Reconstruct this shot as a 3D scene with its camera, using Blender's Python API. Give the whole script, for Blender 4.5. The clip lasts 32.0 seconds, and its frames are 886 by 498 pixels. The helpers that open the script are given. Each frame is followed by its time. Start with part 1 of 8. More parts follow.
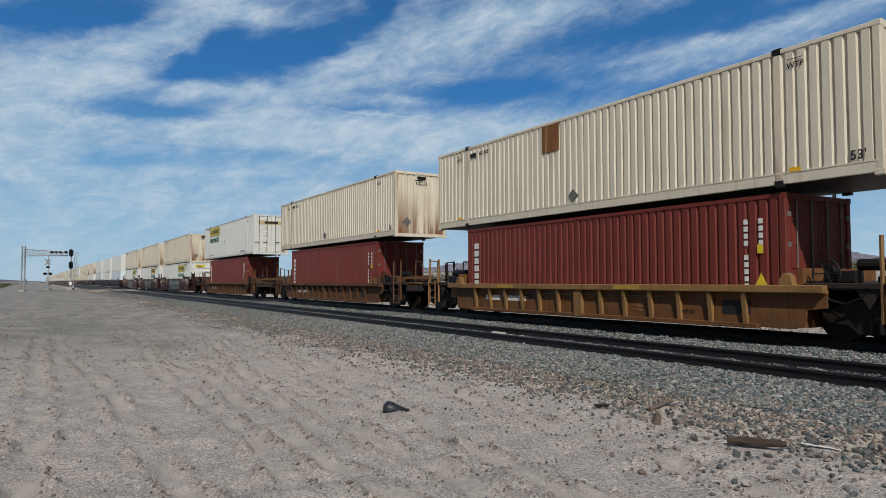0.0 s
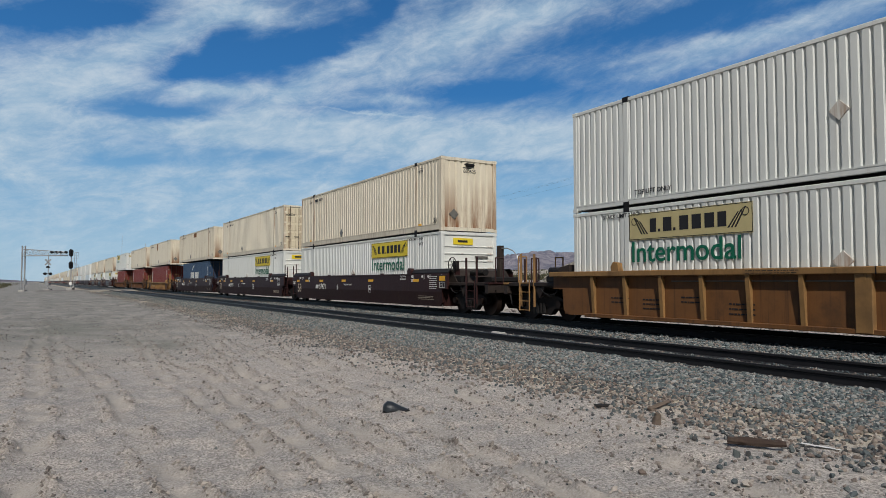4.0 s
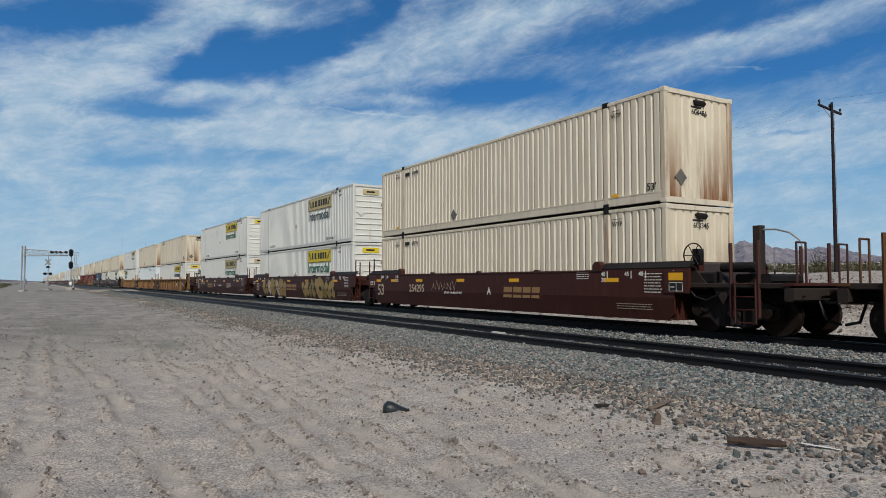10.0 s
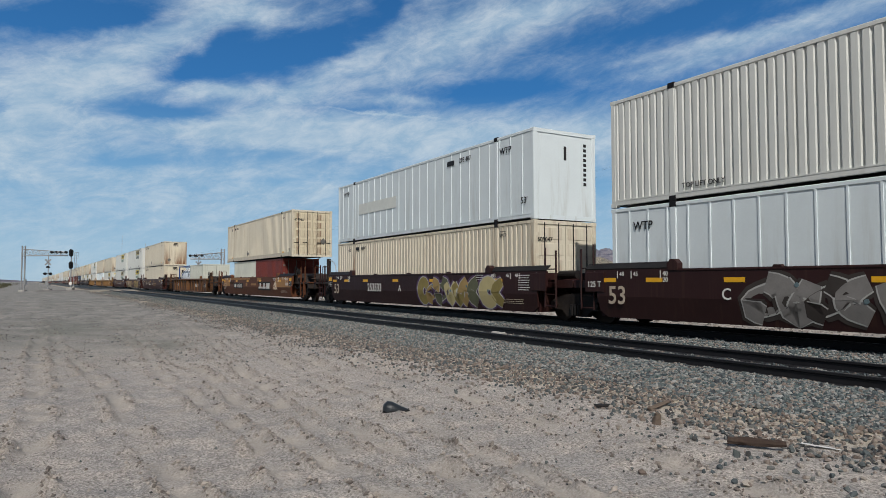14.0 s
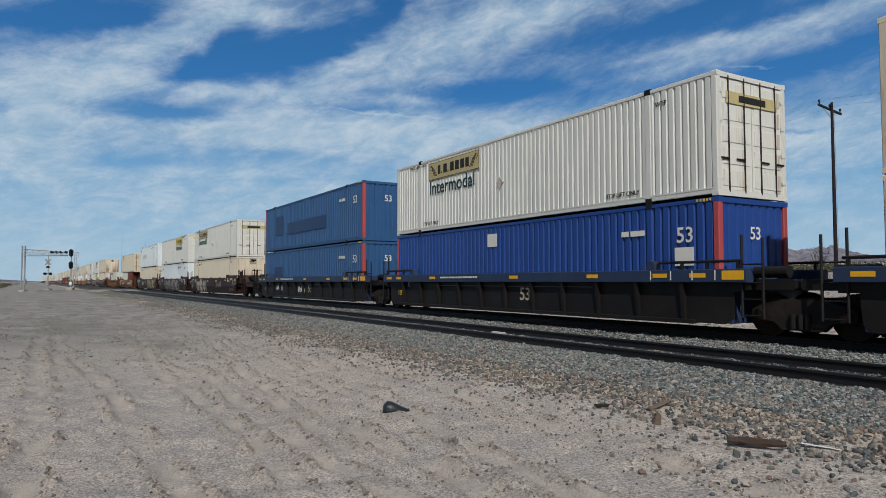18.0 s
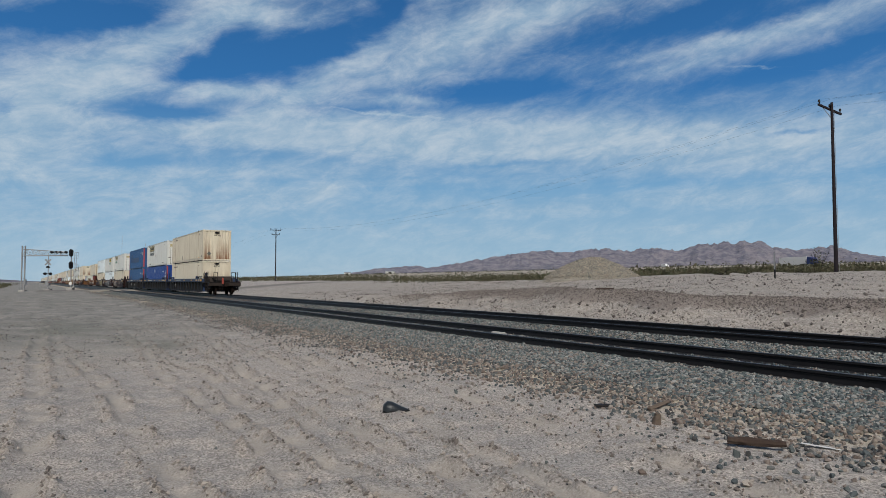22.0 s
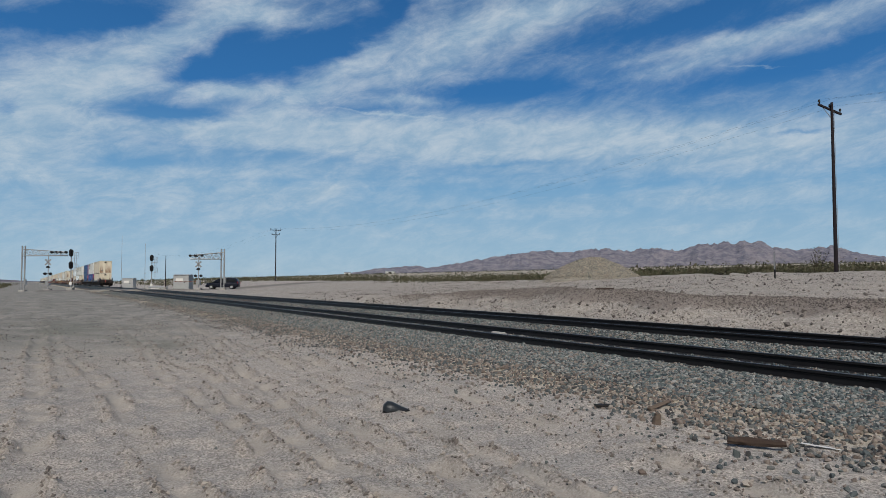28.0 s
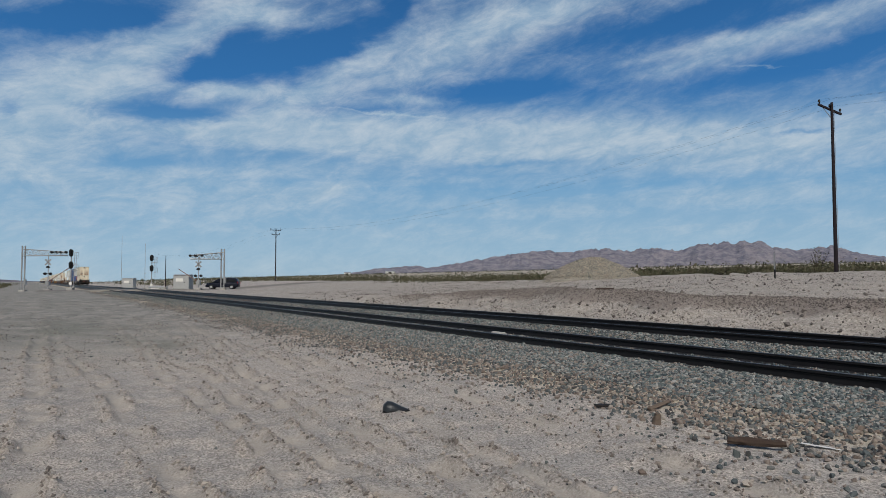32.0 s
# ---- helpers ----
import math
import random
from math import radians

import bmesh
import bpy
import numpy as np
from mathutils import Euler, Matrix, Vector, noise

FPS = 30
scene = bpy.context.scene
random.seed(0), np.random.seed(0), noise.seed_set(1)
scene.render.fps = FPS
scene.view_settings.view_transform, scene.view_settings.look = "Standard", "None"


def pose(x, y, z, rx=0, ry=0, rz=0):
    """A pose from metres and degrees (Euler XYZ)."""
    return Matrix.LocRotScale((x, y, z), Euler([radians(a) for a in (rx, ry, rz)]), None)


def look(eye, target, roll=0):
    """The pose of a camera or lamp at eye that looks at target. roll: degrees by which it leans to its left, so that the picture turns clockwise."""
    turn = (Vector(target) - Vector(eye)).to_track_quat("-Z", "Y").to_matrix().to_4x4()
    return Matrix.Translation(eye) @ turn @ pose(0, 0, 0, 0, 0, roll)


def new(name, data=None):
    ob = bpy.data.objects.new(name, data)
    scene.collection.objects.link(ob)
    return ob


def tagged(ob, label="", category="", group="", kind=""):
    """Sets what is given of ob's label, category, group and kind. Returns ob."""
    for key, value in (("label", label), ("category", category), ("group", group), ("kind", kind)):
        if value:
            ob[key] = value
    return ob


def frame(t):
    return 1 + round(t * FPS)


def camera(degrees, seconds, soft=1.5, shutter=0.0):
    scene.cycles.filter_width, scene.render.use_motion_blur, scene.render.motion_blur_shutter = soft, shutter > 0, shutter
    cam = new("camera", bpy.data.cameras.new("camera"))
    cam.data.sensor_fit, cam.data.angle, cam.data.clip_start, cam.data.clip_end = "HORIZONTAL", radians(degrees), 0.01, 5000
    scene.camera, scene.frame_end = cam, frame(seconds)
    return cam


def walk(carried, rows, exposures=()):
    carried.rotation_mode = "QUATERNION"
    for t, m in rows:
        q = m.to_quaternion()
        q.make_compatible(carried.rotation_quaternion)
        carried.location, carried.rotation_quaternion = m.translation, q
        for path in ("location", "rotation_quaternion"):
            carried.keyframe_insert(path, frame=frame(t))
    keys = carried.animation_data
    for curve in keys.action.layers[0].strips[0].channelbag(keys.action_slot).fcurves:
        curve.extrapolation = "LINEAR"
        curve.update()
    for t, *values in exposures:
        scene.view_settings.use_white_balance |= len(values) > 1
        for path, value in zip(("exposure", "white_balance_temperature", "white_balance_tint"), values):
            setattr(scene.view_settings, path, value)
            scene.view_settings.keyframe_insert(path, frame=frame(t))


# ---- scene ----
# The camera stands on its tripod beside the line; x runs along the track, y across it.
EYE = Vector((0.0, 0.0, 1.65))
YAW, PITCH = radians(30.53), radians(2.736)
AIM = Vector((-math.cos(YAW) * math.cos(PITCH), math.sin(YAW) * math.cos(PITCH), math.sin(PITCH)))
cam = camera(66.12, 32.0, soft=0.5)
walk(cam, [(0.0, look(EYE, EYE + AIM)), (32.0, look(EYE, EYE + AIM))], exposures=[(0.0, 0.0), (15.0, 0.0), (22.0, -0.10), (32.0, -0.12)])

# ---- light ----
SUN_WAY = Vector((1.0, -0.50, 1.06)).normalized()
world = bpy.data.worlds.new("desert_sky")
scene.world = world
world.use_nodes = True
wn = world.node_tree
sky = wn.nodes.new("ShaderNodeTexSky")
sky.sky_type = "NISHITA"
sky.sun_disc = False
sky.sun_elevation = math.asin(SUN_WAY.z)
sky.sun_rotation = math.atan2(SUN_WAY.x, SUN_WAY.y)
wn.links.new(sky.outputs["Color"], wn.nodes["Background"].inputs["Color"])
wn.nodes["Background"].inputs["Strength"].default_value = 0.028
sun = new("sun", bpy.data.lights.new("sun", "SUN"))
sun.data.energy, sun.data.angle, sun.data.color = 3.45, radians(0.6), (1.0, 0.955, 0.90)
sun.matrix_world = look(SUN_WAY * 100, (0, 0, 0))


# ---- materials ----
def srgb(r, g, b):
    f = lambda c: (c / 255 / 12.92) if c / 255 <= 0.04045 else ((c / 255 + 0.055) / 1.055) ** 2.4
    return (f(r), f(g), f(b), 1.0)


class Nodes:
    """A short way to write node trees."""

    def __init__(self, tree):
        self.t = tree

    def add(self, kind, **props):
        n = self.t.nodes.new("ShaderNode" + kind)
        for k, value in props.items():
            if k == "operation":
                n.operation = value
            elif k == "data_type":
                n.data_type = value
            elif k == "blend_type":
                n.blend_type = value
            elif k == "attribute_name":
                n.attribute_name = value
            elif k == "feature":
                n.feature = value
        return n

    def put(self, socket, value):
        if isinstance(value, bpy.types.NodeSocket):
            self.t.links.new(value, socket)
        elif value is not None:
            socket.default_value = value

    def math(self, op, a, b=0.0, c=None, clamp=False):
        n = self.add("Math", operation=op)
        n.use_clamp = clamp
        self.put(n.inputs[0], a)
        self.put(n.inputs[1], b)
        if c is not None:
            self.put(n.inputs[2], c)
        return n.outputs[0]

    def mix(self, f, a, b, blend="MIX"):
        n = self.add("Mix", data_type="RGBA", blend_type=blend)
        self.put(n.inputs[0], f)
        self.put(n.inputs[6], a)
        self.put(n.inputs[7], b)
        return n.outputs[2]

    def noise(self, vec, scale, detail=4.0, rough=0.55, distort=0.0):
        n = self.add("TexNoise")
        self.put(n.inputs["Vector"], vec)
        n.inputs["Scale"].default_value = scale
        n.inputs["Detail"].default_value = detail
        n.inputs["Roughness"].default_value = rough
        n.inputs["Distortion"].default_value = distort
        return n.outputs["Fac"]

    def ramp(self, f, lo, hi):
        n = self.add("MapRange")
        n.interpolation_type = "SMOOTHSTEP"
        self.put(n.inputs[0], f)
        n.inputs[1].default_value, n.inputs[2].default_value = lo, hi
        return n.outputs[0]

    def scaled(self, vec, s):
        n = self.add("VectorMath", operation="MULTIPLY")
        self.put(n.inputs[0], vec)
        n.inputs[1].default_value = s
        return n.outputs[0]


def material(name, colour, rough=0.6, metal=0.0, vary=0.2, scale=1.2, streak=None, amount=0.0, low=None,
             bump=0.15, grain=90.0, emit=0.0, dirt=None, dirt_amount=0.0, grid=4.2, edge=(0.5, 0.74), rims=0.0, high=0.15, whole=False):
    """Painted or raw surface: broad stains, fine grain, streaks that run down, dust."""
    m = bpy.data.materials.new(name)
    m.use_nodes = True
    N = Nodes(m.node_tree)
    bsdf = m.node_tree.nodes["Principled BSDF"]
    coord = N.add("TexCoord").outputs["Object"]
    info = N.add("ObjectInfo")
    shift = N.add("VectorMath", operation="ADD")
    seed = N.math("MULTIPLY", info.outputs["Random"], 53.0)
    N.put(shift.inputs[0], coord)
    if not whole:
        N.put(shift.inputs[1], seed)
    pos = shift.outputs[0]
    broad = N.noise(pos, scale, 5.0, 0.6)
    fine = N.noise(pos, scale * 14, 3.0, 0.6)
    tone = N.math("ADD", N.math("MULTIPLY", N.math("SUBTRACT", broad, 0.5), vary * 2), N.math("MULTIPLY", N.math("SUBTRACT", fine, 0.5), vary))
    tone = N.math("ADD", tone, 1.0)
    c = tuple(colour) if len(colour) == 4 else (*colour, 1.0)
    grey = N.add("CombineColor")
    for i in range(3):
        N.put(grey.inputs[i], tone)
    col = N.mix(1.0, c, grey.outputs[0], "MULTIPLY")
    if dirt:
        d = N.ramp(N.noise(pos, scale * 0.8, 6.0, 0.65), 0.45, 0.72)
        col = N.mix(N.math("MULTIPLY", d, dirt_amount), col, (*dirt, 1.0))
    if streak:
        run = N.noise(N.scaled(pos, (grid, grid, 0.16)), 1.6, 5.0, 0.65)
        if rims:
            apart = N.add("SeparateXYZ")
            N.put(apart.inputs[0], coord)
            side = N.math("ABSOLUTE", N.math("DIVIDE", apart.outputs[1], 1.25))
            run = N.math("ADD", run, N.math("MULTIPLY", N.math("POWER", side, 4.0), rims))
        mask = N.ramp(run, edge[0], edge[1])
        if low:
            sep = N.add("SeparateXYZ")
            N.put(sep.inputs[0], coord)
            fall = N.add("MapRange")
            N.put(fall.inputs[0], sep.outputs[2])
            fall.inputs[1].default_value, fall.inputs[2].default_value = low[0], low[1]
            fall.inputs[3].default_value, fall.inputs[4].default_value = 1.0, high
            mask = N.math("MULTIPLY", mask, fall.outputs[0])
        col = N.mix(N.math("MULTIPLY", mask, amount), col, (*streak, 1.0))
    N.put(bsdf.inputs["Base Color"], col)
    N.put(bsdf.inputs["Roughness"], N.math("ADD", N.math("MULTIPLY", fine, 0.25), rough - 0.12))
    bsdf.inputs["Metallic"].default_value = metal
    bsdf.inputs["Specular IOR Level"].default_value = 0.3
    if bump:
        b = N.add("Bump")
        b.inputs["Strength"].default_value = bump
        b.inputs["Distance"].default_value = 0.01
        N.put(b.inputs["Height"], N.noise(pos, grain, 3.0, 0.6))
        N.put(bsdf.inputs["Normal"], b.outputs[0])
    if emit:
        bsdf.inputs["Emission Color"].default_value = c
        bsdf.inputs["Emission Strength"].default_value = emit
    return m


RUST = (0.12, 0.045, 0.018)
TAN = material("tan_paint", (0.66, 0.61, 0.49), 0.55, vary=0.10, streak=(0.27, 0.17, 0.09), amount=0.5, edge=(0.48, 0.72))
TAN_PALE = material("pale_tan_paint", (0.67, 0.622, 0.505), 0.55, vary=0.08, streak=(0.33, 0.22, 0.12), amount=0.35, edge=(0.5, 0.72))
TAN_RUSTY = material("rust_streaked_tan_paint", (0.70, 0.645, 0.51), 0.6, vary=0.08, streak=(0.20, 0.082, 0.030), amount=1.0, low=(0.15, 2.1), grid=1.5, edge=(0.38, 0.62), rims=0.24, high=0.12)
TAN_POST = material("rust_run_tan_post", (0.62, 0.56, 0.44), 0.6, vary=0.12, streak=(0.22, 0.10, 0.04), amount=0.75, grid=1.2, edge=(0.46, 0.66))
WHITE = material("white_container_paint", (0.655, 0.675, 0.645), 0.5, vary=0.06, streak=(0.40, 0.35, 0.26), amount=0.22)
WHITE_END = material("white_end_paint", (0.70, 0.715, 0.67), 0.5, vary=0.06, streak=(0.28, 0.15, 0.07), amount=0.7, low=(0.0, 1.3), grid=2.0, edge=(0.50, 0.70), rims=0.08, high=0.05, whole=True)
GREEN_WHITE = material("greenish_white_paint", (0.60, 0.625, 0.555), 0.55, vary=0.08, streak=(0.35, 0.30, 0.22), amount=0.25)
DOOR_CREAM = material("cream_door_paint", (0.66, 0.59, 0.43), 0.6, vary=0.10, streak=(0.16, 0.065, 0.025), amount=0.9, low=(0.0, 1.7), grid=3.0, edge=(0.47, 0.66), rims=0.08, high=0.05, whole=True)
PLATE = material("bluish_white_plate", (0.70, 0.775, 0.80), 0.42, vary=0.07, streak=(0.34, 0.33, 0.28), amount=0.55, low=(0.0, 2.6), grid=1.6, edge=(0.50, 0.74))
RED = material("brick_red_paint", (0.16, 0.030, 0.022), 0.55, vary=0.18, streak=(0.07, 0.02, 0.015), amount=0.4)
NAVY = material("dull_navy_paint", (0.030, 0.060, 0.115), 0.5, vary=0.18, streak=(0.08, 0.05, 0.03), amount=0.25)
BLUE = material("mid_blue_paint", (0.030, 0.098, 0.240), 0.5, vary=0.12, streak=(0.02, 0.03, 0.06), amount=0.3)
BLUE_DARK = material("dark_blue_patch", (0.012, 0.040, 0.13), 0.45, vary=0.12)
POST_RED = material("salmon_red_paint", (0.42, 0.075, 0.082), 0.5, vary=0.15, streak=(0.12, 0.04, 0.02), amount=0.4)
BROWN = material("dark_brown_railcar_paint", (0.028, 0.0095, 0.009), 0.55, vary=0.25, streak=(0.09, 0.05, 0.03), amount=0.25)
BROWN_RED = material("oxide_red_railcar_paint", (0.052, 0.015, 0.011), 0.55, vary=0.25, streak=(0.10, 0.06, 0.04), amount=0.25)
YELLOW = material("weathered_yellow_railcar_paint", (0.165, 0.074, 0.026), 0.6, vary=0.3, streak=(0.045, 0.024, 0.016), amount=0.75, dirt=(0.05, 0.03, 0.018), dirt_amount=0.7)
YELLOW_CLEAN = material("faded_yellow_railcar_paint", (0.27, 0.152, 0.058), 0.6, vary=0.3, streak=(0.07, 0.04, 0.02), amount=0.5, dirt=(0.09, 0.055, 0.03), dirt_amount=0.5)
OCHRE = material("brown_stained_yellow_paint", (0.105, 0.048, 0.021), 0.65, vary=0.3, streak=(0.035, 0.018, 0.012), amount=0.6)
STEEL_BLACK = material("grimy_black_steel", (0.010, 0.009, 0.009), 0.6, vary=0.4, dirt=(0.030, 0.022, 0.018), dirt_amount=0.3)
TRUCK_DIRT = material("dusty_black_truck_casting", (0.014, 0.011, 0.010), 0.7, vary=0.4, dirt=(0.06, 0.045, 0.034), dirt_amount=0.5)
WHEEL = material("brown_wheel_steel", (0.022, 0.014, 0.011), 0.55, metal=0.4, vary=0.3)
TREAD = material("bright_wheel_tread", (0.35, 0.33, 0.31), 0.3, metal=1.0, vary=0.1)
RAILMAT = material("dark_oiled_rail", (0.022, 0.022, 0.025), 0.40, metal=0.2, vary=0.3, scale=3)
RAILHEAD = material("worn_rail_head", (0.10, 0.095, 0.09), 0.4, metal=0.7, vary=0.2, scale=3)
MARK_WHITE = material("white_stencil_paint", (0.72, 0.72, 0.68), 0.6, vary=0.12, scale=5, bump=0)
MARK_BLACK = material("black_stencil_paint", (0.02, 0.02, 0.022), 0.6, vary=0.2, scale=5, bump=0)
MARK_GREEN = material("green_lettering", (0.008, 0.13, 0.075), 0.5, vary=0.12, scale=5, bump=0)
SIGN_YELLOW = material("yellow_sign_decal", (0.72, 0.56, 0.035), 0.5, vary=0.08, scale=3, bump=0)
SIGN_FADED = material("sun_faded_yellow_decal", (0.50, 0.43, 0.22), 0.6, vary=0.15, scale=3, bump=0)
REFLECTOR = material("yellow_reflective_tape", (0.80, 0.42, 0.02), 0.4, vary=0.15, scale=6, bump=0)
GRAF_GOLD = material("tan_spray_paint", (0.36, 0.25, 0.10), 0.6, vary=0.3, scale=2.5, bump=0)
GRAF_GREY = material("silver_spray_paint", (0.22, 0.21, 0.20), 0.5, vary=0.3, scale=2.5, bump=0)
GRAF_TEAL = material("pale_teal_spray_paint", (0.13, 0.19, 0.21), 0.6, vary=0.3, scale=2.5, bump=0)
PLACARD = material("grey_placard_holder", (0.17, 0.165, 0.15), 0.5, metal=0.3, vary=0.25, scale=5)
GALV = material("galvanized_steel", (0.40, 0.41, 0.42), 0.45, metal=0.6, vary=0.15, scale=3)
SIGNAL_BLACK = material("flat_black_signal_paint", (0.012, 0.012, 0.014), 0.6, vary=0.2)
POLEWOOD = material("dark_creosote_pole_wood", (0.016, 0.012, 0.016), 0.85, vary=0.35, scale=2, streak=(0.030, 0.022, 0.026), amount=0.5)


# ---- building helpers ----
class Build:
    """Collects faces of one part."""

    def __init__(self):
        self.v, self.f = [], []

    def box(self, x0, x1, y0, y1, z0, z1):
        n = len(self.v)
        self.v += [(x0, y0, z0), (x1, y0, z0), (x1, y1, z0), (x0, y1, z0), (x0, y0, z1), (x1, y0, z1), (x1, y1, z1), (x0, y1, z1)]
        self.f += [[n + i for i in q] for q in ((3, 2, 1, 0), (4, 5, 6, 7), (0, 1, 5, 4), (1, 2, 6, 5), (2, 3, 7, 6), (3, 0, 4, 7))]
        return self

    def bevel_box(self, x0, x1, y0, y1, z0, z1, b=0.01):
        """A box with its long edges cut off, as an octagon pulled along its longest side."""
        d = (x1 - x0, y1 - y0, z1 - z0)
        k = d.index(max(d))
        lo, hi = [(x0, x1), (y0, y1), (z0, z1)], None
        i, j = [(1, 2), (2, 0), (0, 1)][k]
        (a0, a1), (c0, c1) = lo[i], lo[j]
        ring = [(a0 + b, c0), (a1 - b, c0), (a1, c0 + b), (a1, c1 - b), (a1 - b, c1), (a0 + b, c1), (a0, c1 - b), (a0, c0 + b)]
        n = len(self.v)
        for e in lo[k]:
            for p, q in ring:
                w = [0, 0, 0]
                w[k], w[i], w[j] = e, p, q
                self.v.append(tuple(w))
        self.f += [[n + s, n + (s + 1) % 8, n + 8 + (s + 1) % 8, n + 8 + s] for s in range(8)]
        self.f += [[n + 7 - s for s in range(8)], [n + 8 + s for s in range(8)]]
        return self

    def tube(self, p0, p1, r, sides=8, r1=None):
        p0, p1 = Vector(p0), Vector(p1)
        d = (p1 - p0).normalized()
        a = d.orthogonal().normalized()
        b = d.cross(a)
        n = len(self.v)
        for p, q in ((p0, r), (p1, r if r1 is None else r1)):
            for i in range(sides):
                t = 2 * math.pi * i / sides
                self.v.append(tuple(p + (a * math.cos(t) + b * math.sin(t)) * q))
        self.f += [[n + i, n + (i + 1) % sides, n + sides + (i + 1) % sides, n + sides + i] for i in range(sides)]
        self.f += [[n + sides - 1 - i for i in range(sides)], [n + sides + i for i in range(sides)]]
        return self

    def pull(self, ring, axis, e0, e1):
        """A prism: the ring of (a, b) pulled along an axis from e0 to e1."""
        n, k = len(self.v), len(ring)
        for e in (e0, e1):
            for a, b in ring:
                self.v.append({"x": (e, a, b), "y": (a, e, b), "z": (a, b, e)}[axis])
        self.f += [[n + i, n + (i + 1) % k, n + k + (i + 1) % k, n + k + i] for i in range(k)]
        self.f += [[n + k - 1 - i for i in range(k)], [n + k + i for i in range(k)]]
        return self

    def wheel(self, x, y0, y1, z, r, sides=20):
        return self.tube((x, y0, z), (x, y1, z), r, sides)

    def hoop(self, c, axis, r, thick, sides=16):
        """A closed ring of round section about an axis."""
        c = Vector(c)
        a, b = {"y": (Vector((1, 0, 0)), Vector((0, 0, 1))), "x": (Vector((0, 1, 0)), Vector((0, 0, 1))), "z": (Vector((1, 0, 0)), Vector((0, 1, 0)))}[axis]
        up, n, k = a.cross(b), len(self.v), 5
        for i in range(sides):
            w = a * math.cos(2 * math.pi * i / sides) + b * math.sin(2 * math.pi * i / sides)
            for j in range(k):
                t = 2 * math.pi * j / k
                self.v.append(tuple(c + w * (r + thick * math.cos(t)) + up * thick * math.sin(t)))
        self.f += [[n + i * k + j, n + i * k + (j + 1) % k, n + (i + 1) % sides * k + (j + 1) % k, n + (i + 1) % sides * k + j] for i in range(sides) for j in range(k)]
        return self

    def pipe(self, points, r, sides=5):
        """One bent tube through points."""
        ps, n = [Vector(p) for p in points], len(self.v)
        for i, p in enumerate(ps):
            d = (ps[min(i + 1, len(ps) - 1)] - ps[max(i - 1, 0)]).normalized()
            a = (Vector((0, 1, 0)) if abs(d.y) < 0.9 else Vector((1, 0, 0))).cross(d).normalized()
            b = d.cross(a)
            for j in range(sides):
                t = 2 * math.pi * j / sides
                self.v.append(tuple(p + (a * math.cos(t) + b * math.sin(t)) * r))
        self.f += [[n + i * sides + j, n + i * sides + (j + 1) % sides, n + (i + 1) * sides + (j + 1) % sides, n + (i + 1) * sides + j] for i in range(len(ps) - 1) for j in range(sides)]
        return self

    def strip(self, left, right, y0, y1):
        """A band between two lines of (x, z), with a hair of depth along y."""
        n, k = len(self.v), len(left)
        for (ax, az), (bx, bz) in zip(left, right):
            self.v += [(ax, y0, az), (bx, y0, bz), (bx, y1, bz), (ax, y1, az)]
        for i in range(k - 1):
            p, q = n + 4 * i, n + 4 * i + 4
            self.f += [[p + j, p + (j + 1) % 4, q + (j + 1) % 4, q + j] for j in range(4)]
        self.f += [[n, n + 1, n + 2, n + 3], [n + 4 * k - 1, n + 4 * k - 2, n + 4 * k - 3, n + 4 * k - 4]]
        return self

    def mesh(self, name, material):
        me = bpy.data.meshes.new(name)
        me.from_pydata(self.v, [], self.f)
        bm = bmesh.new()
        bm.from_mesh(me)
        bmesh.ops.recalc_face_normals(bm, faces=bm.faces)
        bm.to_mesh(me)
        bm.free()
        if material:
            me.materials.append(material)
        return me


STORE = {}


def shared(key, make, name, material):
    """One mesh for alike parts."""
    key = (key, material.name)
    if key not in STORE:
        STORE[key] = make().mesh(name, material)
    return STORE[key]


def part(name, mesh, parent, label="", at=None):
    ob = new(name, mesh)
    ob.parent = parent
    if at is not None:
        ob.matrix_basis = at
    if label:
        ob["label"] = label
    return ob


def thing(name, label, category, group="", kind="", at=None, data=None):
    ob = new(name, data)
    if data is None:
        ob.empty_display_size = 0.3
    if at is not None:
        ob.matrix_basis = at
    return tagged(ob, label, category, group, kind)


def raw_mesh(name, verts, faces, material, smooth=False):
    """A mesh from arrays; all faces have the same number of corners."""
    verts, faces = np.asarray(verts, dtype=np.float32), np.asarray(faces, dtype=np.int32)
    me = bpy.data.meshes.new(name)
    k = faces.shape[1]
    me.vertices.add(len(verts))
    me.vertices.foreach_set("co", verts.ravel())
    me.loops.add(faces.size)
    me.loops.foreach_set("vertex_index", faces.ravel())
    me.polygons.add(len(faces))
    me.polygons.foreach_set("loop_start", np.arange(len(faces), dtype=np.int32) * k)
    me.polygons.foreach_set("use_smooth", np.full(len(faces), smooth, dtype=bool))
    me.update(calc_edges=True)
    if material:
        me.materials.append(material)
    return me


# ---- the lie of the land ----
FAR_Y, NEAR_Y = 14.485, 10.26          # track centres
FAR_RAIL, NEAR_RAIL = 0.52, 0.41       # rail heads
TRAVEL = lambda t: 19.25 * t - 0.009 * t * t


def bend(x):
    """How far the line swings to the near side as it runs off."""
    u = (-x - 40.0) / 12.0
    return -0.0105 * 12.0 * (np.log1p(np.exp(-np.abs(u))) + np.maximum(u, 0.0))


def slope_of(x):
    return 0.0105 / (1 + math.exp(-max(-60.0, min(60.0, (-x - 40.0) / 12.0))))


def hump(u, lo, hi):
    t = np.clip((u - lo) / (hi - lo), 0, 1)
    return t * t * (3 - 2 * t)


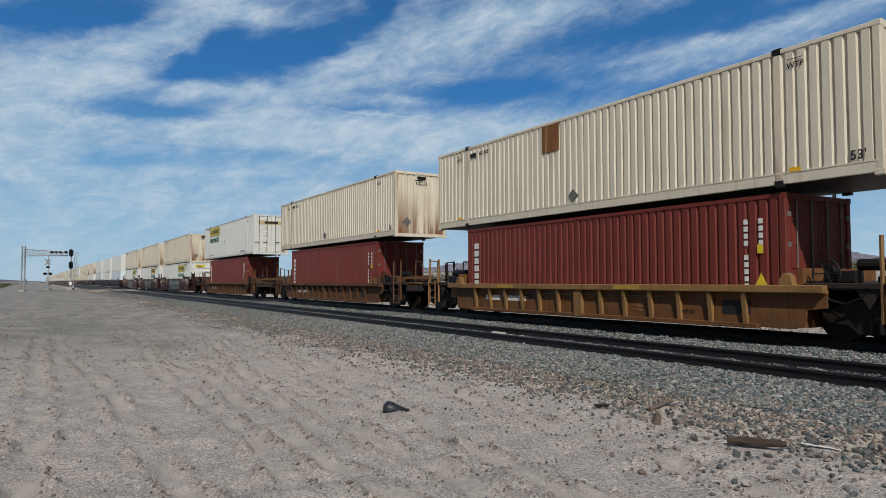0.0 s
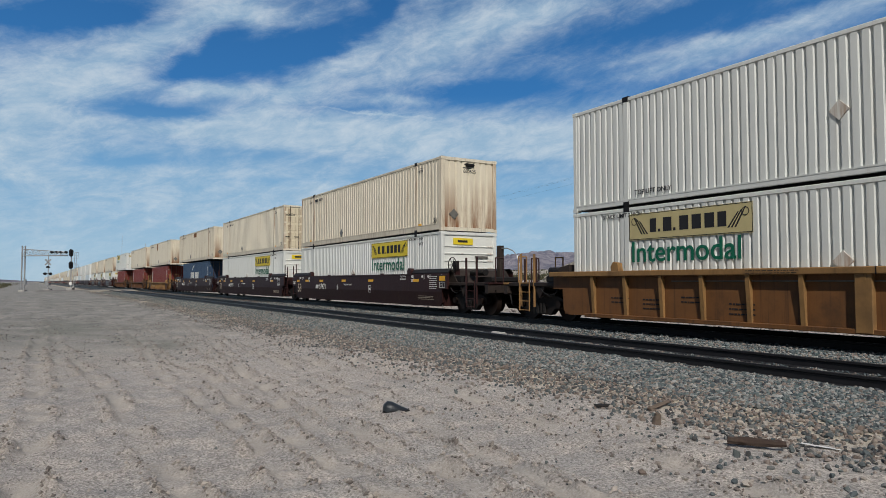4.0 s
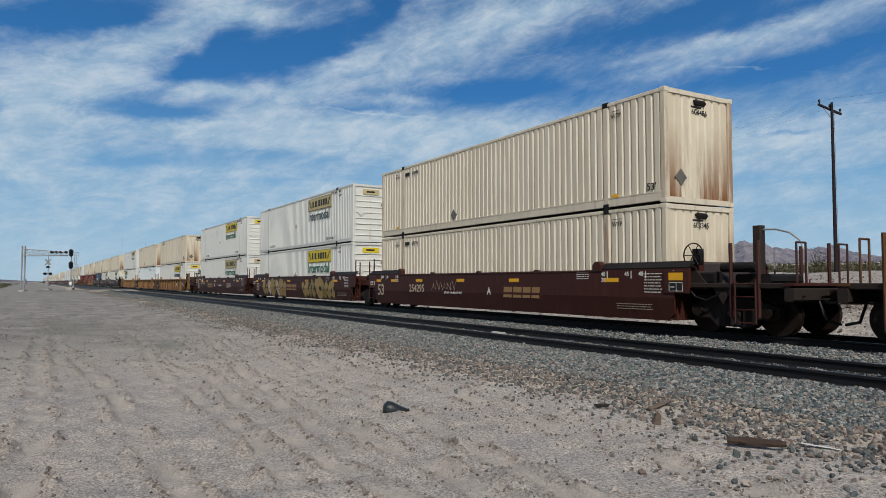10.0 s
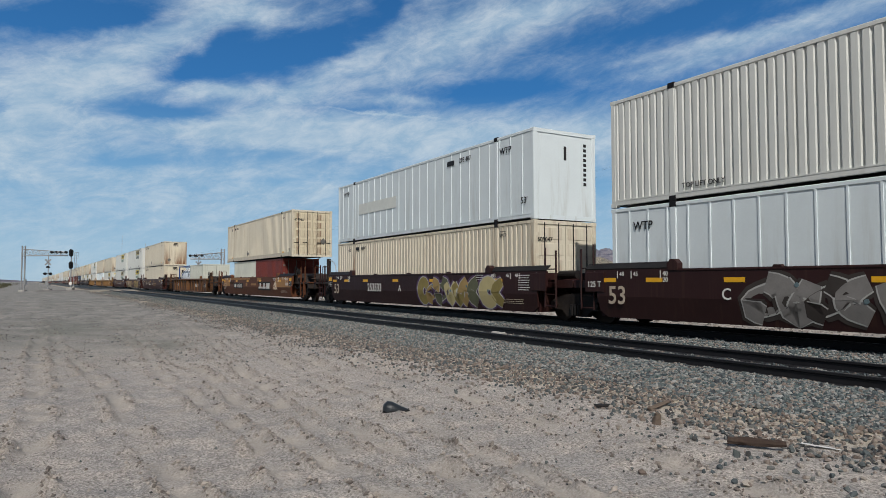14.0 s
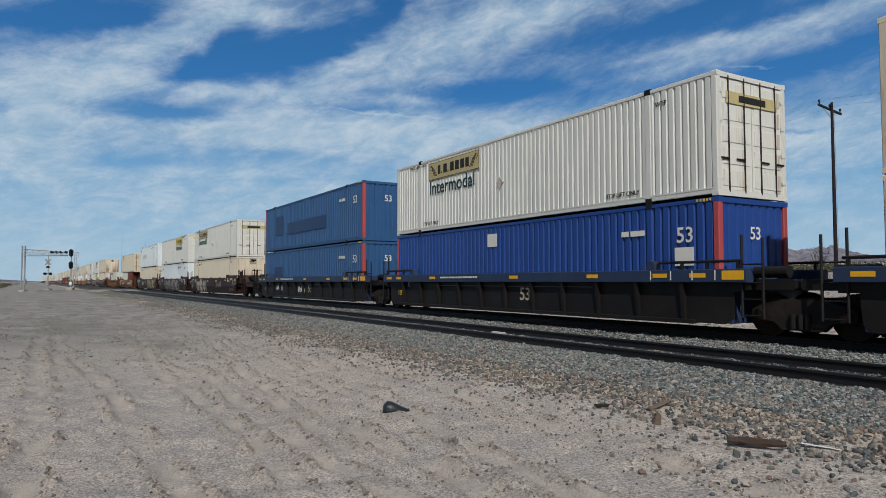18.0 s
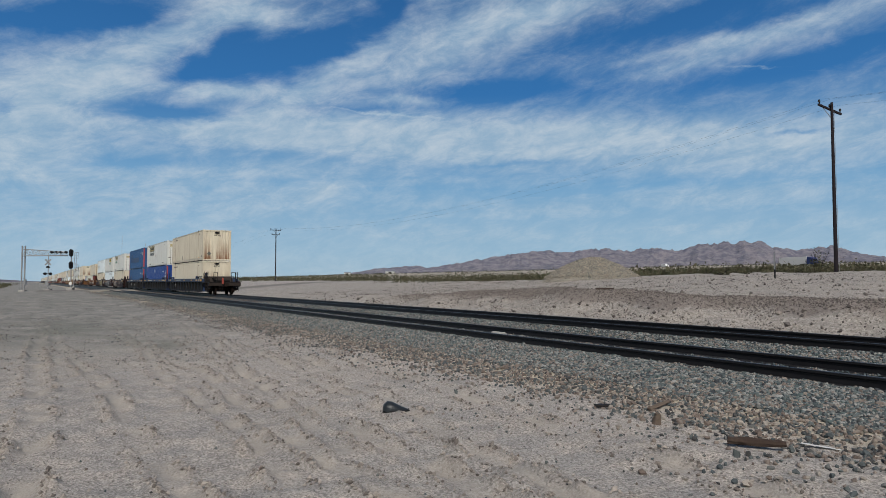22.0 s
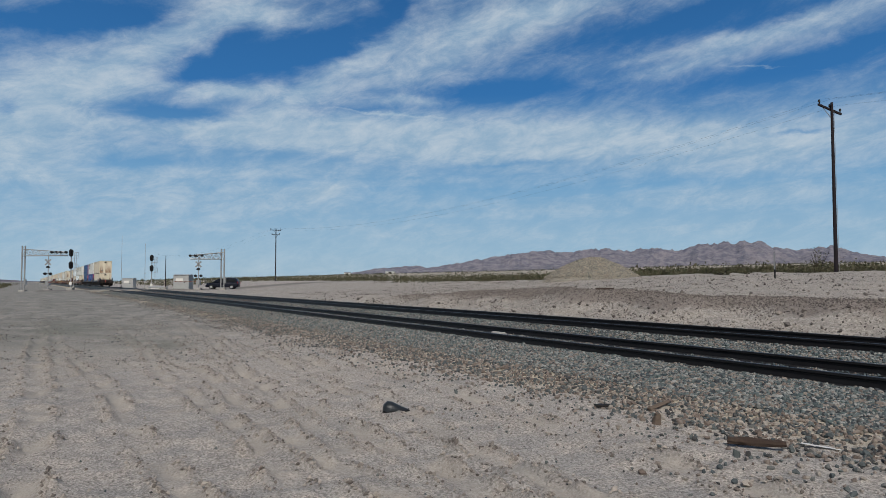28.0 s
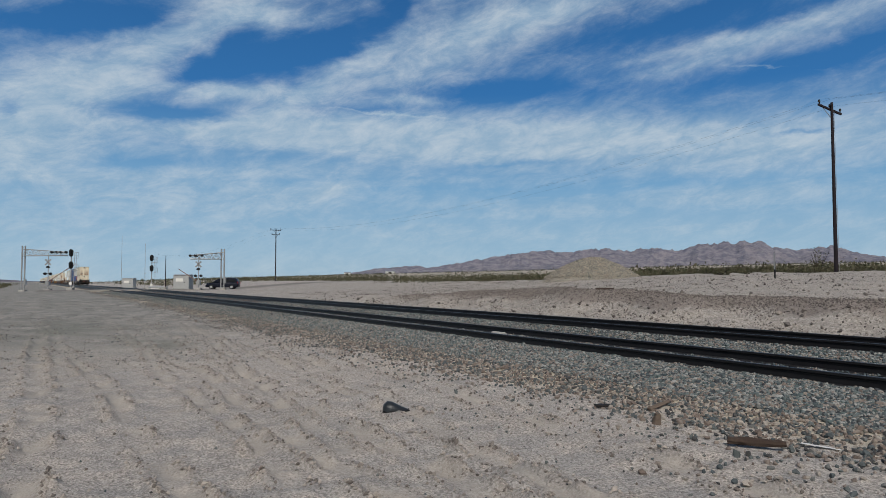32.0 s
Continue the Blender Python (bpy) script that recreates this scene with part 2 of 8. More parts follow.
def wavy(x, y, scale, seed):
    """Cheap smooth noise, about -1 to 1."""
    r = np.random.RandomState(seed)
    total = np.zeros_like(x)
    for i in range(7):
        a, k, p = r.uniform(0, 2 * math.pi), r.uniform(0.6, 1.9) / scale, r.uniform(0, 6.28)
        total += np.sin((x * math.cos(a) + y * math.sin(a)) * k * 2 * math.pi + p)
    return total / 4.0


def lumps(x, y, scale, seed):
    """Lattice noise, about -1 to 1, for clods and small hollows."""
    u, v = x / scale, y / scale
    i, j = np.floor(u), np.floor(v)
    fu, fv = u - i, v - j
    fu, fv = fu * fu * (3 - 2 * fu), fv * fv * (3 - 2 * fv)
    h = lambda a, b: (lambda q: 2 * (q - np.floor(q)) - 1)(np.sin(a * 127.1 + b * 311.7 + seed * 74.7) * 43758.5453)
    return (h(i, j) * (1 - fu) + h(i + 1, j) * fu) * (1 - fv) + (h(i, j + 1) * (1 - fu) + h(i + 1, j + 1) * fu) * fv


# wheel ruts on the near side: line at x = 0, its slant, wander, its length, phase, half width, depth
RUTS = [(3.12, 0.116, 0.06, 2.6, 0.4, 0.17, 0.026), (3.52, 0.040, 0.10, 2.2, 1.9, 0.15, 0.026), (3.02, 0.012, 0.11, 2.9, 1.2, 0.18, 0.030), (2.33, 0.004, 0.09, 1.7, 2.6, 0.17, 0.024),
        (1.66, 0.022, 0.12, 1.5, 0.6, 0.15, 0.020), (1.30, -0.040, 0.08, 2.1, 1.4, 0.16, 0.024), (1.82, 0.112, 0.08, 2.4, 2.9, 0.16, 0.022), (-0.10, 0.004, 0.05, 2.4, 0.0, 0.20, 0.036),
        (4.35, 0.090, 0.08, 3.1, 2.2, 0.18, 0.018), (-1.3, 0.0, 0.2, 2.0, 0.9, 0.18, 0.02)]


def rut_line(rut, x):
    y0, slant, amp, lam, ph = rut[:5]
    return y0 - slant * x + amp * np.sin(x / lam + ph)


def rut_masks(x, y):
    """Where the swept floor and the crumbled shoulders of the ruts lie, 0 to 1."""
    floor, rim = np.zeros_like(x), np.zeros_like(x)
    for k, rut in enumerate(RUTS):
        w, depth = rut[5:]
        s = y - rut_line(rut, x)
        broken = np.clip(0.42 + 0.85 * wavy(x, y, 1.3, 80 + k), 0, 1)
        floor = np.maximum(floor, np.exp(-(s / (0.75 * w)) ** 2) * broken)
        rim = np.maximum(rim, np.exp(-((np.abs(s) - w) / (0.42 * w)) ** 2) * broken)
    return floor, rim * (1 - floor)


def rut_field(x, y):
    dz = np.zeros_like(x)
    fade = 1 - hump(-x, 24, 40)
    for k, rut in enumerate(RUTS):
        w, depth = rut[5:]
        s = y - rut_line(rut, x)
        broken = np.clip(0.42 + 0.85 * wavy(x, y, 1.3, 80 + k), 0, 1.2)
        clod = 0.65 + 0.6 * lumps(x, y, 0.16, 90 + k)
        dz += fade * broken * depth * 2.0 * (1.7 * np.exp(-((np.abs(s) - w) / (0.40 * w)) ** 2) * clod - 0.6 * np.exp(-(s / (0.8 * w)) ** 2))
    return dz


def land(x, y):
    """Height of the ground, and how much of it is ballast, dark gravel and scrub."""
    yb = y - bend(x)
    r = np.hypot(x, y)
    az = np.degrees(np.arctan2(y, -x))                      # 0 along the line, 90 across it
    base = 0.10 * hump(-x, 30, 100)
    near = base + 0.035 * wavy(x, y, 3.5, 3) + 0.012 * wavy(x, y, 0.8, 4) + rut_field(x, y) + (1 - hump(r, 14, 30)) * (0.022 * lumps(x, y, 0.34, 5) + 0.012 * lumps(x, y, 0.13, 9)) + 0.05 * hump(r, 20, 60) * wavy(x, y, 20, 6)
    near += 0.10 * hump(yb, 3.0, 6.5)
    # ballast under both tracks
    toe = 5.9 + 0.35 * wavy(x, y * 0, 5.0, 11)
    b1 = hump(yb, toe, 8.7)
    top = 0.215 + 0.07 * hump(yb, 11.6, 13.2)
    b2 = 1 - hump(yb, 15.9, 17.0)
    foot = 0.05 + base
    rough = 0.018 * wavy(x, y, 0.45, 21)
    z = near * (1 - b1) + (top + rough) * b1
    # beyond the line: sand, a dark berm, then a plain that climbs to the hills
    rise = np.interp(az, [-180, -40, 0, 8, 20, 29, 42, 52, 64, 100, 140, 180], [0, 0, -0.002, 0.001, 0.0052, 0.0085, 0.0118, 0.0144, 0.016, 0.012, 0.0, 0.0])
    crest = np.interp(x, [-200, -60, -36, -27, -18, -12, 5, 60], [0.25, 0.35, 0.80, 1.12, 0.93, 0.84, 0.85, 0.8]) + 0.06 * wavy(x, y * 0, 6, 31)
    yc = 22.0 + 0.5 * wavy(x, y * 0, 9, 32)
    climb = hump(yb, 18.7, yc)
    ridge = 0.22 * np.exp(-((yb - yc) / 1.3) ** 2) * hump(-x, -40, -10) * (1 - hump(-x, 30, 42))
    plain_low = foot + (crest - foot) * climb + ridge
    start = np.interp(az, [18, 34, 50], [-0.15, -0.05, 0.70])
    far_z = 1.65 + rise * r * (start + (1.5 - start) * hump(r, 70, 450))
    blend = hump(yb, 22.5, 48.0)
    beyond = plain_low * (1 - blend) + np.maximum(far_z, plain_low * 0.8) * blend
    beyond += 0.05 * wavy(x, y, 2.6, 41) * hump(yb, 17, 20) + 0.10 * wavy(x, y, 9, 42) * hump(yb, 25, 50)
    z = np.where(yb > 15.5, (top + rough) * b2 + beyond * (1 - b2), z)
    # level road crossing
    road = np.exp(-((x + 117) / 6.0) ** 4)
    lift = np.where(np.abs(yb - 11.5) < 16, hump(16 - np.abs(yb - 11.5), 0, 8), 0) * road
    z = z * (1 - lift) + 0.42 * lift
    ballast = b1 * b2 * (1 - lift)
    dark = np.exp(-((yb - yc + 0.6 + 0.35 * wavy(x, y, 3, 51)) / 0.85) ** 2) * hump(-x, -60, -20) * (1 - hump(-x, 32, 42))
    scrub = hump(yb, 55, 90)
    return z, ballast, dark, scrub, road * (yb > 0)


def ground_material():
    m = bpy.data.materials.new("desert_ground")
    m.use_nodes = True
    N = Nodes(m.node_tree)
    bsdf = m.node_tree.nodes["Principled BSDF"]
    pos = N.add("TexCoord").outputs["Object"]
    attr = lambda n: N.add("Attribute", attribute_name=n).outputs["Fac"]
    big = N.noise(pos, 0.22, 6.0, 0.6)
    mid = N.noise(pos, 2.2, 6.0, 0.62)
    fine = N.noise(pos, 38.0, 5.0, 0.7)
    sand = N.mix(N.ramp(big, 0.35, 0.68), (0.395, 0.364, 0.334, 1), (0.335, 0.320, 0.304, 1))
    sand = N.mix(N.ramp(mid, 0.40, 0.66), sand, (0.445, 0.402, 0.360, 1))
    speck = N.add("TexVoronoi")
    N.put(speck.inputs["Vector"], pos)
    speck.inputs["Scale"].default_value = 26.0
    pebble = N.math("MULTIPLY", N.ramp(N.math("SUBTRACT", 1.0, speck.outputs["Distance"]), 0.62, 0.80), N.ramp(N.noise(pos, 1.3, 4.0, 0.7), 0.42, 0.60))
    sand = N.mix(N.math("MULTIPLY", pebble, 0.5), sand, (0.17, 0.145, 0.128, 1))
    grit = N.noise(pos, 120.0, 3.0, 0.65)
    # a skin of fine gravel, coarser on the far plain
    for size, lo in ((58.0, 0.0), (13.0, 1.0)):
        cell = N.add("TexVoronoi")
        N.put(cell.inputs["Vector"], pos)
        cell.inputs["Scale"].default_value = size
        pick = N.add("SeparateColor")
        N.put(pick.inputs[0], cell.outputs["Color"])
        tone = N.math("ADD", 0.62, N.math("MULTIPLY", pick.outputs[0], 0.76))
        three = N.add("CombineColor")
        for k in range(3):
            N.put(three.inputs[k], tone)
        amount = N.math("MULTIPLY", attr("plain"), 0.85) if lo else N.math("SUBTRACT", 1.0, N.math("MULTIPLY", attr("rut"), 0.7))
        sand = N.mix(amount, sand, N.mix(1.0, sand, three.outputs[0], "MULTIPLY"))
    mottle = N.ramp(N.noise(N.scaled(pos, (0.55, 1.0, 1.0)), 0.9, 9.0, 0.74), 0.40, 0.62)
    sand = N.mix(N.math("MULTIPLY", attr("yard"), N.math("ADD", 0.22, N.math("MULTIPLY", mottle, 0.58))), sand, (0.165, 0.168, 0.160, 1))
    sand = N.mix(N.math("MULTIPLY", attr("plain"), 0.35), sand, (0.27, 0.245, 0.215, 1))
    swept = N.math("SUBTRACT", 1.0, N.math("MULTIPLY", attr("rut"), 0.85))
    sand = N.mix(N.math("MULTIPLY", attr("rut"), 0.5), sand, (0.445, 0.402, 0.348, 1))
    # crumbled rut shoulders: darker pebbly sand, with clod shadows put into the colour
    sand = N.mix(N.math("MULTIPLY", attr("rim"), N.math("MULTIPLY", N.ramp(fine, 0.40, 0.62), 0.75)), sand, (0.20, 0.172, 0.15, 1))
    speckle = N.math("ADD", N.math("MULTIPLY", N.math("SUBTRACT", fine, 0.5), 0.9), N.math("MULTIPLY", N.math("SUBTRACT", grit, 0.5), 0.8))
    shade = N.math("ADD", 1.0, N.math("MULTIPLY", speckle, swept))
    triple = N.add("CombineColor")
    for k in range(3):
        N.put(triple.inputs[k], shade)
    sand = N.mix(1.0, sand, triple.outputs[0], "MULTIPLY")
    # patches of spilled green-grey gravel
    spill = N.math("MULTIPLY", N.ramp(N.noise(pos, 0.55, 6.0, 0.72), 0.36, 0.58), 0.8)
    sand = N.mix(N.math("MULTIPLY", spill, attr("spill")), sand, (0.19, 0.195, 0.172, 1))
    stone = N.add("TexVoronoi")
    N.put(stone.inputs["Vector"], pos)
    stone.inputs["Scale"].default_value = 24.0
    sep = N.add("SeparateColor")
    N.put(sep.inputs[0], stone.outputs["Color"])
    rock = N.mix(sep.outputs[0], (0.06, 0.070, 0.070, 1), (0.17, 0.175, 0.165, 1))
    rock = N.mix(N.ramp(sep.outputs[1], 0.72, 0.95), rock, (0.30, 0.20, 0.15, 1))
    # shade in the crevices between stones is put into the colour here
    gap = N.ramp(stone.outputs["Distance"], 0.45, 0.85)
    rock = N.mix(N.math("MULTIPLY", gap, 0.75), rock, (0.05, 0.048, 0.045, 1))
    ragged = N.ramp(N.math("ADD", attr("ballast"), N.math("MULTIPLY", N.math("SUBTRACT", mid, 0.5), 0.9)), 0.60, 0.92)
    sand = N.mix(N.math("MULTIPLY", N.ramp(attr("ballast"), 0.0, 0.25), 0.6), sand, (0.50, 0.435, 0.325, 1))
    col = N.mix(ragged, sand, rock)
    darkrock = N.mix(sep.outputs[2], (0.16, 0.132, 0.122, 1), (0.31, 0.265, 0.24, 1))
    dmask = N.ramp(N.math("ADD", attr("dark"), N.math("MULTIPLY", N.math("SUBTRACT", mid, 0.5), 0.9)), 0.35, 0.75)
    col = N.mix(N.math("MULTIPLY", dmask, 0.6), col, darkrock)
    col = N.mix(N.math("MULTIPLY", attr("scrub"), 0.5), col, (0.33, 0.29, 0.21, 1))
    col = N.mix(N.math("MULTIPLY", attr("road"), 0.8), col, (0.16, 0.15, 0.14, 1))
    N.put(bsdf.inputs["Base Color"], col)
    bsdf.inputs["Roughness"].default_value = 0.95
    bsdf.inputs["Specular IOR Level"].default_value = 0.15
    h = N.math("ADD", N.math("ADD", N.math("MULTIPLY", fine, 0.8), N.math("MULTIPLY", grit, 0.25)), N.math("MULTIPLY", mid, 0.9))
    h = N.math("ADD", h, N.math("MULTIPLY", pebble, 0.6))
    h = N.math("SUBTRACT", h, N.math("MULTIPLY", N.math("MULTIPLY", stone.outputs["Distance"], N.math("MAXIMUM", ragged, dmask)), 2.2))
    b = N.add("Bump")
    b.inputs["Strength"].default_value = 0.9
    b.inputs["Distance"].default_value = 0.022
    N.put(b.inputs["Height"], h)
    N.put(bsdf.inputs["Normal"], b.outputs[0])
    return m


GROUND = ground_material()


def build_ground():
    head = math.degrees(YAW)
    az = np.concatenate([np.linspace(head - 180, head - 42, 40, endpoint=False), np.linspace(head - 42, head + 42, 470, endpoint=False), np.linspace(head + 42, head + 180, 41)])
    rad = np.concatenate([[0.0, 1.0, 2.0, 3.0], np.geomspace(3.6, 60, 430), np.geomspace(61.5, 4700, 110)])
    A, R = np.meshgrid(np.radians(az), rad, indexing="ij")
    X, Y = -np.cos(A) * R, np.sin(A) * R
    z, ballast, dark, scrub, road = land(X.ravel(), Y.ravel())
    na, nr = A.shape
    i, j = np.meshgrid(np.arange(na - 1), np.arange(nr - 1), indexing="ij")
    q = np.stack([i * nr + j, i * nr + j + 1, (i + 1) * nr + j + 1, (i + 1) * nr + j], -1).reshape(-1, 4)
    me = raw_mesh("ground", np.stack([X.ravel(), Y.ravel(), z], 1), q[:, ::-1], GROUND, smooth=True)
    yv = Y.ravel()
    xv = X.ravel()
    spill = np.clip(1.1 * np.exp(-((xv + 27) / 9.0) ** 2 - ((yv - 0.6) / 2.4) ** 2) + 0.9 * np.exp(-((xv + 19.5) / 2.4) ** 2 - ((yv - 2.7) / 0.7) ** 2) + 0.5 * hump(-xv, 34, 50) * (yv < 6), 0, 1)
    rut, rim = rut_masks(xv, yv)
    nearby = 1 - hump(np.hypot(xv, yv), 22, 40)
    rut, rim = rut * nearby, rim * nearby
    for name, values in (("ballast", ballast), ("dark", dark), ("scrub", scrub), ("road", road), ("spill", spill), ("rut", rut), ("rim", rim), ("yard", hump(np.hypot(xv, yv), 13, 30) * (yv - bend(xv) < 8)), ("plain", hump(yv - bend(xv), 16.5, 19.0) * (1 - hump(np.hypot(xv, yv), 90, 160)))):
        me.attributes.new(name, "FLOAT", "POINT").data.foreach_set("value", np.asarray(values, dtype=np.float32))
    return thing("ground", "pale sandy desert ground with wheel ruts and scattered gravel", "ground", kind="structure", data=me)


build_ground()


def height(x, y):
    return float(land(np.array([x], dtype=float), np.array([y], dtype=float))[0][0])


# ---- rails ----
RAIL_FOOT = [(-0.075, 0.0), (0.075, 0.0), (0.075, 0.012), (0.012, 0.032), (0.010, 0.139), (-0.010, 0.139), (-0.012, 0.032), (-0.075, 0.012)]
RAIL_TOP = [(-0.036, 0.150), (-0.010, 0.135), (0.010, 0.135), (0.036, 0.150), (0.036, 0.178), (0.028, 0.186), (-0.028, 0.186), (-0.036, 0.178)]


def build_rail(centre, off, head):
    """One running rail: foot and web below, the rolling head above."""
    xs = np.concatenate([np.linspace(60, -40, 30), np.geomspace(41, 1900, 50) * -1])
    ob = thing("rail", "long dark steel running rail on gravel ballast", "rail", "running rails", at=pose(0, centre + off, head - 0.186))
    for name, prof in (("rail_web", RAIL_FOOT), ("rail_head", RAIL_TOP)):
        k = len(prof)
        v = [(x, float(bend(x)) + a, b) for x in xs for a, b in prof]
        f = [(i * k + j, i * k + (j + 1) % k, (i + 1) * k + (j + 1) % k, (i + 1) * k + j) for i in range(len(xs) - 1) for j in range(k)]
        me = raw_mesh(name, v, f, RAILMAT)
        bm = bmesh.new()
        bm.from_mesh(me)
        bmesh.ops.recalc_face_normals(bm, faces=bm.faces)
        bm.to_mesh(me)
        bm.free()
        if name == "rail_head":
            me.materials.append(RAILHEAD)
            for p in me.polygons:
                if p.normal.z > 0.9 and p.center.z > 0.176:
                    p.material_index = 1
        part(name, me, ob)
    return ob


for centre, head in ((NEAR_Y, NEAR_RAIL - 0.015), (FAR_Y, FAR_RAIL - 0.05)):
    for off in (-0.755, 0.755):
        build_rail(centre, off, head)


# ---- sky and hills ----
def cloud_material():
    """Blue sky deepening upward, with long thin fair-weather cloud."""
    m = bpy.data.materials.new("sky_with_cirrus")
    m.use_nodes = True
    tree = m.node_tree
    tree.nodes.clear()
    N = Nodes(tree)
    pos = N.add("TexCoord").outputs["Object"]
    sep = N.add("SeparateXYZ")
    N.put(sep.inputs[0], pos)
    flat = N.math("SQRT", N.math("ADD", N.math("MULTIPLY", sep.outputs[0], sep.outputs[0]), N.math("MULTIPLY", sep.outputs[1], sep.outputs[1])))
    el = N.math("ARCTAN2", sep.outputs[2], flat)
    az = N.math("ARCTAN2", sep.outputs[1], N.math("MULTIPLY", sep.outputs[0], -1.0))
    u = N.math("SUBTRACT", az, YAW)
    def axis(x, y):
        c = N.add("CombineXYZ")
        N.put(c.inputs[0], x)
        N.put(c.inputs[1], y)
        return c.outputs[0]

    ramp = N.add("ValToRGB")
    N.put(ramp.inputs[0], N.math("DIVIDE", el, 0.45, clamp=True))
    # ragged edges: the banks are bent by a coarse and a fine swirl
    swirl = lambda dx, dy, s, d: N.math("SUBTRACT", N.noise(axis(N.math("ADD", N.math("MULTIPLY", u, s), dx), N.math("ADD", N.math("MULTIPLY", el, s * 2.2), dy)), 1.0, d, 0.62), 0.5)
    wu = N.math("ADD", u, N.math("MULTIPLY", swirl(3.1, 7.7, 12.0, 6.0), 0.07))
    we = N.math("ADD", el, N.math("MULTIPLY", swirl(11.3, 2.9, 15.0, 8.0), 0.026))
    stops = [(0.0, srgb(166, 193, 209)), (0.10, srgb(150, 187, 212)), (0.30, srgb(112, 164, 205)), (0.6, srgb(55, 116, 177)), (1.0, srgb(40, 92, 149))]
    e = ramp.color_ramp.elements
    e[0].position, e[0].color = stops[0]
    e[1].position, e[1].color = stops[-1]
    for p, c in stops[1:-1]:
        s = e.new(p)
        s.color = c

    # long streaks that lean up to one side, over a finer fleece
    lean = lambda a: axis(N.math("ADD", N.math("MULTIPLY", u, math.cos(a)), N.math("MULTIPLY", el, math.sin(a))), N.math("SUBTRACT", N.math("MULTIPLY", el, math.cos(a)), N.math("MULTIPLY", u, math.sin(a))))
    low = N.ramp(el, 0.14, 0.30)
    a1 = N.noise(N.scaled(lean(0.38), (3.0, 15.0, 1.0)), 1.0, 10.0, 0.60, 0.3)
    a2 = N.noise(N.scaled(lean(-0.02), (3.0, 26.0, 1.0)), 1.0, 10.0, 0.60, 0.5)
    a = N.math("ADD", N.math("MULTIPLY", a1, low), N.math("MULTIPLY", a2, N.math("SUBTRACT", 1.0, low)))
    b = N.noise(N.scaled(lean(0.22), (17.0, 40.0, 1.0)), 1.0, 14.0, 0.70, 0.35)
    wisp = N.math("ADD", N.math("MULTIPLY", a, 0.46), N.math("MULTIPLY", b, 0.32))

    def spot(x, y, w, h, lean=0.0):
        """A soft oval in picture angles, about 1 inside."""
        du = N.math("SUBTRACT", wu, x)
        dv = N.math("SUBTRACT", N.math("SUBTRACT", we, y), N.math("MULTIPLY", du, lean))
        q = N.math("ADD", N.math("POWER", N.math("ABSOLUTE", N.math("DIVIDE", du, w)), 2.0), N.math("POWER", N.math("ABSOLUTE", N.math("DIVIDE", dv, h)), 2.0))
        return N.math("EXPONENT", N.math("MULTIPLY", q, -1.0))

    bias = 0.0
    for x, y, w, h, lean, gain in CLOUDS:
        bias = N.math("ADD", bias, N.math("MULTIPLY", spot(x, y, w, h, lean), gain * 0.9))
    dens = N.ramp(N.math("ADD", wisp, bias), 0.235, 0.78)
    veil = N.math("MULTIPLY", N.ramp(N.math("MULTIPLY", el, -1.0), -0.22, -0.02), 0.42)
    dens = N.math("MAXIMUM", dens, veil)
    tone = N.mix(N.ramp(b, 0.3, 0.75), srgb(152, 182, 206), srgb(199, 212, 222))
    col = N.mix(N.math("MULTIPLY", dens, 0.88), ramp.outputs[0], tone)
    em = N.add("Emission")
    N.put(em.inputs[0], col)
    em.inputs[1].default_value = 1.0
    out = N.add("OutputMaterial")
    N.put(out.inputs[0], em.outputs[0])
    return m


# cloud banks, then open blue: azimuth, elevation, half sizes, lean, strength
BANKS = [(-0.468, 0.283, 0.19, 0.0411, 0.62, 0.3), (-0.568, 0.262, 0.098, 0.0422, 0.18, 0.2), (-0.576, 0.185, 0.108, 0.0498, 0.0, 0.24), (-0.345, 0.263, 0.099, 0.0125, 0.05, 0.36), (-0.183, 0.293, 0.137, 0.0249, 0.58, 0.26), (0.018, 0.343, 0.172, 0.0486, 0.36, 0.26), (-0.075, 0.213, 0.357, 0.0282, 0.0, 0.34), (-0.333, 0.215, 0.108, 0.015, 0.03, 0.24), (0.174, 0.195, 0.357, 0.0316, -0.03, 0.33), (0.396, 0.315, 0.213, 0.0168, 0.16, 0.28), (0.468, 0.178, 0.157, 0.025, 0.07, 0.22), (-0.383, 0.127, 0.315, 0.0415, 0.0, 0.2), (0.275, 0.114, 0.266, 0.0183, 0.03, 0.16), (-0.182, 0.134, 0.036, 0.0112, 0.27, 0.24), (-0.28, 0.365, 0.091, 0.0183, -0.07, 0.22), (0.127, 0.38, 0.131, 0.0202, 0.18, 0.16), (-0.058, 0.263, 0.058, 0.0066, 0.0, 0.22), (0.544, 0.215, 0.075, 0.0216, 0.0, 0.03), (-0.105, 0.244, 0.07, 0.0017, -0.07, 0.24), (0.441, 0.279, 0.049, 0.0015, -0.18, 0.22), (-0.507, 0.072, 0.249, 0.0249, 0.0, 0.1), (0.197, 0.068, 0.415, 0.0199, 0.0, 0.12)]
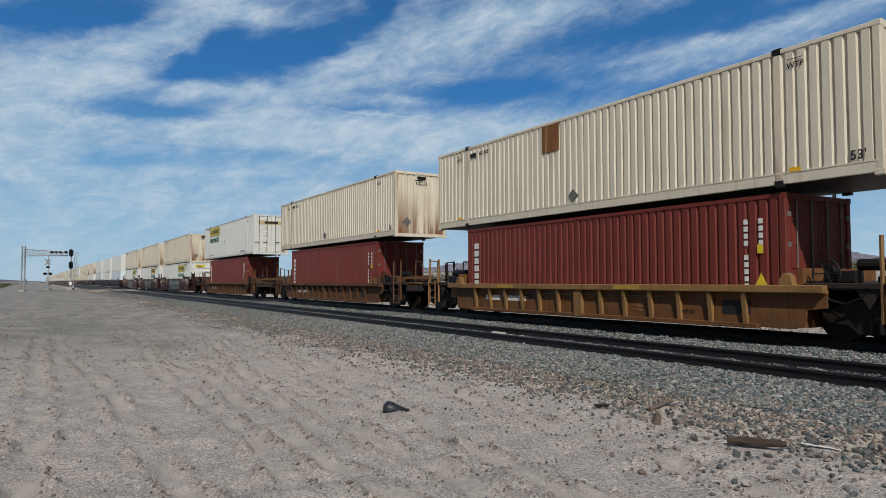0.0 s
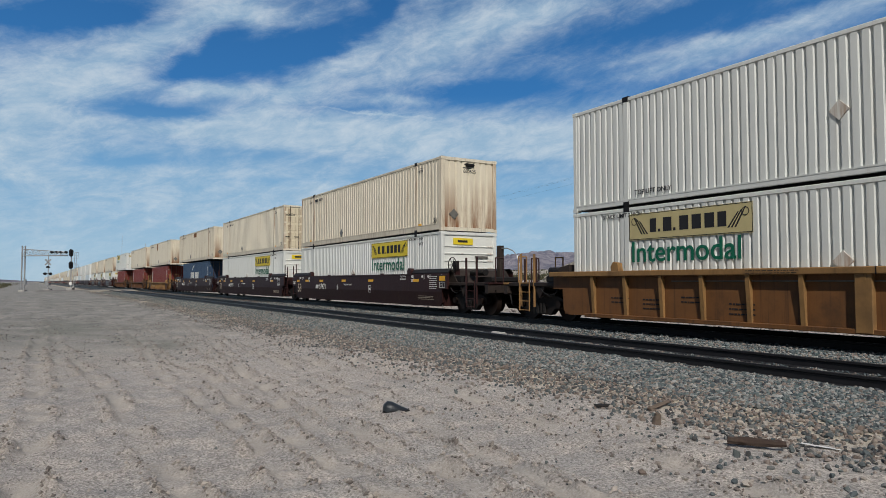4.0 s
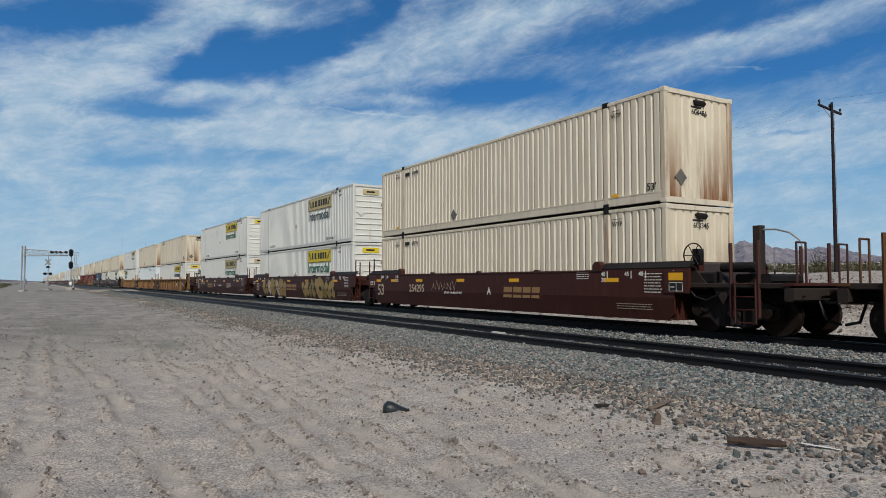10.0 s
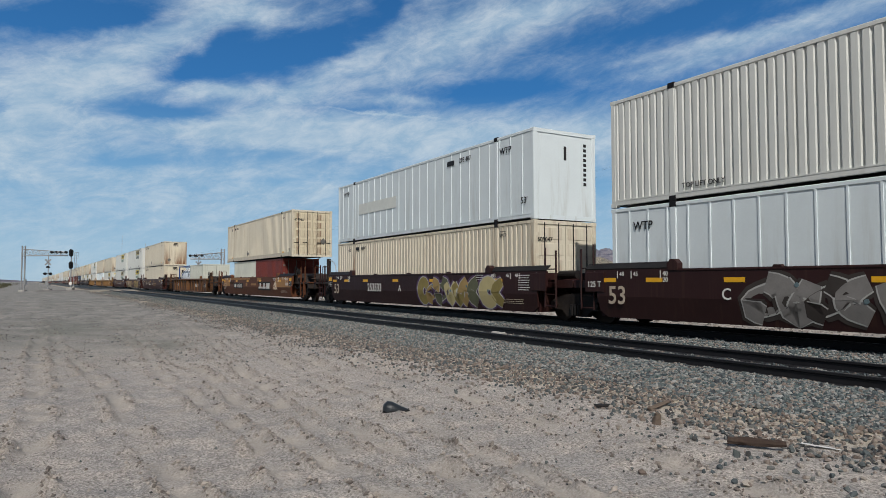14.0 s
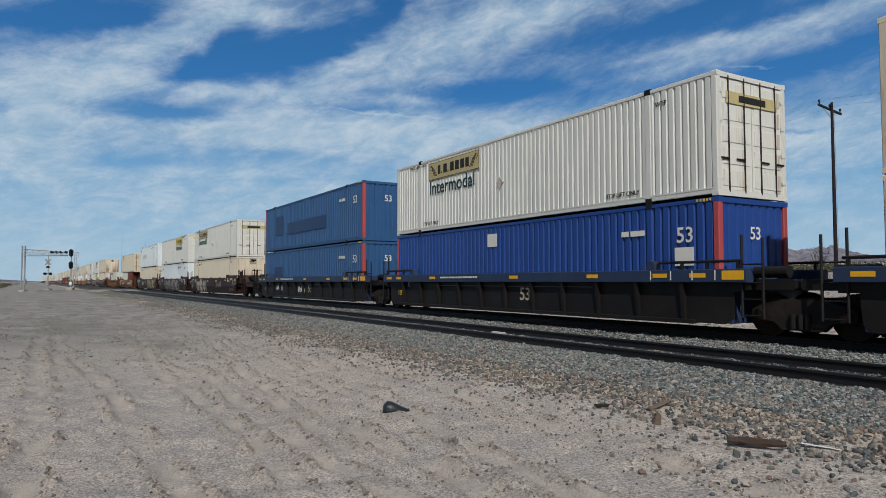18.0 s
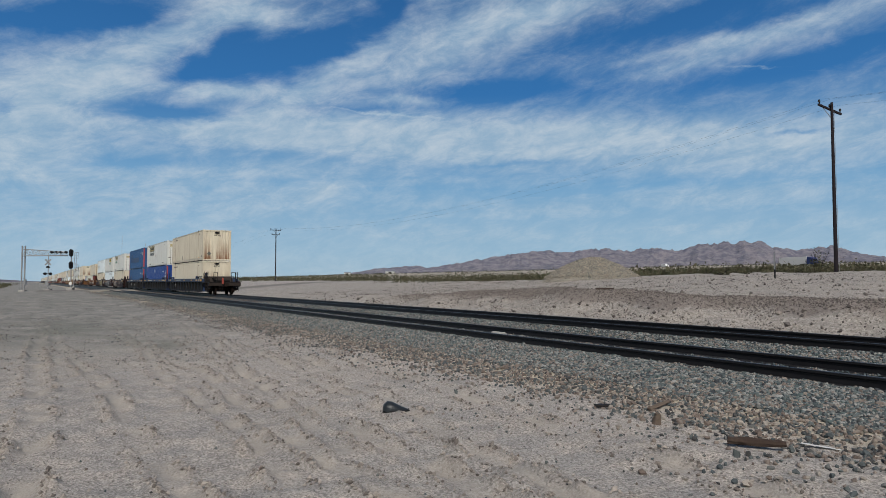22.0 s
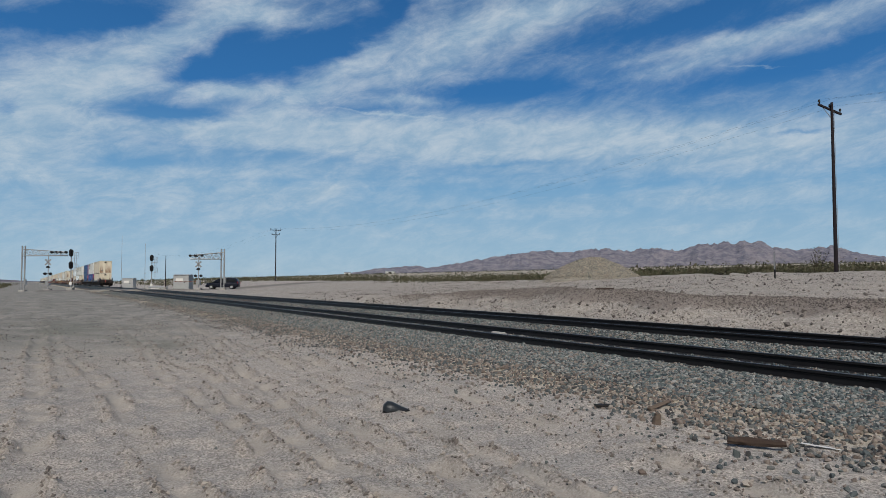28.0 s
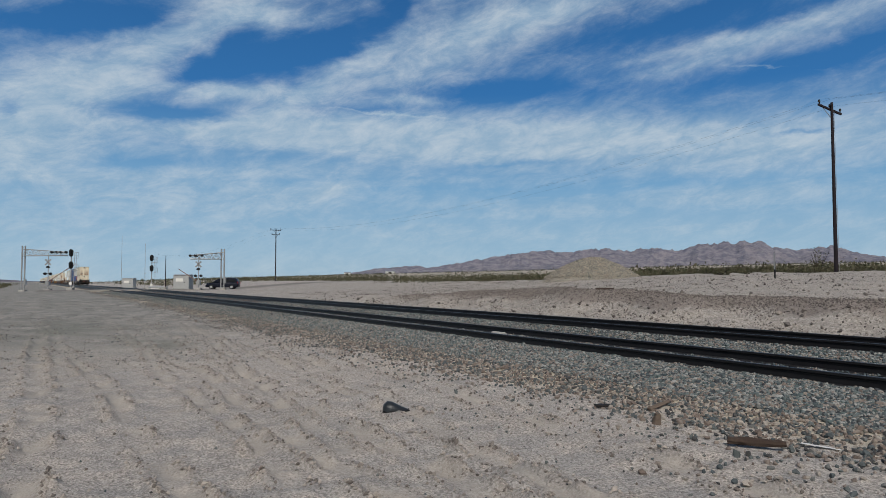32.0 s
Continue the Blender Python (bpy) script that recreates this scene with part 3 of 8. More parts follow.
OPEN = [(-0.24, 0.325, 0.101, 0.0214, 0.25, -0.39), (-0.513, 0.334, 0.114, 0.015, 0.21, -0.42), (-0.375, 0.284, 0.04, 0.0188, 0.53, -0.28), (-0.4, 0.226, 0.091, 0.013, 0.0, -0.5), (0.059, 0.272, 0.088, 0.0135, 0.07, -0.38), (-0.158, 0.249, 0.108, 0.005, 0.0, -0.12), (0.339, 0.356, 0.123, 0.0152, 0.18, -0.34), (0.497, 0.282, 0.132, 0.0109, 0.14, -0.3), (0.231, 0.276, 0.116, 0.015, 0.07, -0.07), (-0.462, 0.156, 0.091, 0.0075, 0.11, -0.23), (0.165, 0.129, 0.099, 0.0037, 0.05, -0.21), (0.349, 0.082, 0.07, 0.0029, 0.05, -0.21), (0.084, 0.17, 0.091, 0.0033, 0.03, -0.16), (0.469, 0.194, 0.037, 0.0037, 0.07, -0.32), (-0.594, 0.214, 0.022, 0.0124, 0.36, -0.34), (0.432, 0.342, 0.099, 0.0117, 0.11, -0.21), (-0.092, 0.383, 0.029, 0.0211, 0.58, -0.18), (-0.319, 0.329, 0.025, 0.0325, 0.84, -0.18), (0.301, 0.301, 0.099, 0.0067, 0.11, -0.16)]
CLOUDS = BANKS + OPEN


def build_sky():
    rad = 4650.0
    az = np.linspace(-1.25, 1.25, 61) + YAW
    el = np.linspace(-0.05, 0.95, 31)
    v = [(-math.cos(a) * math.cos(e) * rad, math.sin(a) * math.cos(e) * rad, math.sin(e) * rad) for a in az for e in el]
    n = len(el)
    f = [(i * n + j, i * n + j + 1, (i + 1) * n + j + 1, (i + 1) * n + j) for i in range(len(az) - 1) for j in range(n - 1)]
    return thing("backdrop", "blue sky with drifting thin white cirrus cloud", "sky", kind="structure", data=raw_mesh("backdrop", v, f, cloud_material(), smooth=True))


sky_backdrop = build_sky()


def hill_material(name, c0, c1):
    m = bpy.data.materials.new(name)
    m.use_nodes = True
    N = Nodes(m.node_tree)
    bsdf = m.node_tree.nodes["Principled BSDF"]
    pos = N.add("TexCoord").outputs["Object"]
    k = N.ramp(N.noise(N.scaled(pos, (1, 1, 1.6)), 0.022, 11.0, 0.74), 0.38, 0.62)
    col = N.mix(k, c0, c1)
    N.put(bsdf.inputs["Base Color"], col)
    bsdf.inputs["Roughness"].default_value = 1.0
    bsdf.inputs["Specular IOR Level"].default_value = 0.0
    b = N.add("Bump")
    b.inputs["Strength"].default_value = 1.0
    b.inputs["Distance"].default_value = 34.0
    N.put(b.inputs["Height"], N.noise(pos, 0.021, 8.0, 0.68))
    N.put(bsdf.inputs["Normal"], b.outputs[0])
    return m


def build_hills(name, label, skyline, near, far, rough, mat, seed):
    """A range as a height field over bearing and distance; skyline: bearing from the lens axis in degrees, rise of the crest over distance."""
    az = np.radians(np.linspace(-46, 46, 760))
    rr = np.linspace(near, far, 50)
    A, R = np.meshgrid(az, rr, indexing="ij")
    b, h = np.array(skyline).T
    crest = np.interp(np.degrees(az), b, h)
    k = np.exp(-np.linspace(-2, 2, 9) ** 2)
    crest = np.convolve(np.pad(crest, 4, mode="edge"), k / k.sum(), mode="valid")
    X, Y = -np.cos(A + YAW) * R, np.sin(A + YAW) * R
    ridged = np.zeros_like(A)
    for i in range(X.shape[0]):
        for j in range(X.shape[1]):
            p = Vector((X[i, j], Y[i, j], seed * 100.0))
            ridged[i, j] = (1 - abs(noise.noise(p / 240)) * 2) + 0.5 * (1 - abs(noise.noise(p / 105)) * 2) + 0.28 * noise.noise(p / 40) + 0.14 * noise.noise(p / 17)
    ridged -= ridged.mean()
    t = (R - near) / (far - near)
    shape = np.sin(np.clip(t / 0.85, 0, 1.15) * math.pi / 2) ** 1.3
    body = crest[:, None] * R * shape
    Z = 1.65 + body * (1 + rough * ridged * (1.6 - 1.1 * shape)) - 10 * (1 - hump(t, 0, 0.08))
    top = (Z / R).max(axis=1)
    want = np.maximum(crest, 1e-4)
    detail = 1 + 0.07 * np.array([noise.noise(Vector((a * 95, seed, 0))) + 0.6 * noise.noise(Vector((a * 260, seed, 4))) for a in az])
    fix = want / np.maximum(top, 1e-5)
    k = np.hanning(61)
    fix = np.convolve(np.pad(fix, 30, mode="edge"), k / k.sum(), mode="valid") * detail
    Z *= fix[:, None]
    nr = len(rr)
    i, j = np.meshgrid(np.arange(len(az) - 1), np.arange(nr - 1), indexing="ij")
    q = np.stack([i * nr + j, i * nr + j + 1, (i + 1) * nr + j + 1, (i + 1) * nr + j], -1).reshape(-1, 4)
    me = raw_mesh(name, np.stack([X.ravel(), Y.ravel(), Z.ravel()], 1), q[:, ::-1], mat, smooth=True)
    return thing(name, label, "mountains", kind="structure", data=me)


# both rock tones are shifted to pale blue: distance haze put into the colour
HILL = hill_material("haze_tinted_brown_rock", (0.175, 0.172, 0.212, 1), (0.315, 0.286, 0.300, 1))
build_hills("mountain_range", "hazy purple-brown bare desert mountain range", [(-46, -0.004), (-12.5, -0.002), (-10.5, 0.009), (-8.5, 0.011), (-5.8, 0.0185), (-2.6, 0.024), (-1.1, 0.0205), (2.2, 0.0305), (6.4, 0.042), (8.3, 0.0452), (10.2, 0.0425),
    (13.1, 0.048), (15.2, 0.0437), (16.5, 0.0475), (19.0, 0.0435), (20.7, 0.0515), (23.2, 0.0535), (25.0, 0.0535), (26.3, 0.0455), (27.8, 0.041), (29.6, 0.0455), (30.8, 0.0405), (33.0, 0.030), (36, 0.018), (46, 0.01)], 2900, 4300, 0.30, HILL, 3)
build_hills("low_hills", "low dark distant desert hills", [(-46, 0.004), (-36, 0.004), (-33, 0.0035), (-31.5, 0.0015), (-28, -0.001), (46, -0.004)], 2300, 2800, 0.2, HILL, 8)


# ---- lettering ----
WORDS = {}


def word_mesh(text, size, mat, face):
    """Flat letters with a hair of depth; face 'y' reads from the near side, 'x' from the rear end."""
    key = (text, size, mat.name, face)
    if key not in WORDS:
        cu = bpy.data.curves.new("letters", "FONT")
        cu.body, cu.size, cu.extrude, cu.align_x, cu.align_y = text, size, 0.002, "CENTER", "CENTER"
        cu.resolution_u = 3
        cu.offset = 0.011 * size
        ob = bpy.data.objects.new("letters", cu)
        me = bpy.data.meshes.new_from_object(ob)
        bpy.data.objects.remove(ob)
        me.materials.clear()
        me.materials.append(mat)
        turn = Matrix(((1, 0, 0, 0), (0, 0, -1, 0), (0, 1, 0, 0), (0, 0, 0, 1)))
        if face == "x":
            turn = Matrix(((0, 0, 1, 0), (1, 0, 0, 0), (0, 1, 0, 0), (0, 0, 0, 1)))
        me.transform(turn)
        WORDS[key] = me
    return WORDS[key]


def letters(text, size, mat, parent, x, y, z, face="y", name="lettering"):
    return part(name, word_mesh(text, size, mat, face), parent, at=Matrix.Translation((x, y, z)))


def bars(rows, mat, parent, name="marking"):
    """Plain bars for small print: rows of (x0, x1, z0, z1) on the near face at y."""
    if len(rows) <= 24:
        for x0, x1, y, z0, z1 in rows:
            part(name, Build().box(x0, x1, y - 0.003, y + 0.002, z0, z1).mesh(name, mat), parent)
        return
    b = Build()
    for x0, x1, y, z0, z1 in rows:
        b.box(x0, x1, y - 0.003, y + 0.002, z0, z1)
    part(name, b.mesh(name, mat), parent)


# ---- containers ----
def corrugation(x0, x1, y, z0, z1, pitch, depth, out):
    """A wall of trapezoid waves along x; out is -1 for the near face."""
    n = max(2, round((x1 - x0) / pitch))
    p = (x1 - x0) / n
    ring = []
    for i in range(n):
        a = x0 + i * p
        for t, d in ((0.0, 0), (0.60, 0), (0.70, 1), (0.90, 1)):
            ring.append((a + t * p, d))
    ring.append((x1, 0))
    b = Build()
    for x, d in ring:
        b.v += [(x, y - out * depth * d, z0), (x, y - out * depth * d, z1)]
    for i in range(len(ring) - 1):
        q = [2 * i, 2 * i + 2, 2 * i + 3, 2 * i + 1]
        b.f.append(q if out < 0 else q[::-1])
    return b


def end_corrugation(x, y0, y1, z0, z1, pitch, depth, out):
    b = corrugation(y0, y1, x, z0, z1, pitch, depth, out)
    b.v = [(p[1], p[0], p[2]) for p in b.v]
    return b


def one_sided(b, name, mat):
    me = bpy.data.meshes.new(name)
    me.from_pydata(b.v, [], b.f)
    me.materials.append(mat)
    return me


def keyed(key, make):
    if key not in STORE:
        STORE[key] = make()
    return STORE[key]


DIAMOND = lambda w: [(0, -w), (w, 0), (0, w), (-w, 0)]


def container(spec, at, detail=True):
    """One intermodal box. spec: kind, length, height, width, side paint, frame paint, end, label..."""
    L, H, W = spec["L"], spec["H"], spec["W"]
    side, frame_mat, end_mat = spec["side"], spec["frame"], spec["endmat"]
    ob = thing("shipping_container", spec["label"], "container", spec.get("group", "stacked containers"), at=at)
    x, y = L / 2, W / 2
    long_box = L > 15
    post = 0.16
    base = (0.30 if spec["kind"] == "tan" else 0.20) if long_box else 0.16
    rail_h = 0.11
    # walls
    wall = "plate" if spec.get("plate") else "wave"
    if wall == "wave":
        pitch = spec.get("pitch", 0.255)
        for s in (-1, 1):
            k = ("wall", L, H, W, s, pitch, base, side.name)
            me = keyed(k, lambda: one_sided(corrugation(-x + post * 0.6, x - post * 0.6, s * (y - 0.012), base - 0.02, H - rail_h + 0.01, pitch, 0.036, s), "side_wall", side))
            part("side_wall", me, ob)
    else:
        for s in (-1, 1):
            part("side_wall", shared(("flat", L, H, W, s), lambda: Build().box(-x + 0.1, x - 0.1, s * (y - 0.035), s * (y - 0.02), base - 0.02, H - 0.08), "side_wall", side), ob)
        if detail:
            n = 26
            strip = shared(("batten", H), lambda: Build().box(-0.022, 0.022, -0.012, 0.010, base, H - 0.09), "batten", side)
            for i in range(1, n):
                part("batten", strip, ob, at=Matrix.Translation((-x + L * i / n, -y + 0.014, 0)))
    part("roof", shared(("roof", L, H, W), lambda: Build().box(-x + 0.05, x - 0.05, -y + 0.05, y - 0.05, H - 0.06, H - 0.02), "roof", side), ob)
    if not detail:
        part("end_wall", shared(("farend", L, H, W), lambda: Build().box(x - 0.05, x - 0.02, -y + 0.04, y - 0.04, 0.05, H - 0.04), "end_wall", end_mat), ob)
        for s in (-1, 1):
            part("bottom_rail", shared(("farsill", L, H, W, s), lambda: Build().box(-x, x, min(s * y, s * (y - 0.06)), max(s * y, s * (y - 0.06)), 0.02, 0.2), "bottom_rail", frame_mat), ob)
        return ob
    part("floor", shared(("floor", L, W), lambda: Build().box(-x + 0.05, x - 0.05, -y + 0.06, y - 0.06, 0.05, 0.16), "floor", STEEL_BLACK), ob)
    for s in (-1, 1):
        part("top_rail", shared(("toprail", L, H, W, s), lambda: Build().bevel_box(-x + 0.1, x - 0.1, min(s * y, s * (y - 0.07)), max(s * y, s * (y - 0.07)), H - rail_h, H - 0.012, 0.012), "top_rail", frame_mat), ob)

        def sill():
            b = Build()
            z0 = 0.02 if not long_box else 0.05
            b.bevel_box(-x + 0.1, x - 0.1, min(s * (y - 0.004), s * (y - 0.06)), max(s * (y - 0.004), s * (y - 0.06)), z0, base, 0.012)
            b.box(-x + 0.1, x - 0.1, min(s * (y + 0.004), s * (y - 0.05)), max(s * (y + 0.004), s * (y - 0.05)), base - 0.035, base)
            return b
        part("bottom_rail", shared(("sill", L, H, W, s, base), sill, "bottom_rail", frame_mat), ob)
        for e in (-1, 1):
            part("corner_post", shared(("post", L, H, W, s, e), lambda: Build().bevel_box(min(e * x, e * (x - post)), max(e * x, e * (x - post)), min(s * y, s * (y - post)), max(s * y, s * (y - post)), 0.1, H - 0.1, 0.02), "corner_post", spec.get("post", frame_mat)), ob)
            for z0 in (0.0, H - 0.118):
                part("corner_casting", shared(("cast", L, H, W, s, e, z0), lambda: Build().bevel_box(min(e * (x + 0.004), e * (x - 0.17)), max(e * (x + 0.004), e * (x - 0.17)), min(s * (y + 0.004), s * (y - 0.15)), max(s * (y + 0.004), s * (y - 0.15)), z0, z0 + 0.118, 0.012), "corner_casting", spec.get("cast", frame_mat)), ob)
            if long_box:
                part("lift_post", shared(("lift", L, H, W, s, e), lambda: Build().bevel_box(e * 6.02 - 0.09, e * 6.02 + 0.09, min(s * (y + 0.003), s * (y - 0.08)), max(s * (y + 0.003), s * (y - 0.08)), 0.1, H - 0.1, 0.015), "lift_post", spec.get("lift", frame_mat)), ob)
                for z0 in (-0.012, H - 0.13):
                    part("lift_casting", shared(("liftc", L, H, W, s, e, z0), lambda: Build().bevel_box(e * 6.02 - 0.095, e * 6.02 + 0.095, min(s * (y + 0.012), s * (y - 0.1)), max(s * (y + 0.012), s * (y - 0.1)), z0, z0 + 0.15, 0.015), "lift_casting", STEEL_BLACK), ob)
    # front end (away) is plain
    part("front_wall", shared(("front", L, H, W), lambda: Build().box(-x + 0.03, -x + 0.06, -y + 0.1, y - 0.1, 0.1, H - 0.06), "front_wall", side), ob)
    e = x - 0.03
    kind = spec["end"]
    header = shared(("header", L, H, W), lambda: Build().box(x - 0.09, x - 0.004, -y + 0.12, y - 0.12, H - 0.13, H - 0.012), "header", spec.get("header", frame_mat))
    part("header", header, ob)
    part("end_sill", shared(("endsill", L, H, W), lambda: Build().box(x - 0.09, x - 0.004, -y + 0.12, y - 0.12, 0.01, 0.15), "end_sill", spec.get("sillmat", frame_mat)), ob)
    if kind == "wave":
        part("end_wall", keyed(("endwave", L, H, W, end_mat.name), lambda: one_sided(end_corrugation(e, -y + 0.13, y - 0.13, 0.13, H - 0.12, 0.30, 0.035, 1), "end_wall", end_mat)), ob)
    elif kind == "ribs":
        def ribs():
            b = Build().box(x - 0.07, x - 0.045, -y + 0.13, y - 0.13, 0.13, H - 0.12)
            return b
        part("end_wall", shared(("endflat", L, H, W), ribs, "end_wall", end_mat), ob)
        rib = shared(("rib", L, W), lambda: Build().pull([(x - 0.05, -0.035), (x - 0.012, -0.018), (x - 0.012, 0.018), (x - 0.05, 0.035)], "y", -y + 0.14, y - 0.14), "end_rib", end_mat)
        for i in range(8):
            part("end_rib", rib, ob, at=Matrix.Translation((0, 0, 0.35 + i * (H - 0.75) / 7.6)))
    elif kind == "flat":
        part("end_wall", shared(("endplain", L, H, W), lambda: Build().box(x - 0.06, x - 0.03, -y + 0.13, y - 0.13, 0.13, H - 0.12), "end_wall", end_mat), ob)
    elif kind == "doors":
        for s in (-1, 1):
            part("door", shared(("door", L, H, W, s), lambda: Build().box(x - 0.07, x - 0.035, min(s * 0.012, s * (y - 0.15)), max(s * 0.012, s * (y - 0.15)), 0.16, H - 0.14), "door", end_mat), ob)
            panel = shared(("dpanel", L, W, s), lambda: Build().bevel_box(x - 0.04, x - 0.022, min(s * 0.09, s * (y - 0.22)), max(s * 0.09, s * (y - 0.22)), -0.19, 0.19, 0.008), "door_panel", end_mat)
            for i in range(5):
                part("door_panel", panel, ob, at=Matrix.Translation((0, 0, 0.43 + i * (H - 0.85) / 4)))
            for off in (0.25, 0.75):
                yy = s * (off * (y - 0.15) + 0.02)
                part("lock_rod", shared(("rod", L, H, W, s, off), lambda: Build().tube((x - 0.005, yy, 0.1), (x - 0.005, yy, H - 0.08), 0.018, 6), "lock_rod", spec.get("rod", STEEL_BLACK)), ob)
                part("door_handle", shared(("dh", L, W, s, off), lambda: Build().box(x - 0.012, x + 0.012, min(yy, yy + s * 0.3), max(yy, yy + s * 0.3), 0.86, 0.90), "door_handle", STEEL_BLACK), ob)
            for i in range(4):
                part("hinge", shared(("hinge", L, W, s), lambda: Build().box(x - 0.02, x + 0.006, min(s * (y - 0.19), s * (y - 0.05)), max(s * (y - 0.19), s * (y - 0.05)), -0.05, 0.05), "hinge", spec.get("rod", frame_mat)), ob, at=Matrix.Translation((0, 0, 0.45 + i * (H - 0.9) / 3)))
    face = -y - 0.006
    # marks of each kind
    k = spec["kind"]
    if k == "tan":
        if abs(spec.get("dia", -0.35)) < x:
            part("placard_holder", shared(("dia", W), lambda: Build().pull(DIAMOND(0.20), "y", -y - 0.012, -y + 0.03), "placard_holder", PLACARD), ob, "grey diamond placard holder", at=Matrix.Translation((spec.get("dia", -0.35), 0, 0.52)))
        if kind == "wave":
            part("placard_holder", shared(("diae", L), lambda: Build().pull([(a, b) for a, b in DIAMOND(0.21)], "x", x - 0.04, x - 0.01), "placard_holder", PLACARD), ob, "grey diamond placard holder", at=Matrix.Translation((0, -0.72, 0.66)))
            part("sensor_bracket", shared(("sens", L, H), lambda: Build().bevel_box(x - 0.06, x + 0.02, -0.16, 0.20, H - 0.34, H - 0.20, 0.02).tube((x, -0.22, H - 0.25), (x, 0.22, H - 0.27), 0.035, 8), "sensor_bracket", STEEL_BLACK), ob, "black bracket with hanging wire")
            letters(spec["no"], 0.20, MARK_BLACK, ob, x - 0.026, 0.02, H - 0.52, "x")
            part("small_bar", shared(("owner", L, H), lambda: Build().box(x - 0.03, x - 0.024, -0.30, 0.10, H - 0.41, H - 0.36), "small_bar", MARK_BLACK), ob)
        else:
            letters(spec["no"], 0.20, MARK_BLACK, ob, x - 0.018, -0.85, H - 0.62, "x")
            part("placard_holder", shared(("diae2", L), lambda: Build().pull(DIAMOND(0.21), "x", x - 0.03, x - 0.004), "placard_holder", PLACARD), ob, "grey diamond placard holder", at=Matrix.Translation((0, 0.72, 0.98)))
        letters(spec["no"], 0.19, MARK_BLACK, ob, -x + 3.15, face, H - 0.36)
        part("small_bar", shared(("owner2", L, H, W), lambda: Build().box(-x + 2.28, -x + 2.66, face - 0.002, face + 0.004, H - 0.43, H - 0.29), "small_bar", MARK_BLACK), ob)
        letters("53'", 0.26, MARK_BLACK, ob, x - 0.45, face, 0.42)
        for xx in (-x + 1.55, x - 1.65):
            letters("WTP", 0.17, MARK_BLACK, ob, xx, face, H - 0.42)
            bars([(xx - 0.16, xx + 0.16, face, H - 0.29, H - 0.275)], MARK_BLACK, ob)
        for xx in (-x + 1.6, x - 1.7):
            part("reflective_label", shared(("lab", W), lambda: Build().box(-0.12, 0.12, face - 0.002, face + 0.004, -0.045, 0.045), "reflective_label", REFLECTOR), ob, at=Matrix.Translation((xx, 0, 0.33)))
    elif k == "sign":
        sx = spec.get("sx", 3.05)
        decal = spec.get("decal", SIGN_YELLOW)
        part("sign_panel", shared(("sign", sx, H, W), lambda: Build().box(sx - 1.32, sx + 2.26, face - 0.002, face + 0.003, H - 0.88, H - 0.20), "sign_panel", decal), ob, "yellow sign panel with a dark painted mark")
        mark = Build()
        # plain bars for the owner's lettering inside a thin ruled border
        for x0, x1 in ((-0.62, -0.42), (-0.36, -0.29), (-0.20, 0.06), (0.11, 0.18), (0.30, 0.56), (0.66, 0.92), (1.02, 1.28), (1.37, 1.60)):
            mark.pull([(sx + x0, H - 0.70), (sx + x1, H - 0.70), (sx + x1, H - (0.36 if x1 - x0 > 0.1 else 0.63)), (sx + x0, H - (0.36 if x1 - x0 > 0.1 else 0.63))], "y", face - 0.006, face - 0.001)
        for z in (-0.865, -0.225):
            mark.box(sx - 1.30, sx + 2.24, face - 0.006, face - 0.001, H + z, H + z + 0.014)
        for x0 in (sx - 1.31, sx + 2.24):
            mark.box(x0, x0 + 0.014, face - 0.006, face - 0.001, H - 0.865, H - 0.215)
        for side_x, way in ((sx - 1.16, 1), (sx + 2.10, -1)):
            for k in range(3):
                a = side_x + way * 0.09 * k
                mark.pull([(a, H - 0.30 - 0.05 * k), (a + way * 0.035, H - 0.30 - 0.05 * k), (a + way * 0.30, H - 0.74), (a + way * 0.25, H - 0.74)], "y", face - 0.006, face - 0.001)
            mark.hoop((side_x + way * 0.02, face - 0.004, H - 0.40), "y", 0.09, 0.008, 12)
        part("sign_mark", mark.mesh("sign_mark", MARK_BLACK), ob, "dark bars of a company mark")
        letters("Intermodal", 0.74, spec.get("ink", MARK_GREEN), ob, sx + 0.36, face - 0.001, H - 1.21)
        letters("STACK LIMIT 3 HIGH", 0.15, MARK_BLACK, ob, sx + 2.9 if sx > 0 else -x + 1.9, face, H - 0.21)
        letters("WTP", 0.17, MARK_BLACK, ob, x - 1.62, face, H - 0.44)
        letters("TOP LIFT ONLY", 0.17, MARK_BLACK, ob, x - 2.95, face, 0.33)
        letters("TOP LIFT ONLY", 0.17, MARK_BLACK, ob, -x + 2.95, face, 0.33)
        part("placard_holder", shared(("dia", W), lambda: Build().pull(DIAMOND(0.20), "y", -y - 0.012, -y + 0.03), "placard_holder", WHITE_END), ob, "white diamond placard holder", at=Matrix.Translation((-0.45, 0, 1.35)))
        if kind == "ribs":
            part("end_sign", shared(("esign", L, H), lambda: Build().box(x - 0.02, x - 0.008, -0.75, 0.15, H - 0.50, H - 0.25), "end_sign", decal), ob)
            part("end_mark", shared(("emark", L, H), lambda: Build().box(x - 0.010, x - 0.004, -0.55, -0.10, H - 0.42, H - 0.33), "end_mark", MARK_BLACK), ob)
            part("placard_holder", shared(("diae3", L), lambda: Build().pull(DIAMOND(0.22), "x", x - 0.02, x + 0.004), "placard_holder", WHITE_END), ob, at=Matrix.Translation((0, -0.85, 1.5)))
            part("hatch_bar", shared(("hbar", L, H), lambda: Build().box(x - 0.02, x + 0.01, 0.25, 0.85, H - 1.02, H - 0.94), "hatch_bar", PLACARD), ob)
        elif kind == "doors":
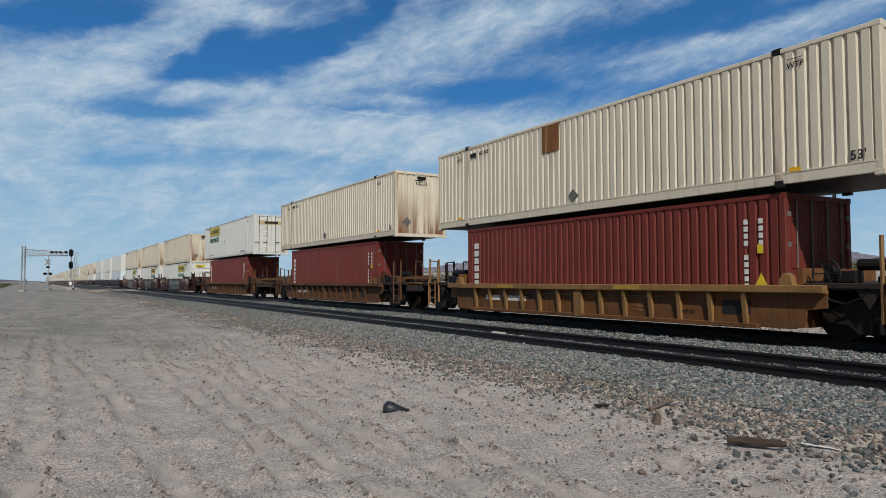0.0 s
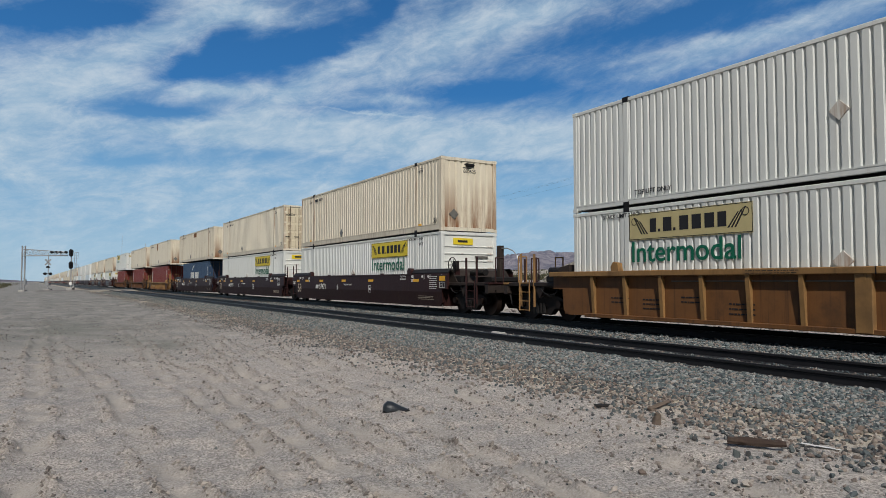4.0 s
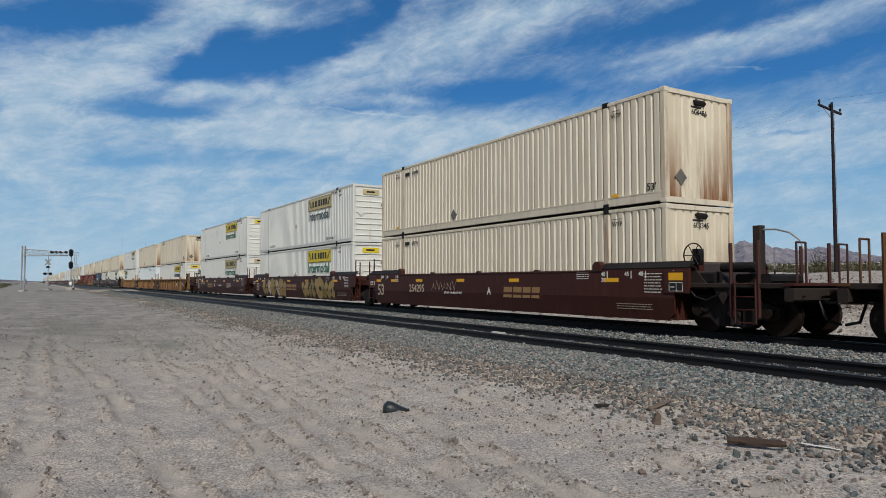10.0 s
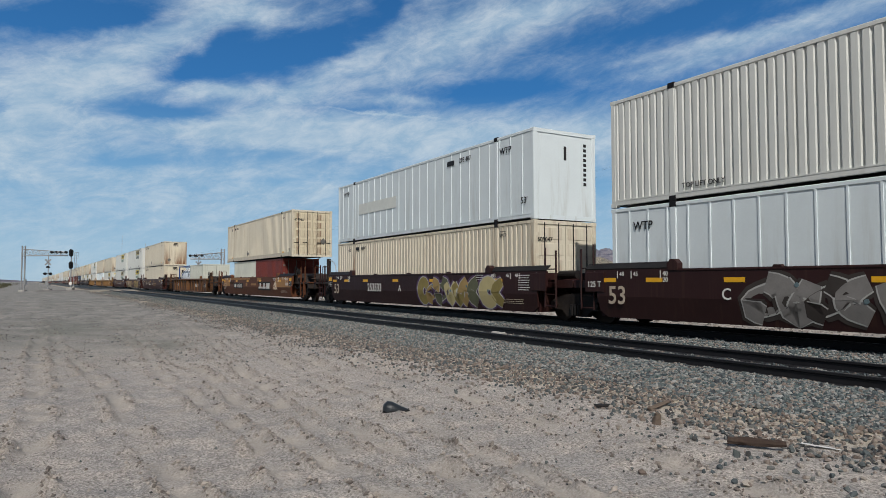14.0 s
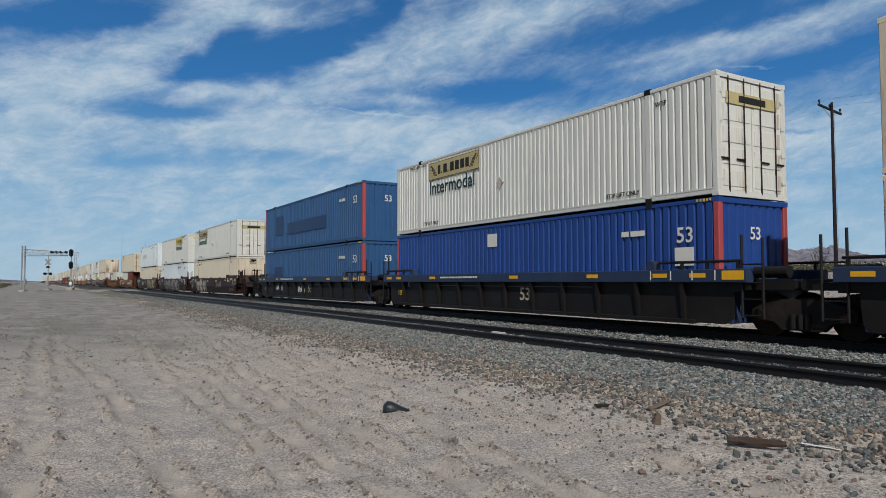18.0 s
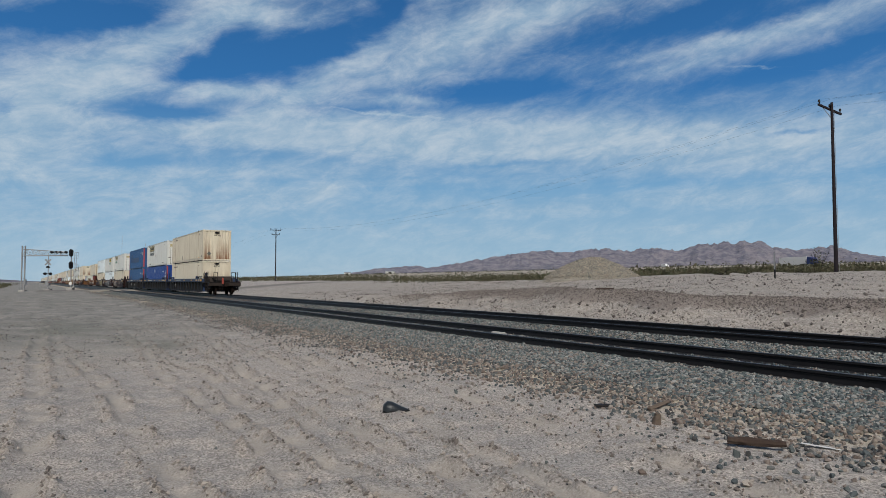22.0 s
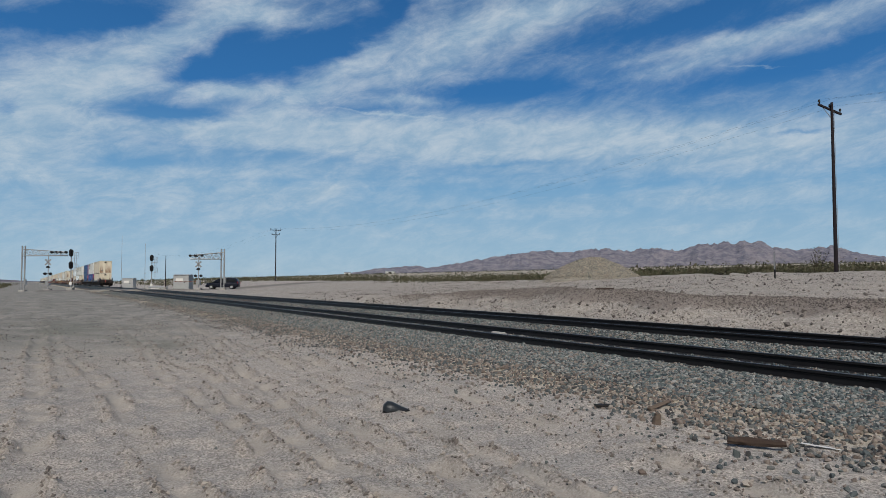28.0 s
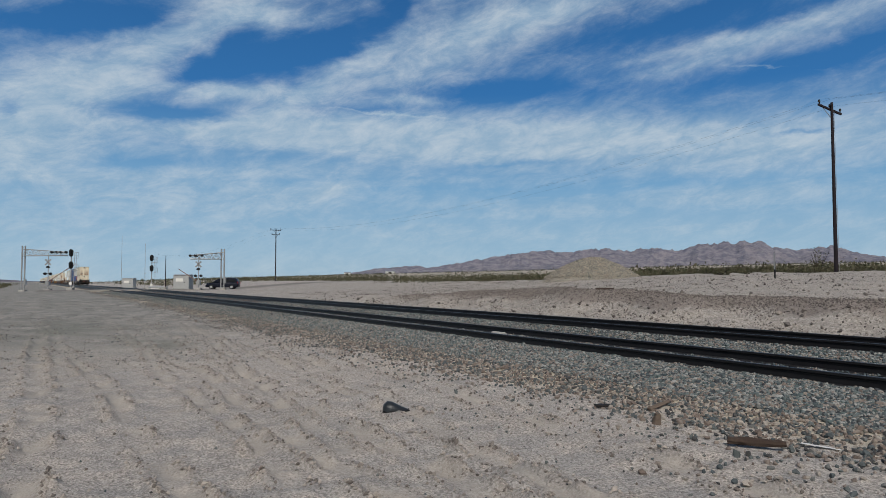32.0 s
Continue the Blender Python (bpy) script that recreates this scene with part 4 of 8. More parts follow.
            part("end_sign", shared(("esign2", L, H), lambda: Build().box(x - 0.016, x - 0.002, -0.95, 0.95, H - 0.72, H - 0.44), "end_sign", SIGN_FADED), ob)
            part("end_mark", shared(("emark2", L, H), lambda: Build().box(x - 0.004, x + 0.004, -0.5, 0.5, H - 0.66, H - 0.50), "end_mark", MARK_BLACK), ob)
    elif k == "plate":
        letters("53'", 0.30, MARK_BLACK, ob, x - 0.5, face, 0.62)
        letters(spec["no"], 0.24, MARK_BLACK, ob, x - 4.0, face, H - 0.42)
        part("small_bar", shared(("owner3", L, H, W), lambda: Build().box(x - 5.25, x - 4.75, face - 0.002, face + 0.004, H - 0.52, H - 0.34), "small_bar", MARK_BLACK), ob)
        for xx in (-x + 1.1, x - 1.5):
            letters("WTP", 0.30, MARK_BLACK, ob, xx, face, H - 0.52)
        if kind == "flat":
            part("end_slot", shared(("slot", L, H), lambda: Build().box(x - 0.032, x - 0.02, -0.05, 0.05, H - 0.95, H - 0.5), "end_slot", MARK_BLACK), ob)
            bars_end = Build()
            for i in range(9):
                bars_end.box(x - 0.032, x - 0.024, 0.78, 0.90, H - 0.45 - i * 0.16, H - 0.35 - i * 0.16)
            part("end_marking", bars_end.mesh("end_marking", MARK_BLACK), ob)
        if spec.get("patch"):
            part("stain_patch", shared(("patch", L), lambda: Build().box(-x + 2.6, -x + 6.6, face + 0.004, face + 0.008, 1.25, 1.75), "stain_patch", FADED_STRIPE), ob, "faded beige stripe of old lettering")
    elif k == "red":
        digit = shared(("digit", W), lambda: Build().box(-0.05, 0.05, face - 0.002, face + 0.004, 0.0, 0.11), "serial_bar", MARK_WHITE)
        for i in range(12):
            if i != 4:
                part("serial_bar", digit, ob, at=Matrix.Translation((x - 0.93, 0, H - 0.62 - i * 0.155)))
        for i in range(4):
            part("serial_bar", digit, ob, at=Matrix.Translation((x - 0.57, 0, H - 0.62 - i * 0.155)))
        block = shared(("lblock", W), lambda: Build().box(-0.135, 0.135, face - 0.002, face + 0.004, 0.0, 0.20), "logo_bar", MARK_WHITE)
        for i in range(6):
            part("logo_bar", block, ob, at=Matrix.Translation((-x + 0.585, 0, H - 0.72 - i * 0.26)))
        part("warning_label", shared(("warn", L), lambda: Build().pull([(x - 0.72, 0.88), (x - 0.44, 0.88), (x - 0.58, 1.14)], "y", face - 0.002, face + 0.004), "warning_label", SIGN_YELLOW), ob)
        part("serial_label", shared(("slab", L), lambda: Build().box(x - 0.66, x - 0.52, face - 0.002, face + 0.004, 1.56, 1.75), "serial_label", SIGN_YELLOW), ob)
    elif k == "navy":
        logo = Build()
        for x0, x1 in ((-2.1, -1.66), (-1.56, -1.02), (-0.94, -0.42), (0.0, 0.44), (0.54, 0.98), (1.08, 1.64)):
            logo.pull([(x0, 1.22), (x1 - 0.06, 1.22), (x1 - 0.02, 1.86), (x0 + 0.04, 1.86)], "y", face - 0.002, face + 0.004)
        logo.pull([(-1.45, 2.08), (-1.15, 2.33), (-0.75, 2.51), (-0.42, 2.55), (-0.42, 2.41), (-0.85, 2.31), (-1.2, 2.13), (-1.4, 1.98)], "y", face - 0.002, face + 0.004)
        part("logo_mark", logo.mesh("logo_mark", MARK_WHITE), ob, "large white blocks and swoosh of a company mark")
        digit = shared(("digit", W), lambda: Build().box(-0.05, 0.05, face - 0.002, face + 0.004, 0.0, 0.11), "serial_bar", MARK_WHITE)
        for i in range(11):
            part("serial_bar", digit, ob, at=Matrix.Translation((x - 0.64, 0, H - 0.62 - i * 0.17)))
    elif k == "blue":
        letters("53", 0.52, MARK_WHITE, ob, x - 0.95, face - 0.001, H - 0.85)
        letters("53", 0.42, MARK_WHITE, ob, x - 0.022, 0.05, H - 0.82, "x")
        bars([(x - 3.0, x - 2.75, face, H - 0.78, H - 0.64), (x - 2.68, x - 2.2, face, H - 0.78, H - 0.64)], MARK_WHITE, ob, "serial_bar")
        for x0, x1, z0, z1 in spec["patches"]:
            part("dark_patch", Build().box(x0, x1, face - 0.001, face + 0.004, z0, z1).mesh("dark_patch", BLUE_DARK), ob, "darker blue patch where lettering was covered")
        for xx, zz in spec.get("labels", ()):
            part("label_sheet", shared(("sheet", W), lambda: Build().box(-0.28, 0.28, face - 0.002, face + 0.004, -0.22, 0.22), "label_sheet", MARK_WHITE), ob, at=Matrix.Translation((xx, 0, zz)))
        stripe = Build()
        for i in range(5):
            stripe.box(x - 0.60 + i * 0.09, x - 0.555 + i * 0.09, face - 0.002, face + 0.004, H - 0.08, H - 0.02)
        part("hazard_stripes", stripe.mesh("hazard_stripes", SIGN_YELLOW), ob)
    if spec.get("rust_patch"):
        x0, x1, z0, z1 = spec["rust_patch"]
        part("rust_patch", Build().box(x0, x1, -y - 0.002, -y + 0.008, z0, z1).mesh("rust_patch", RUSTY), ob, "brown rust patch in the side wall")
    return ob


FADED_STRIPE = material("faded_beige_stripe", (0.69, 0.72, 0.68), 0.5, vary=0.15, scale=2.5, bump=0)
RUSTY = material("brown_rust_patch", (0.20, 0.085, 0.03), 0.8, vary=0.4, streak=(0.45, 0.33, 0.2), amount=0.7)


def box_spec(kind, **more):
    s = {"kind": kind, "L": 16.154, "H": 2.896, "W": 2.591}
    if kind == "tan":
        s.update(side=TAN, frame=TAN, endmat=TAN_RUSTY, end="wave", lift=TAN_POST, post=TAN_POST, no="606021", label="tan corrugated steel shipping container with rust-streaked end")
    elif kind == "sign":
        s.update(side=WHITE, frame=WHITE, pitch=0.215, endmat=WHITE_END, end="ribs", label="white corrugated shipping container with yellow sign panel and green lettering")
    elif kind == "plate":
        s.update(side=PLATE, frame=PLATE, endmat=PLATE, end="flat", plate=True, no="295 783", label="bluish-white smooth-sided shipping container with vertical battens")
    elif kind == "red":
        s.update(L=12.192, W=2.438, side=RED, frame=RED, endmat=RED, end="doors", rod=PLACARD, label="brick-red corrugated shipping container with white serial marks")
    elif kind == "navy":
        s.update(L=12.192, W=2.438, side=NAVY, frame=NAVY, endmat=NAVY, end="doors", rod=PLACARD, label="dull navy corrugated shipping container with large white mark")
    elif kind == "blue":
        s.update(side=BLUE, frame=BLUE, endmat=BLUE, end="wave", post=POST_RED, patches=[(-5.7, -4.2, 1.0, 2.2), (-3.3, 3.2, 0.95, 1.65)], label="blue corrugated shipping container with red corner posts")
    elif kind == "small_white":
        s.update(L=6.058, H=2.591, W=2.438, side=GREEN_WHITE, frame=GREEN_WHITE, endmat=GREEN_WHITE, end="doors", rod=GREEN_WHITE, label="short off-white corrugated shipping container with closed doors")
    elif kind == "small_red":
        s.update(L=6.058, H=2.896, W=2.438, side=RED, frame=RED, endmat=RED, end="doors", rod=PLACARD, label="short brick-red corrugated shipping container")
    s.update(more)
    return s


def tank_container(at):
    ob = thing("tank_container", "white pressure tank in a blue steel frame", "tank container", at=at)
    x, y, h = 3.029, 1.219, 2.591
    white = material("glossy_white_tank", (0.75, 0.77, 0.78), 0.3, vary=0.05, streak=(0.4, 0.38, 0.33), amount=0.2)
    blue = material("bright_blue_frame_paint", (0.015, 0.055, 0.22), 0.4, vary=0.1)
    b = Build()
    n, rings = 28, []
    for xx, r in ((-2.85, 0.35), (-2.78, 0.75), (-2.6, 1.02), (-2.3, 1.12), (2.3, 1.12), (2.6, 1.02), (2.78, 0.75), (2.85, 0.35)):
        rings.append(len(b.v))
        for i in range(n):
            t = 2 * math.pi * i / n
            b.v.append((xx, math.cos(t) * r, 1.36 + math.sin(t) * r))
    for a, c in zip(rings, rings[1:]):
        b.f += [[a + i, a + (i + 1) % n, c + (i + 1) % n, c + i] for i in range(n)]
    b.f += [[rings[0] + i for i in range(n)], [rings[-1] + n - 1 - i for i in range(n)]]
    me = b.mesh("tank_shell", white)
    for p in me.polygons:
        p.use_smooth = True
    part("tank_shell", me, ob, "white tank shell")
    for s in (-1, 1):
        for z in (0.08, h - 0.06):
            part("side_rail", Build().bevel_box(-x, x, s * y - 0.05, s * y + 0.05, z - 0.05, z + 0.05, 0.01).mesh("side_rail", blue), ob)
        for e in (-1, 1):
            part("corner_post", Build().bevel_box(e * (x - 0.06) - 0.06, e * (x - 0.06) + 0.06, s * (y - 0.06) - 0.06, s * (y - 0.06) + 0.06, 0, h, 0.012).mesh("corner_post", blue), ob)
            part("brace", Build().tube((e * (x - 0.08), s * y, 1.0), (e * (x - 0.9), s * y, 0.12), 0.04, 6).mesh("brace", blue), ob)
    for e in (-1, 1):
        for z in (0.08, h - 0.06):
            part("end_rail", Build().bevel_box(e * (x - 0.06) - 0.05, e * (x - 0.06) + 0.05, -y, y, z - 0.05, z + 0.05, 0.01).mesh("end_rail", blue), ob)
    part("walkway", Build().box(-x + 0.1, x - 0.1, -0.45, 0.15, h - 0.10, h - 0.05).mesh("walkway", GALV), ob, "grey grating walkway")
    for xx in (-1.6, -0.2, 1.2):
        strap = Build()
        for i in range(10):
            t0, t1 = 0.5 + i * 0.25, 0.75 + i * 0.25
            strap.tube((xx, -math.cos(t0) * 1.14, 1.36 + math.sin(t0) * 1.14), (xx, -math.cos(t1) * 1.14, 1.36 + math.sin(t1) * 1.14), 0.025, 5)
        part("tank_strap", strap.mesh("tank_strap", PLACARD), ob)
    def wrap(x0, x1, t0, t1, out):
        """A patch that lies on the tank's shell between two angles."""
        b, n = Build(), 6
        for k in range(n + 1):
            t = t0 + (t1 - t0) * k / n
            b.v += [(x0 + 0.10 * t, -math.cos(t) * out, 1.36 + math.sin(t) * out), (x1 + 0.10 * t, -math.cos(t) * out, 1.36 + math.sin(t) * out)]
        b.f = [[2 * k, 2 * k + 1, 2 * k + 3, 2 * k + 2] for k in range(n)]
        return b
    part("sign_panel", wrap(-2.05, -1.58, -0.45, 0.72, 1.128).mesh("sign_panel", blue), ob, "blue upright panel with white blocks")
    for t in (-0.25, 0.05, 0.35):
        part("sign_block", wrap(-1.93, -1.70, t, t + 0.18, 1.134).mesh("sign_block", MARK_WHITE), ob)
    letters("22K2", 0.17, PLACARD, ob, 1.45, -1.075, 1.73)
    letters("T11", 0.17, PLACARD, ob, 1.98, -1.075, 1.73)
    for x0, x1, t in ((1.25, 1.55, 0.50), (1.66, 2.2, 0.50), (1.3, 1.9, 0.20), (1.3, 1.75, 0.10)):
        part("marking", wrap(x0, x1, t, t + 0.07, 1.130).mesh("marking", PLACARD), ob)
    return ob


# ---- well cars ----
DECK_GRIME = material("greasy_dark_deck_steel", (0.026, 0.019, 0.016), 0.65, vary=0.4, dirt=(0.06, 0.045, 0.035), dirt_amount=0.45)
CHORD_YELLOW = material("fresh_yellow_repaint", (0.42, 0.26, 0.05), 0.5, vary=0.2, scale=4)
YELLOW_BROWN = material("grimy_brown_over_yellow_paint", (0.12, 0.044, 0.019), 0.6, vary=0.3, streak=(0.06, 0.026, 0.014), amount=0.5)
YELLOW_PATCH = material("chalky_yellow_repaint", (0.37, 0.195, 0.075), 0.6, vary=0.15, streak=(0.15, 0.075, 0.033), amount=0.35)
DEVICE_RED = material("sun_faded_red_device_paint", (0.36, 0.075, 0.055), 0.45, vary=0.15)
def truck_parts(parent, x, detail=True):
    """A two-axle truck under the end of a car; heights are above the rail head."""
    def bolster():
        return Build().bevel_box(x - 0.3, x + 0.3, -1.1, 1.1, 0.42, 0.78, 0.05)
    t = part("truck", bolster().mesh("truck", TRUCK_DIRT), parent, "dusty cast-steel railway truck")
    for s in (-1, 1):
        def casting():
            y0, y1 = min(s * 0.93, s * 1.12), max(s * 0.93, s * 1.12)
            b = Build()
            b.pull([(x - 1.12, 0.36), (x - 0.98, 0.30), (x - 0.62, 0.30), (x - 0.42, 0.12), (x + 0.42, 0.12), (x + 0.62, 0.30), (x + 0.98, 0.30), (x + 1.12, 0.36),
                    (x + 1.12, 0.54), (x + 0.9, 0.64), (x + 0.40, 0.76), (x - 0.40, 0.76), (x - 0.9, 0.64), (x - 1.12, 0.54)], "y", y0, y1)
            return b
        part("side_frame", casting().mesh("side_frame", TRUCK_DIRT), t)
        if not detail:
            continue
        for i, dx in enumerate((-0.16, 0.0, 0.16)):
            part("spring", Build().tube((x + dx, s * 1.14, 0.16), (x + dx, s * 1.14, 0.46), 0.06, 8).mesh("spring", STEEL_BLACK), t)
        for dx in (-0.89, 0.89):
            part("bearing_cap", Build().wheel(x + dx, min(s * 1.10, s * 1.22), max(s * 1.10, s * 1.22), 0.44, 0.11, 10).mesh("bearing_cap", WHEEL), t)
    if not detail:
        return t
    for dx in (-0.89, 0.89):
        part("axle", Build().tube((x + dx, -0.7, 0.405), (x + dx, 0.7, 0.405), 0.075, 8).mesh("axle", WHEEL), t)
        for s in (-1, 1):
            w = Build()
            w.wheel(x + dx, min(s * 0.69, s * 0.82), max(s * 0.69, s * 0.82), 0.405, 0.455, 26)
            w.wheel(x + dx, min(s * 0.66, s * 0.69), max(s * 0.66, s * 0.69), 0.405, 0.485, 26)
            w.wheel(x + dx, min(s * 0.82, s * 0.86), max(s * 0.82, s * 0.86), 0.405, 0.14, 14)
            part("wheel", w.mesh("wheel", WHEEL), t, "brown steel railway wheel")
    return t


def end_platform(parent, e, x0, x1, mat, brake, kind):
    """Deck over the truck at an outer end: platform, stanchions, ladder, brake wheel, coupler. x0 is the well's end, x1 the striker."""
    lo, hi = min(x0, x1), max(x0, x1)
    part("end_deck", Build().bevel_box(lo, hi, -1.35, 1.35, 0.98, 1.10, 0.02).mesh("end_deck", DECK_GRIME), parent)
    part("centre_sill", Build().box(lo, hi, -0.33, 0.33, 0.66, 0.98).mesh("centre_sill", DECK_GRIME), parent)
    short = kind == "yellow40"
    part("end_bulkhead", Build().pull([(x0 - e * 0.05, 0.95), (x0 + e * 0.9, 0.95), (x0 + e * 0.35, 1.12 if short else 1.55), (x0 - e * 0.05, 1.15 if short else 1.62)], "y", -1.25, 1.25).mesh("end_bulkhead", DECK_GRIME), parent)
    part("draft_box", Build().bevel_box(min(x0 + e * 1.0, x0 + e * 1.9), max(x0 + e * 1.0, x0 + e * 1.9), -0.5, 0.7, 1.10, 1.24 if short else 1.30, 0.04).mesh("draft_box", STEEL_BLACK), parent)
    part("air_tank", Build().tube((x0 + e * 0.7, -0.55, 1.46), (x0 + e * 1.6, -0.55, 1.46), 0.12, 12).mesh("air_tank", STEEL_BLACK), parent)
    for s in (-1, 1):
        for xx, top in ((x1 - e * 1.4, 1.98), (x1 - e * 0.72, 2.02)):
            part("stanchion", Build().tube((xx, s * 1.32, 0.35), (xx, s * 1.32, top), 0.042, 6).mesh("stanchion", mat), parent)
        lad = Build()
        for xx in (x1 - e * 0.75, x1 - e * 1.25):
            lad.tube((xx, s * 1.40, 0.22), (xx, s * 1.40, 1.18), 0.022, 6)
        for z in (0.24, 0.52, 0.80, 1.08):
            lad.tube((x1 - e * 0.75, s * 1.40, z), (x1 - e * 1.25, s * 1.40, z), 0.016, 5)
        part("step_ladder", lad.mesh("step_ladder", mat), parent)
        part("hand_rail", Build().tube((x1 - e * 0.1, s * 0.95, 1.1), (x1 - e * 0.1, s * 0.95, 1.95), 0.024, 6).tube((x1 - e * 0.1, s * 0.95, 1.95), (x1 - e * 0.1, s * 0.62, 1.95), 0.024, 6).tube((x1 - e * 0.1, s * 0.62, 1.95), (x1 - e * 0.1, s * 0.62, 1.1), 0.024, 6).mesh("hand_rail", mat), parent)
    part("end_step", Build().box(x1 - 0.12, x1 + 0.12, -1.4, 1.4, 1.04, 1.10).mesh("end_step", mat), parent)
    part("cross_beam", Build().bevel_box(x1 - 0.1, x1 + 0.1, -1.4, 1.4, 0.72, 1.0, 0.03).mesh("cross_beam", DECK_GRIME), parent)
    part("coupler", Build().bevel_box(min(x1, x1 + e * 0.62), max(x1, x1 + e * 0.62), -0.13, 0.13, 0.72, 0.98, 0.04).bevel_box(min(x1 + e * 0.45, x1 + e * 0.75), max(x1 + e * 0.45, x1 + e * 0.75), -0.2, 0.2, 0.66, 1.04, 0.05).mesh("coupler", WHEEL), parent)
    part("air_hose", Build().tube((x1 + e * 0.05, -0.45, 0.75), (x1 + e * 0.2, -0.45, 0.32), 0.03, 6).tube((x1 + e * 0.2, -0.45, 0.32), (x1 + e * 0.5, -0.42, 0.25), 0.03, 6).mesh("air_hose", STEEL_BLACK), parent)
    if brake:
        c = (x0 + e * 0.45, -1.28, 1.28 if short else (1.75 if e > 0 else 2.05))
        b = Build().hoop(c, "y", 0.28, 0.018, 16)
        for i in range(6):
            t = math.pi * i / 3
            b.tube(c, (c[0] + math.cos(t) * 0.28, c[1], c[2] + math.sin(t) * 0.28), 0.012, 5)
        part("brake_wheel", b.mesh("brake_wheel", STEEL_BLACK), parent, "black spoked hand brake wheel")
        part("brake_housing", Build().bevel_box(c[0] - 0.11, c[0] + 0.12, c[1] + 0.06, c[1] + 0.26, c[2] - 0.17, c[2] + 0.15, 0.04).mesh("brake_housing", STEEL_BLACK if kind != "blue" else BLUE_STEEL), parent)
        part("brake_stand", Build().box(c[0] - 0.06, c[0] + 0.06, c[1] + 0.1, c[1] + 0.3, 0.95, c[2] - 0.15).mesh("brake_stand", mat), parent)
    if kind == "smooth":
        xp = x0 + e * (0.83 if e > 0 else 1.68)
        part("tall_stanchion", Build().bevel_box(xp - 0.11, xp + 0.11, 0.55, 0.75, 1.05, 2.5, 0.02).mesh("tall_stanchion", DECK_GRIME), parent, "tall box post")
        bow = [Vector((xp + e * d, 0.65, z)) for d, z in ((0.05, 2.40), (0.45, 2.38), (0.80, 2.28), (1.05, 2.08), (1.18, 1.75), (1.22, 1.10))]
        part("bow_rail", Build().pipe(bow, 0.022, 6).mesh("bow_rail", GALV), parent, "bent grey grab rail")
    # brake rigging, hoses and brackets under and over the deck
    r = random.Random(int(abs(x0) * 10) + (7 if e > 0 else 0))
    for k in range(5):
        a = x0 + e * r.uniform(0.2, 2.6)
        part("rigging_rod", Build().tube((a, r.uniform(-1.2, -0.9), r.uniform(0.55, 0.9)), (a + e * r.uniform(0.3, 0.9), r.uniform(-1.25, -1.0), r.uniform(0.5, 0.85)), 0.018, 5).mesh("rigging_rod", TRUCK_DIRT), parent)
    part("valve_box", Build().bevel_box(min(x0 + e * 0.5, x0 + e * 0.95), max(x0 + e * 0.5, x0 + e * 0.95), -1.22, -0.9, 1.10, 1.34, 0.03).mesh("valve_box", STEEL_BLACK), parent)
    hose = [Vector((x0 + e * d, -1.30, z)) for d, z in ((0.3, 1.0), (0.5, 0.78), (0.8, 0.70), (1.1, 0.82), (1.25, 1.0))]
    part("brake_hose", Build().pipe(hose, 0.022, 6).mesh("brake_hose", STEEL_BLACK), parent)
    part("sill_bracket", Build().pull([(x0 + e * 1.0, 0.98), (x0 + e * 1.5, 0.98), (x0 + e * 1.25, 0.62)], "y", -1.3, -1.24).mesh("sill_bracket", DECK_GRIME), parent)


BLUE_STEEL = material("dark_blue_railcar_paint", (0.022, 0.042, 0.095), 0.5, vary=0.25, dirt=(0.05, 0.045, 0.04), dirt_amount=0.35)


FOLD, TUCK = 0.74, 0.18


def upper_side(half, over, top, s, out):
    """The upright upper plate of a smooth well car."""
    e = half + 0.30
    ring = [(-half - over, top - 0.42), (-half - over, top + 0.03), (half + over, top + 0.03), (half + over, top - 0.42), (e, top - 0.5), (e, FOLD), (-e, FOLD), (-e, top - 0.5)]
    return Build().pull(ring, "y", min(s * out, s * (out - 0.06)), max(s * out, s * (out - 0.06)))


def lower_side(half, low, s, out):
    """The lower plate, which leans in under the car."""
    e = half + 0.30
    b = Build().pull([(-e, FOLD), (e, FOLD), (e - 0.05, low + 0.16), (e - 0.3, low), (-e + 0.3, low), (-e + 0.05, low + 0.16)], "y", min(s * out, s * (out - 0.06)), max(s * out, s * (out - 0.06)))
    b.v = [(x, y - s * TUCK * (FOLD - z), z) for x, y, z in b.v]
    return b


def tuck_in(ob):
    """Paint follows the lean of the lower plate."""
    for c in ob.children:
        if c.name.split(".")[0] in ("spray_paint", "spray_cloud", "spray_outline", "spray_dots", "scrawl", "owner_mark", "white_mark", "black_panel", "small_print"):
            for v in c.data.vertices:
                v.co.y += TUCK * max(0.0, FOLD - v.co.z)


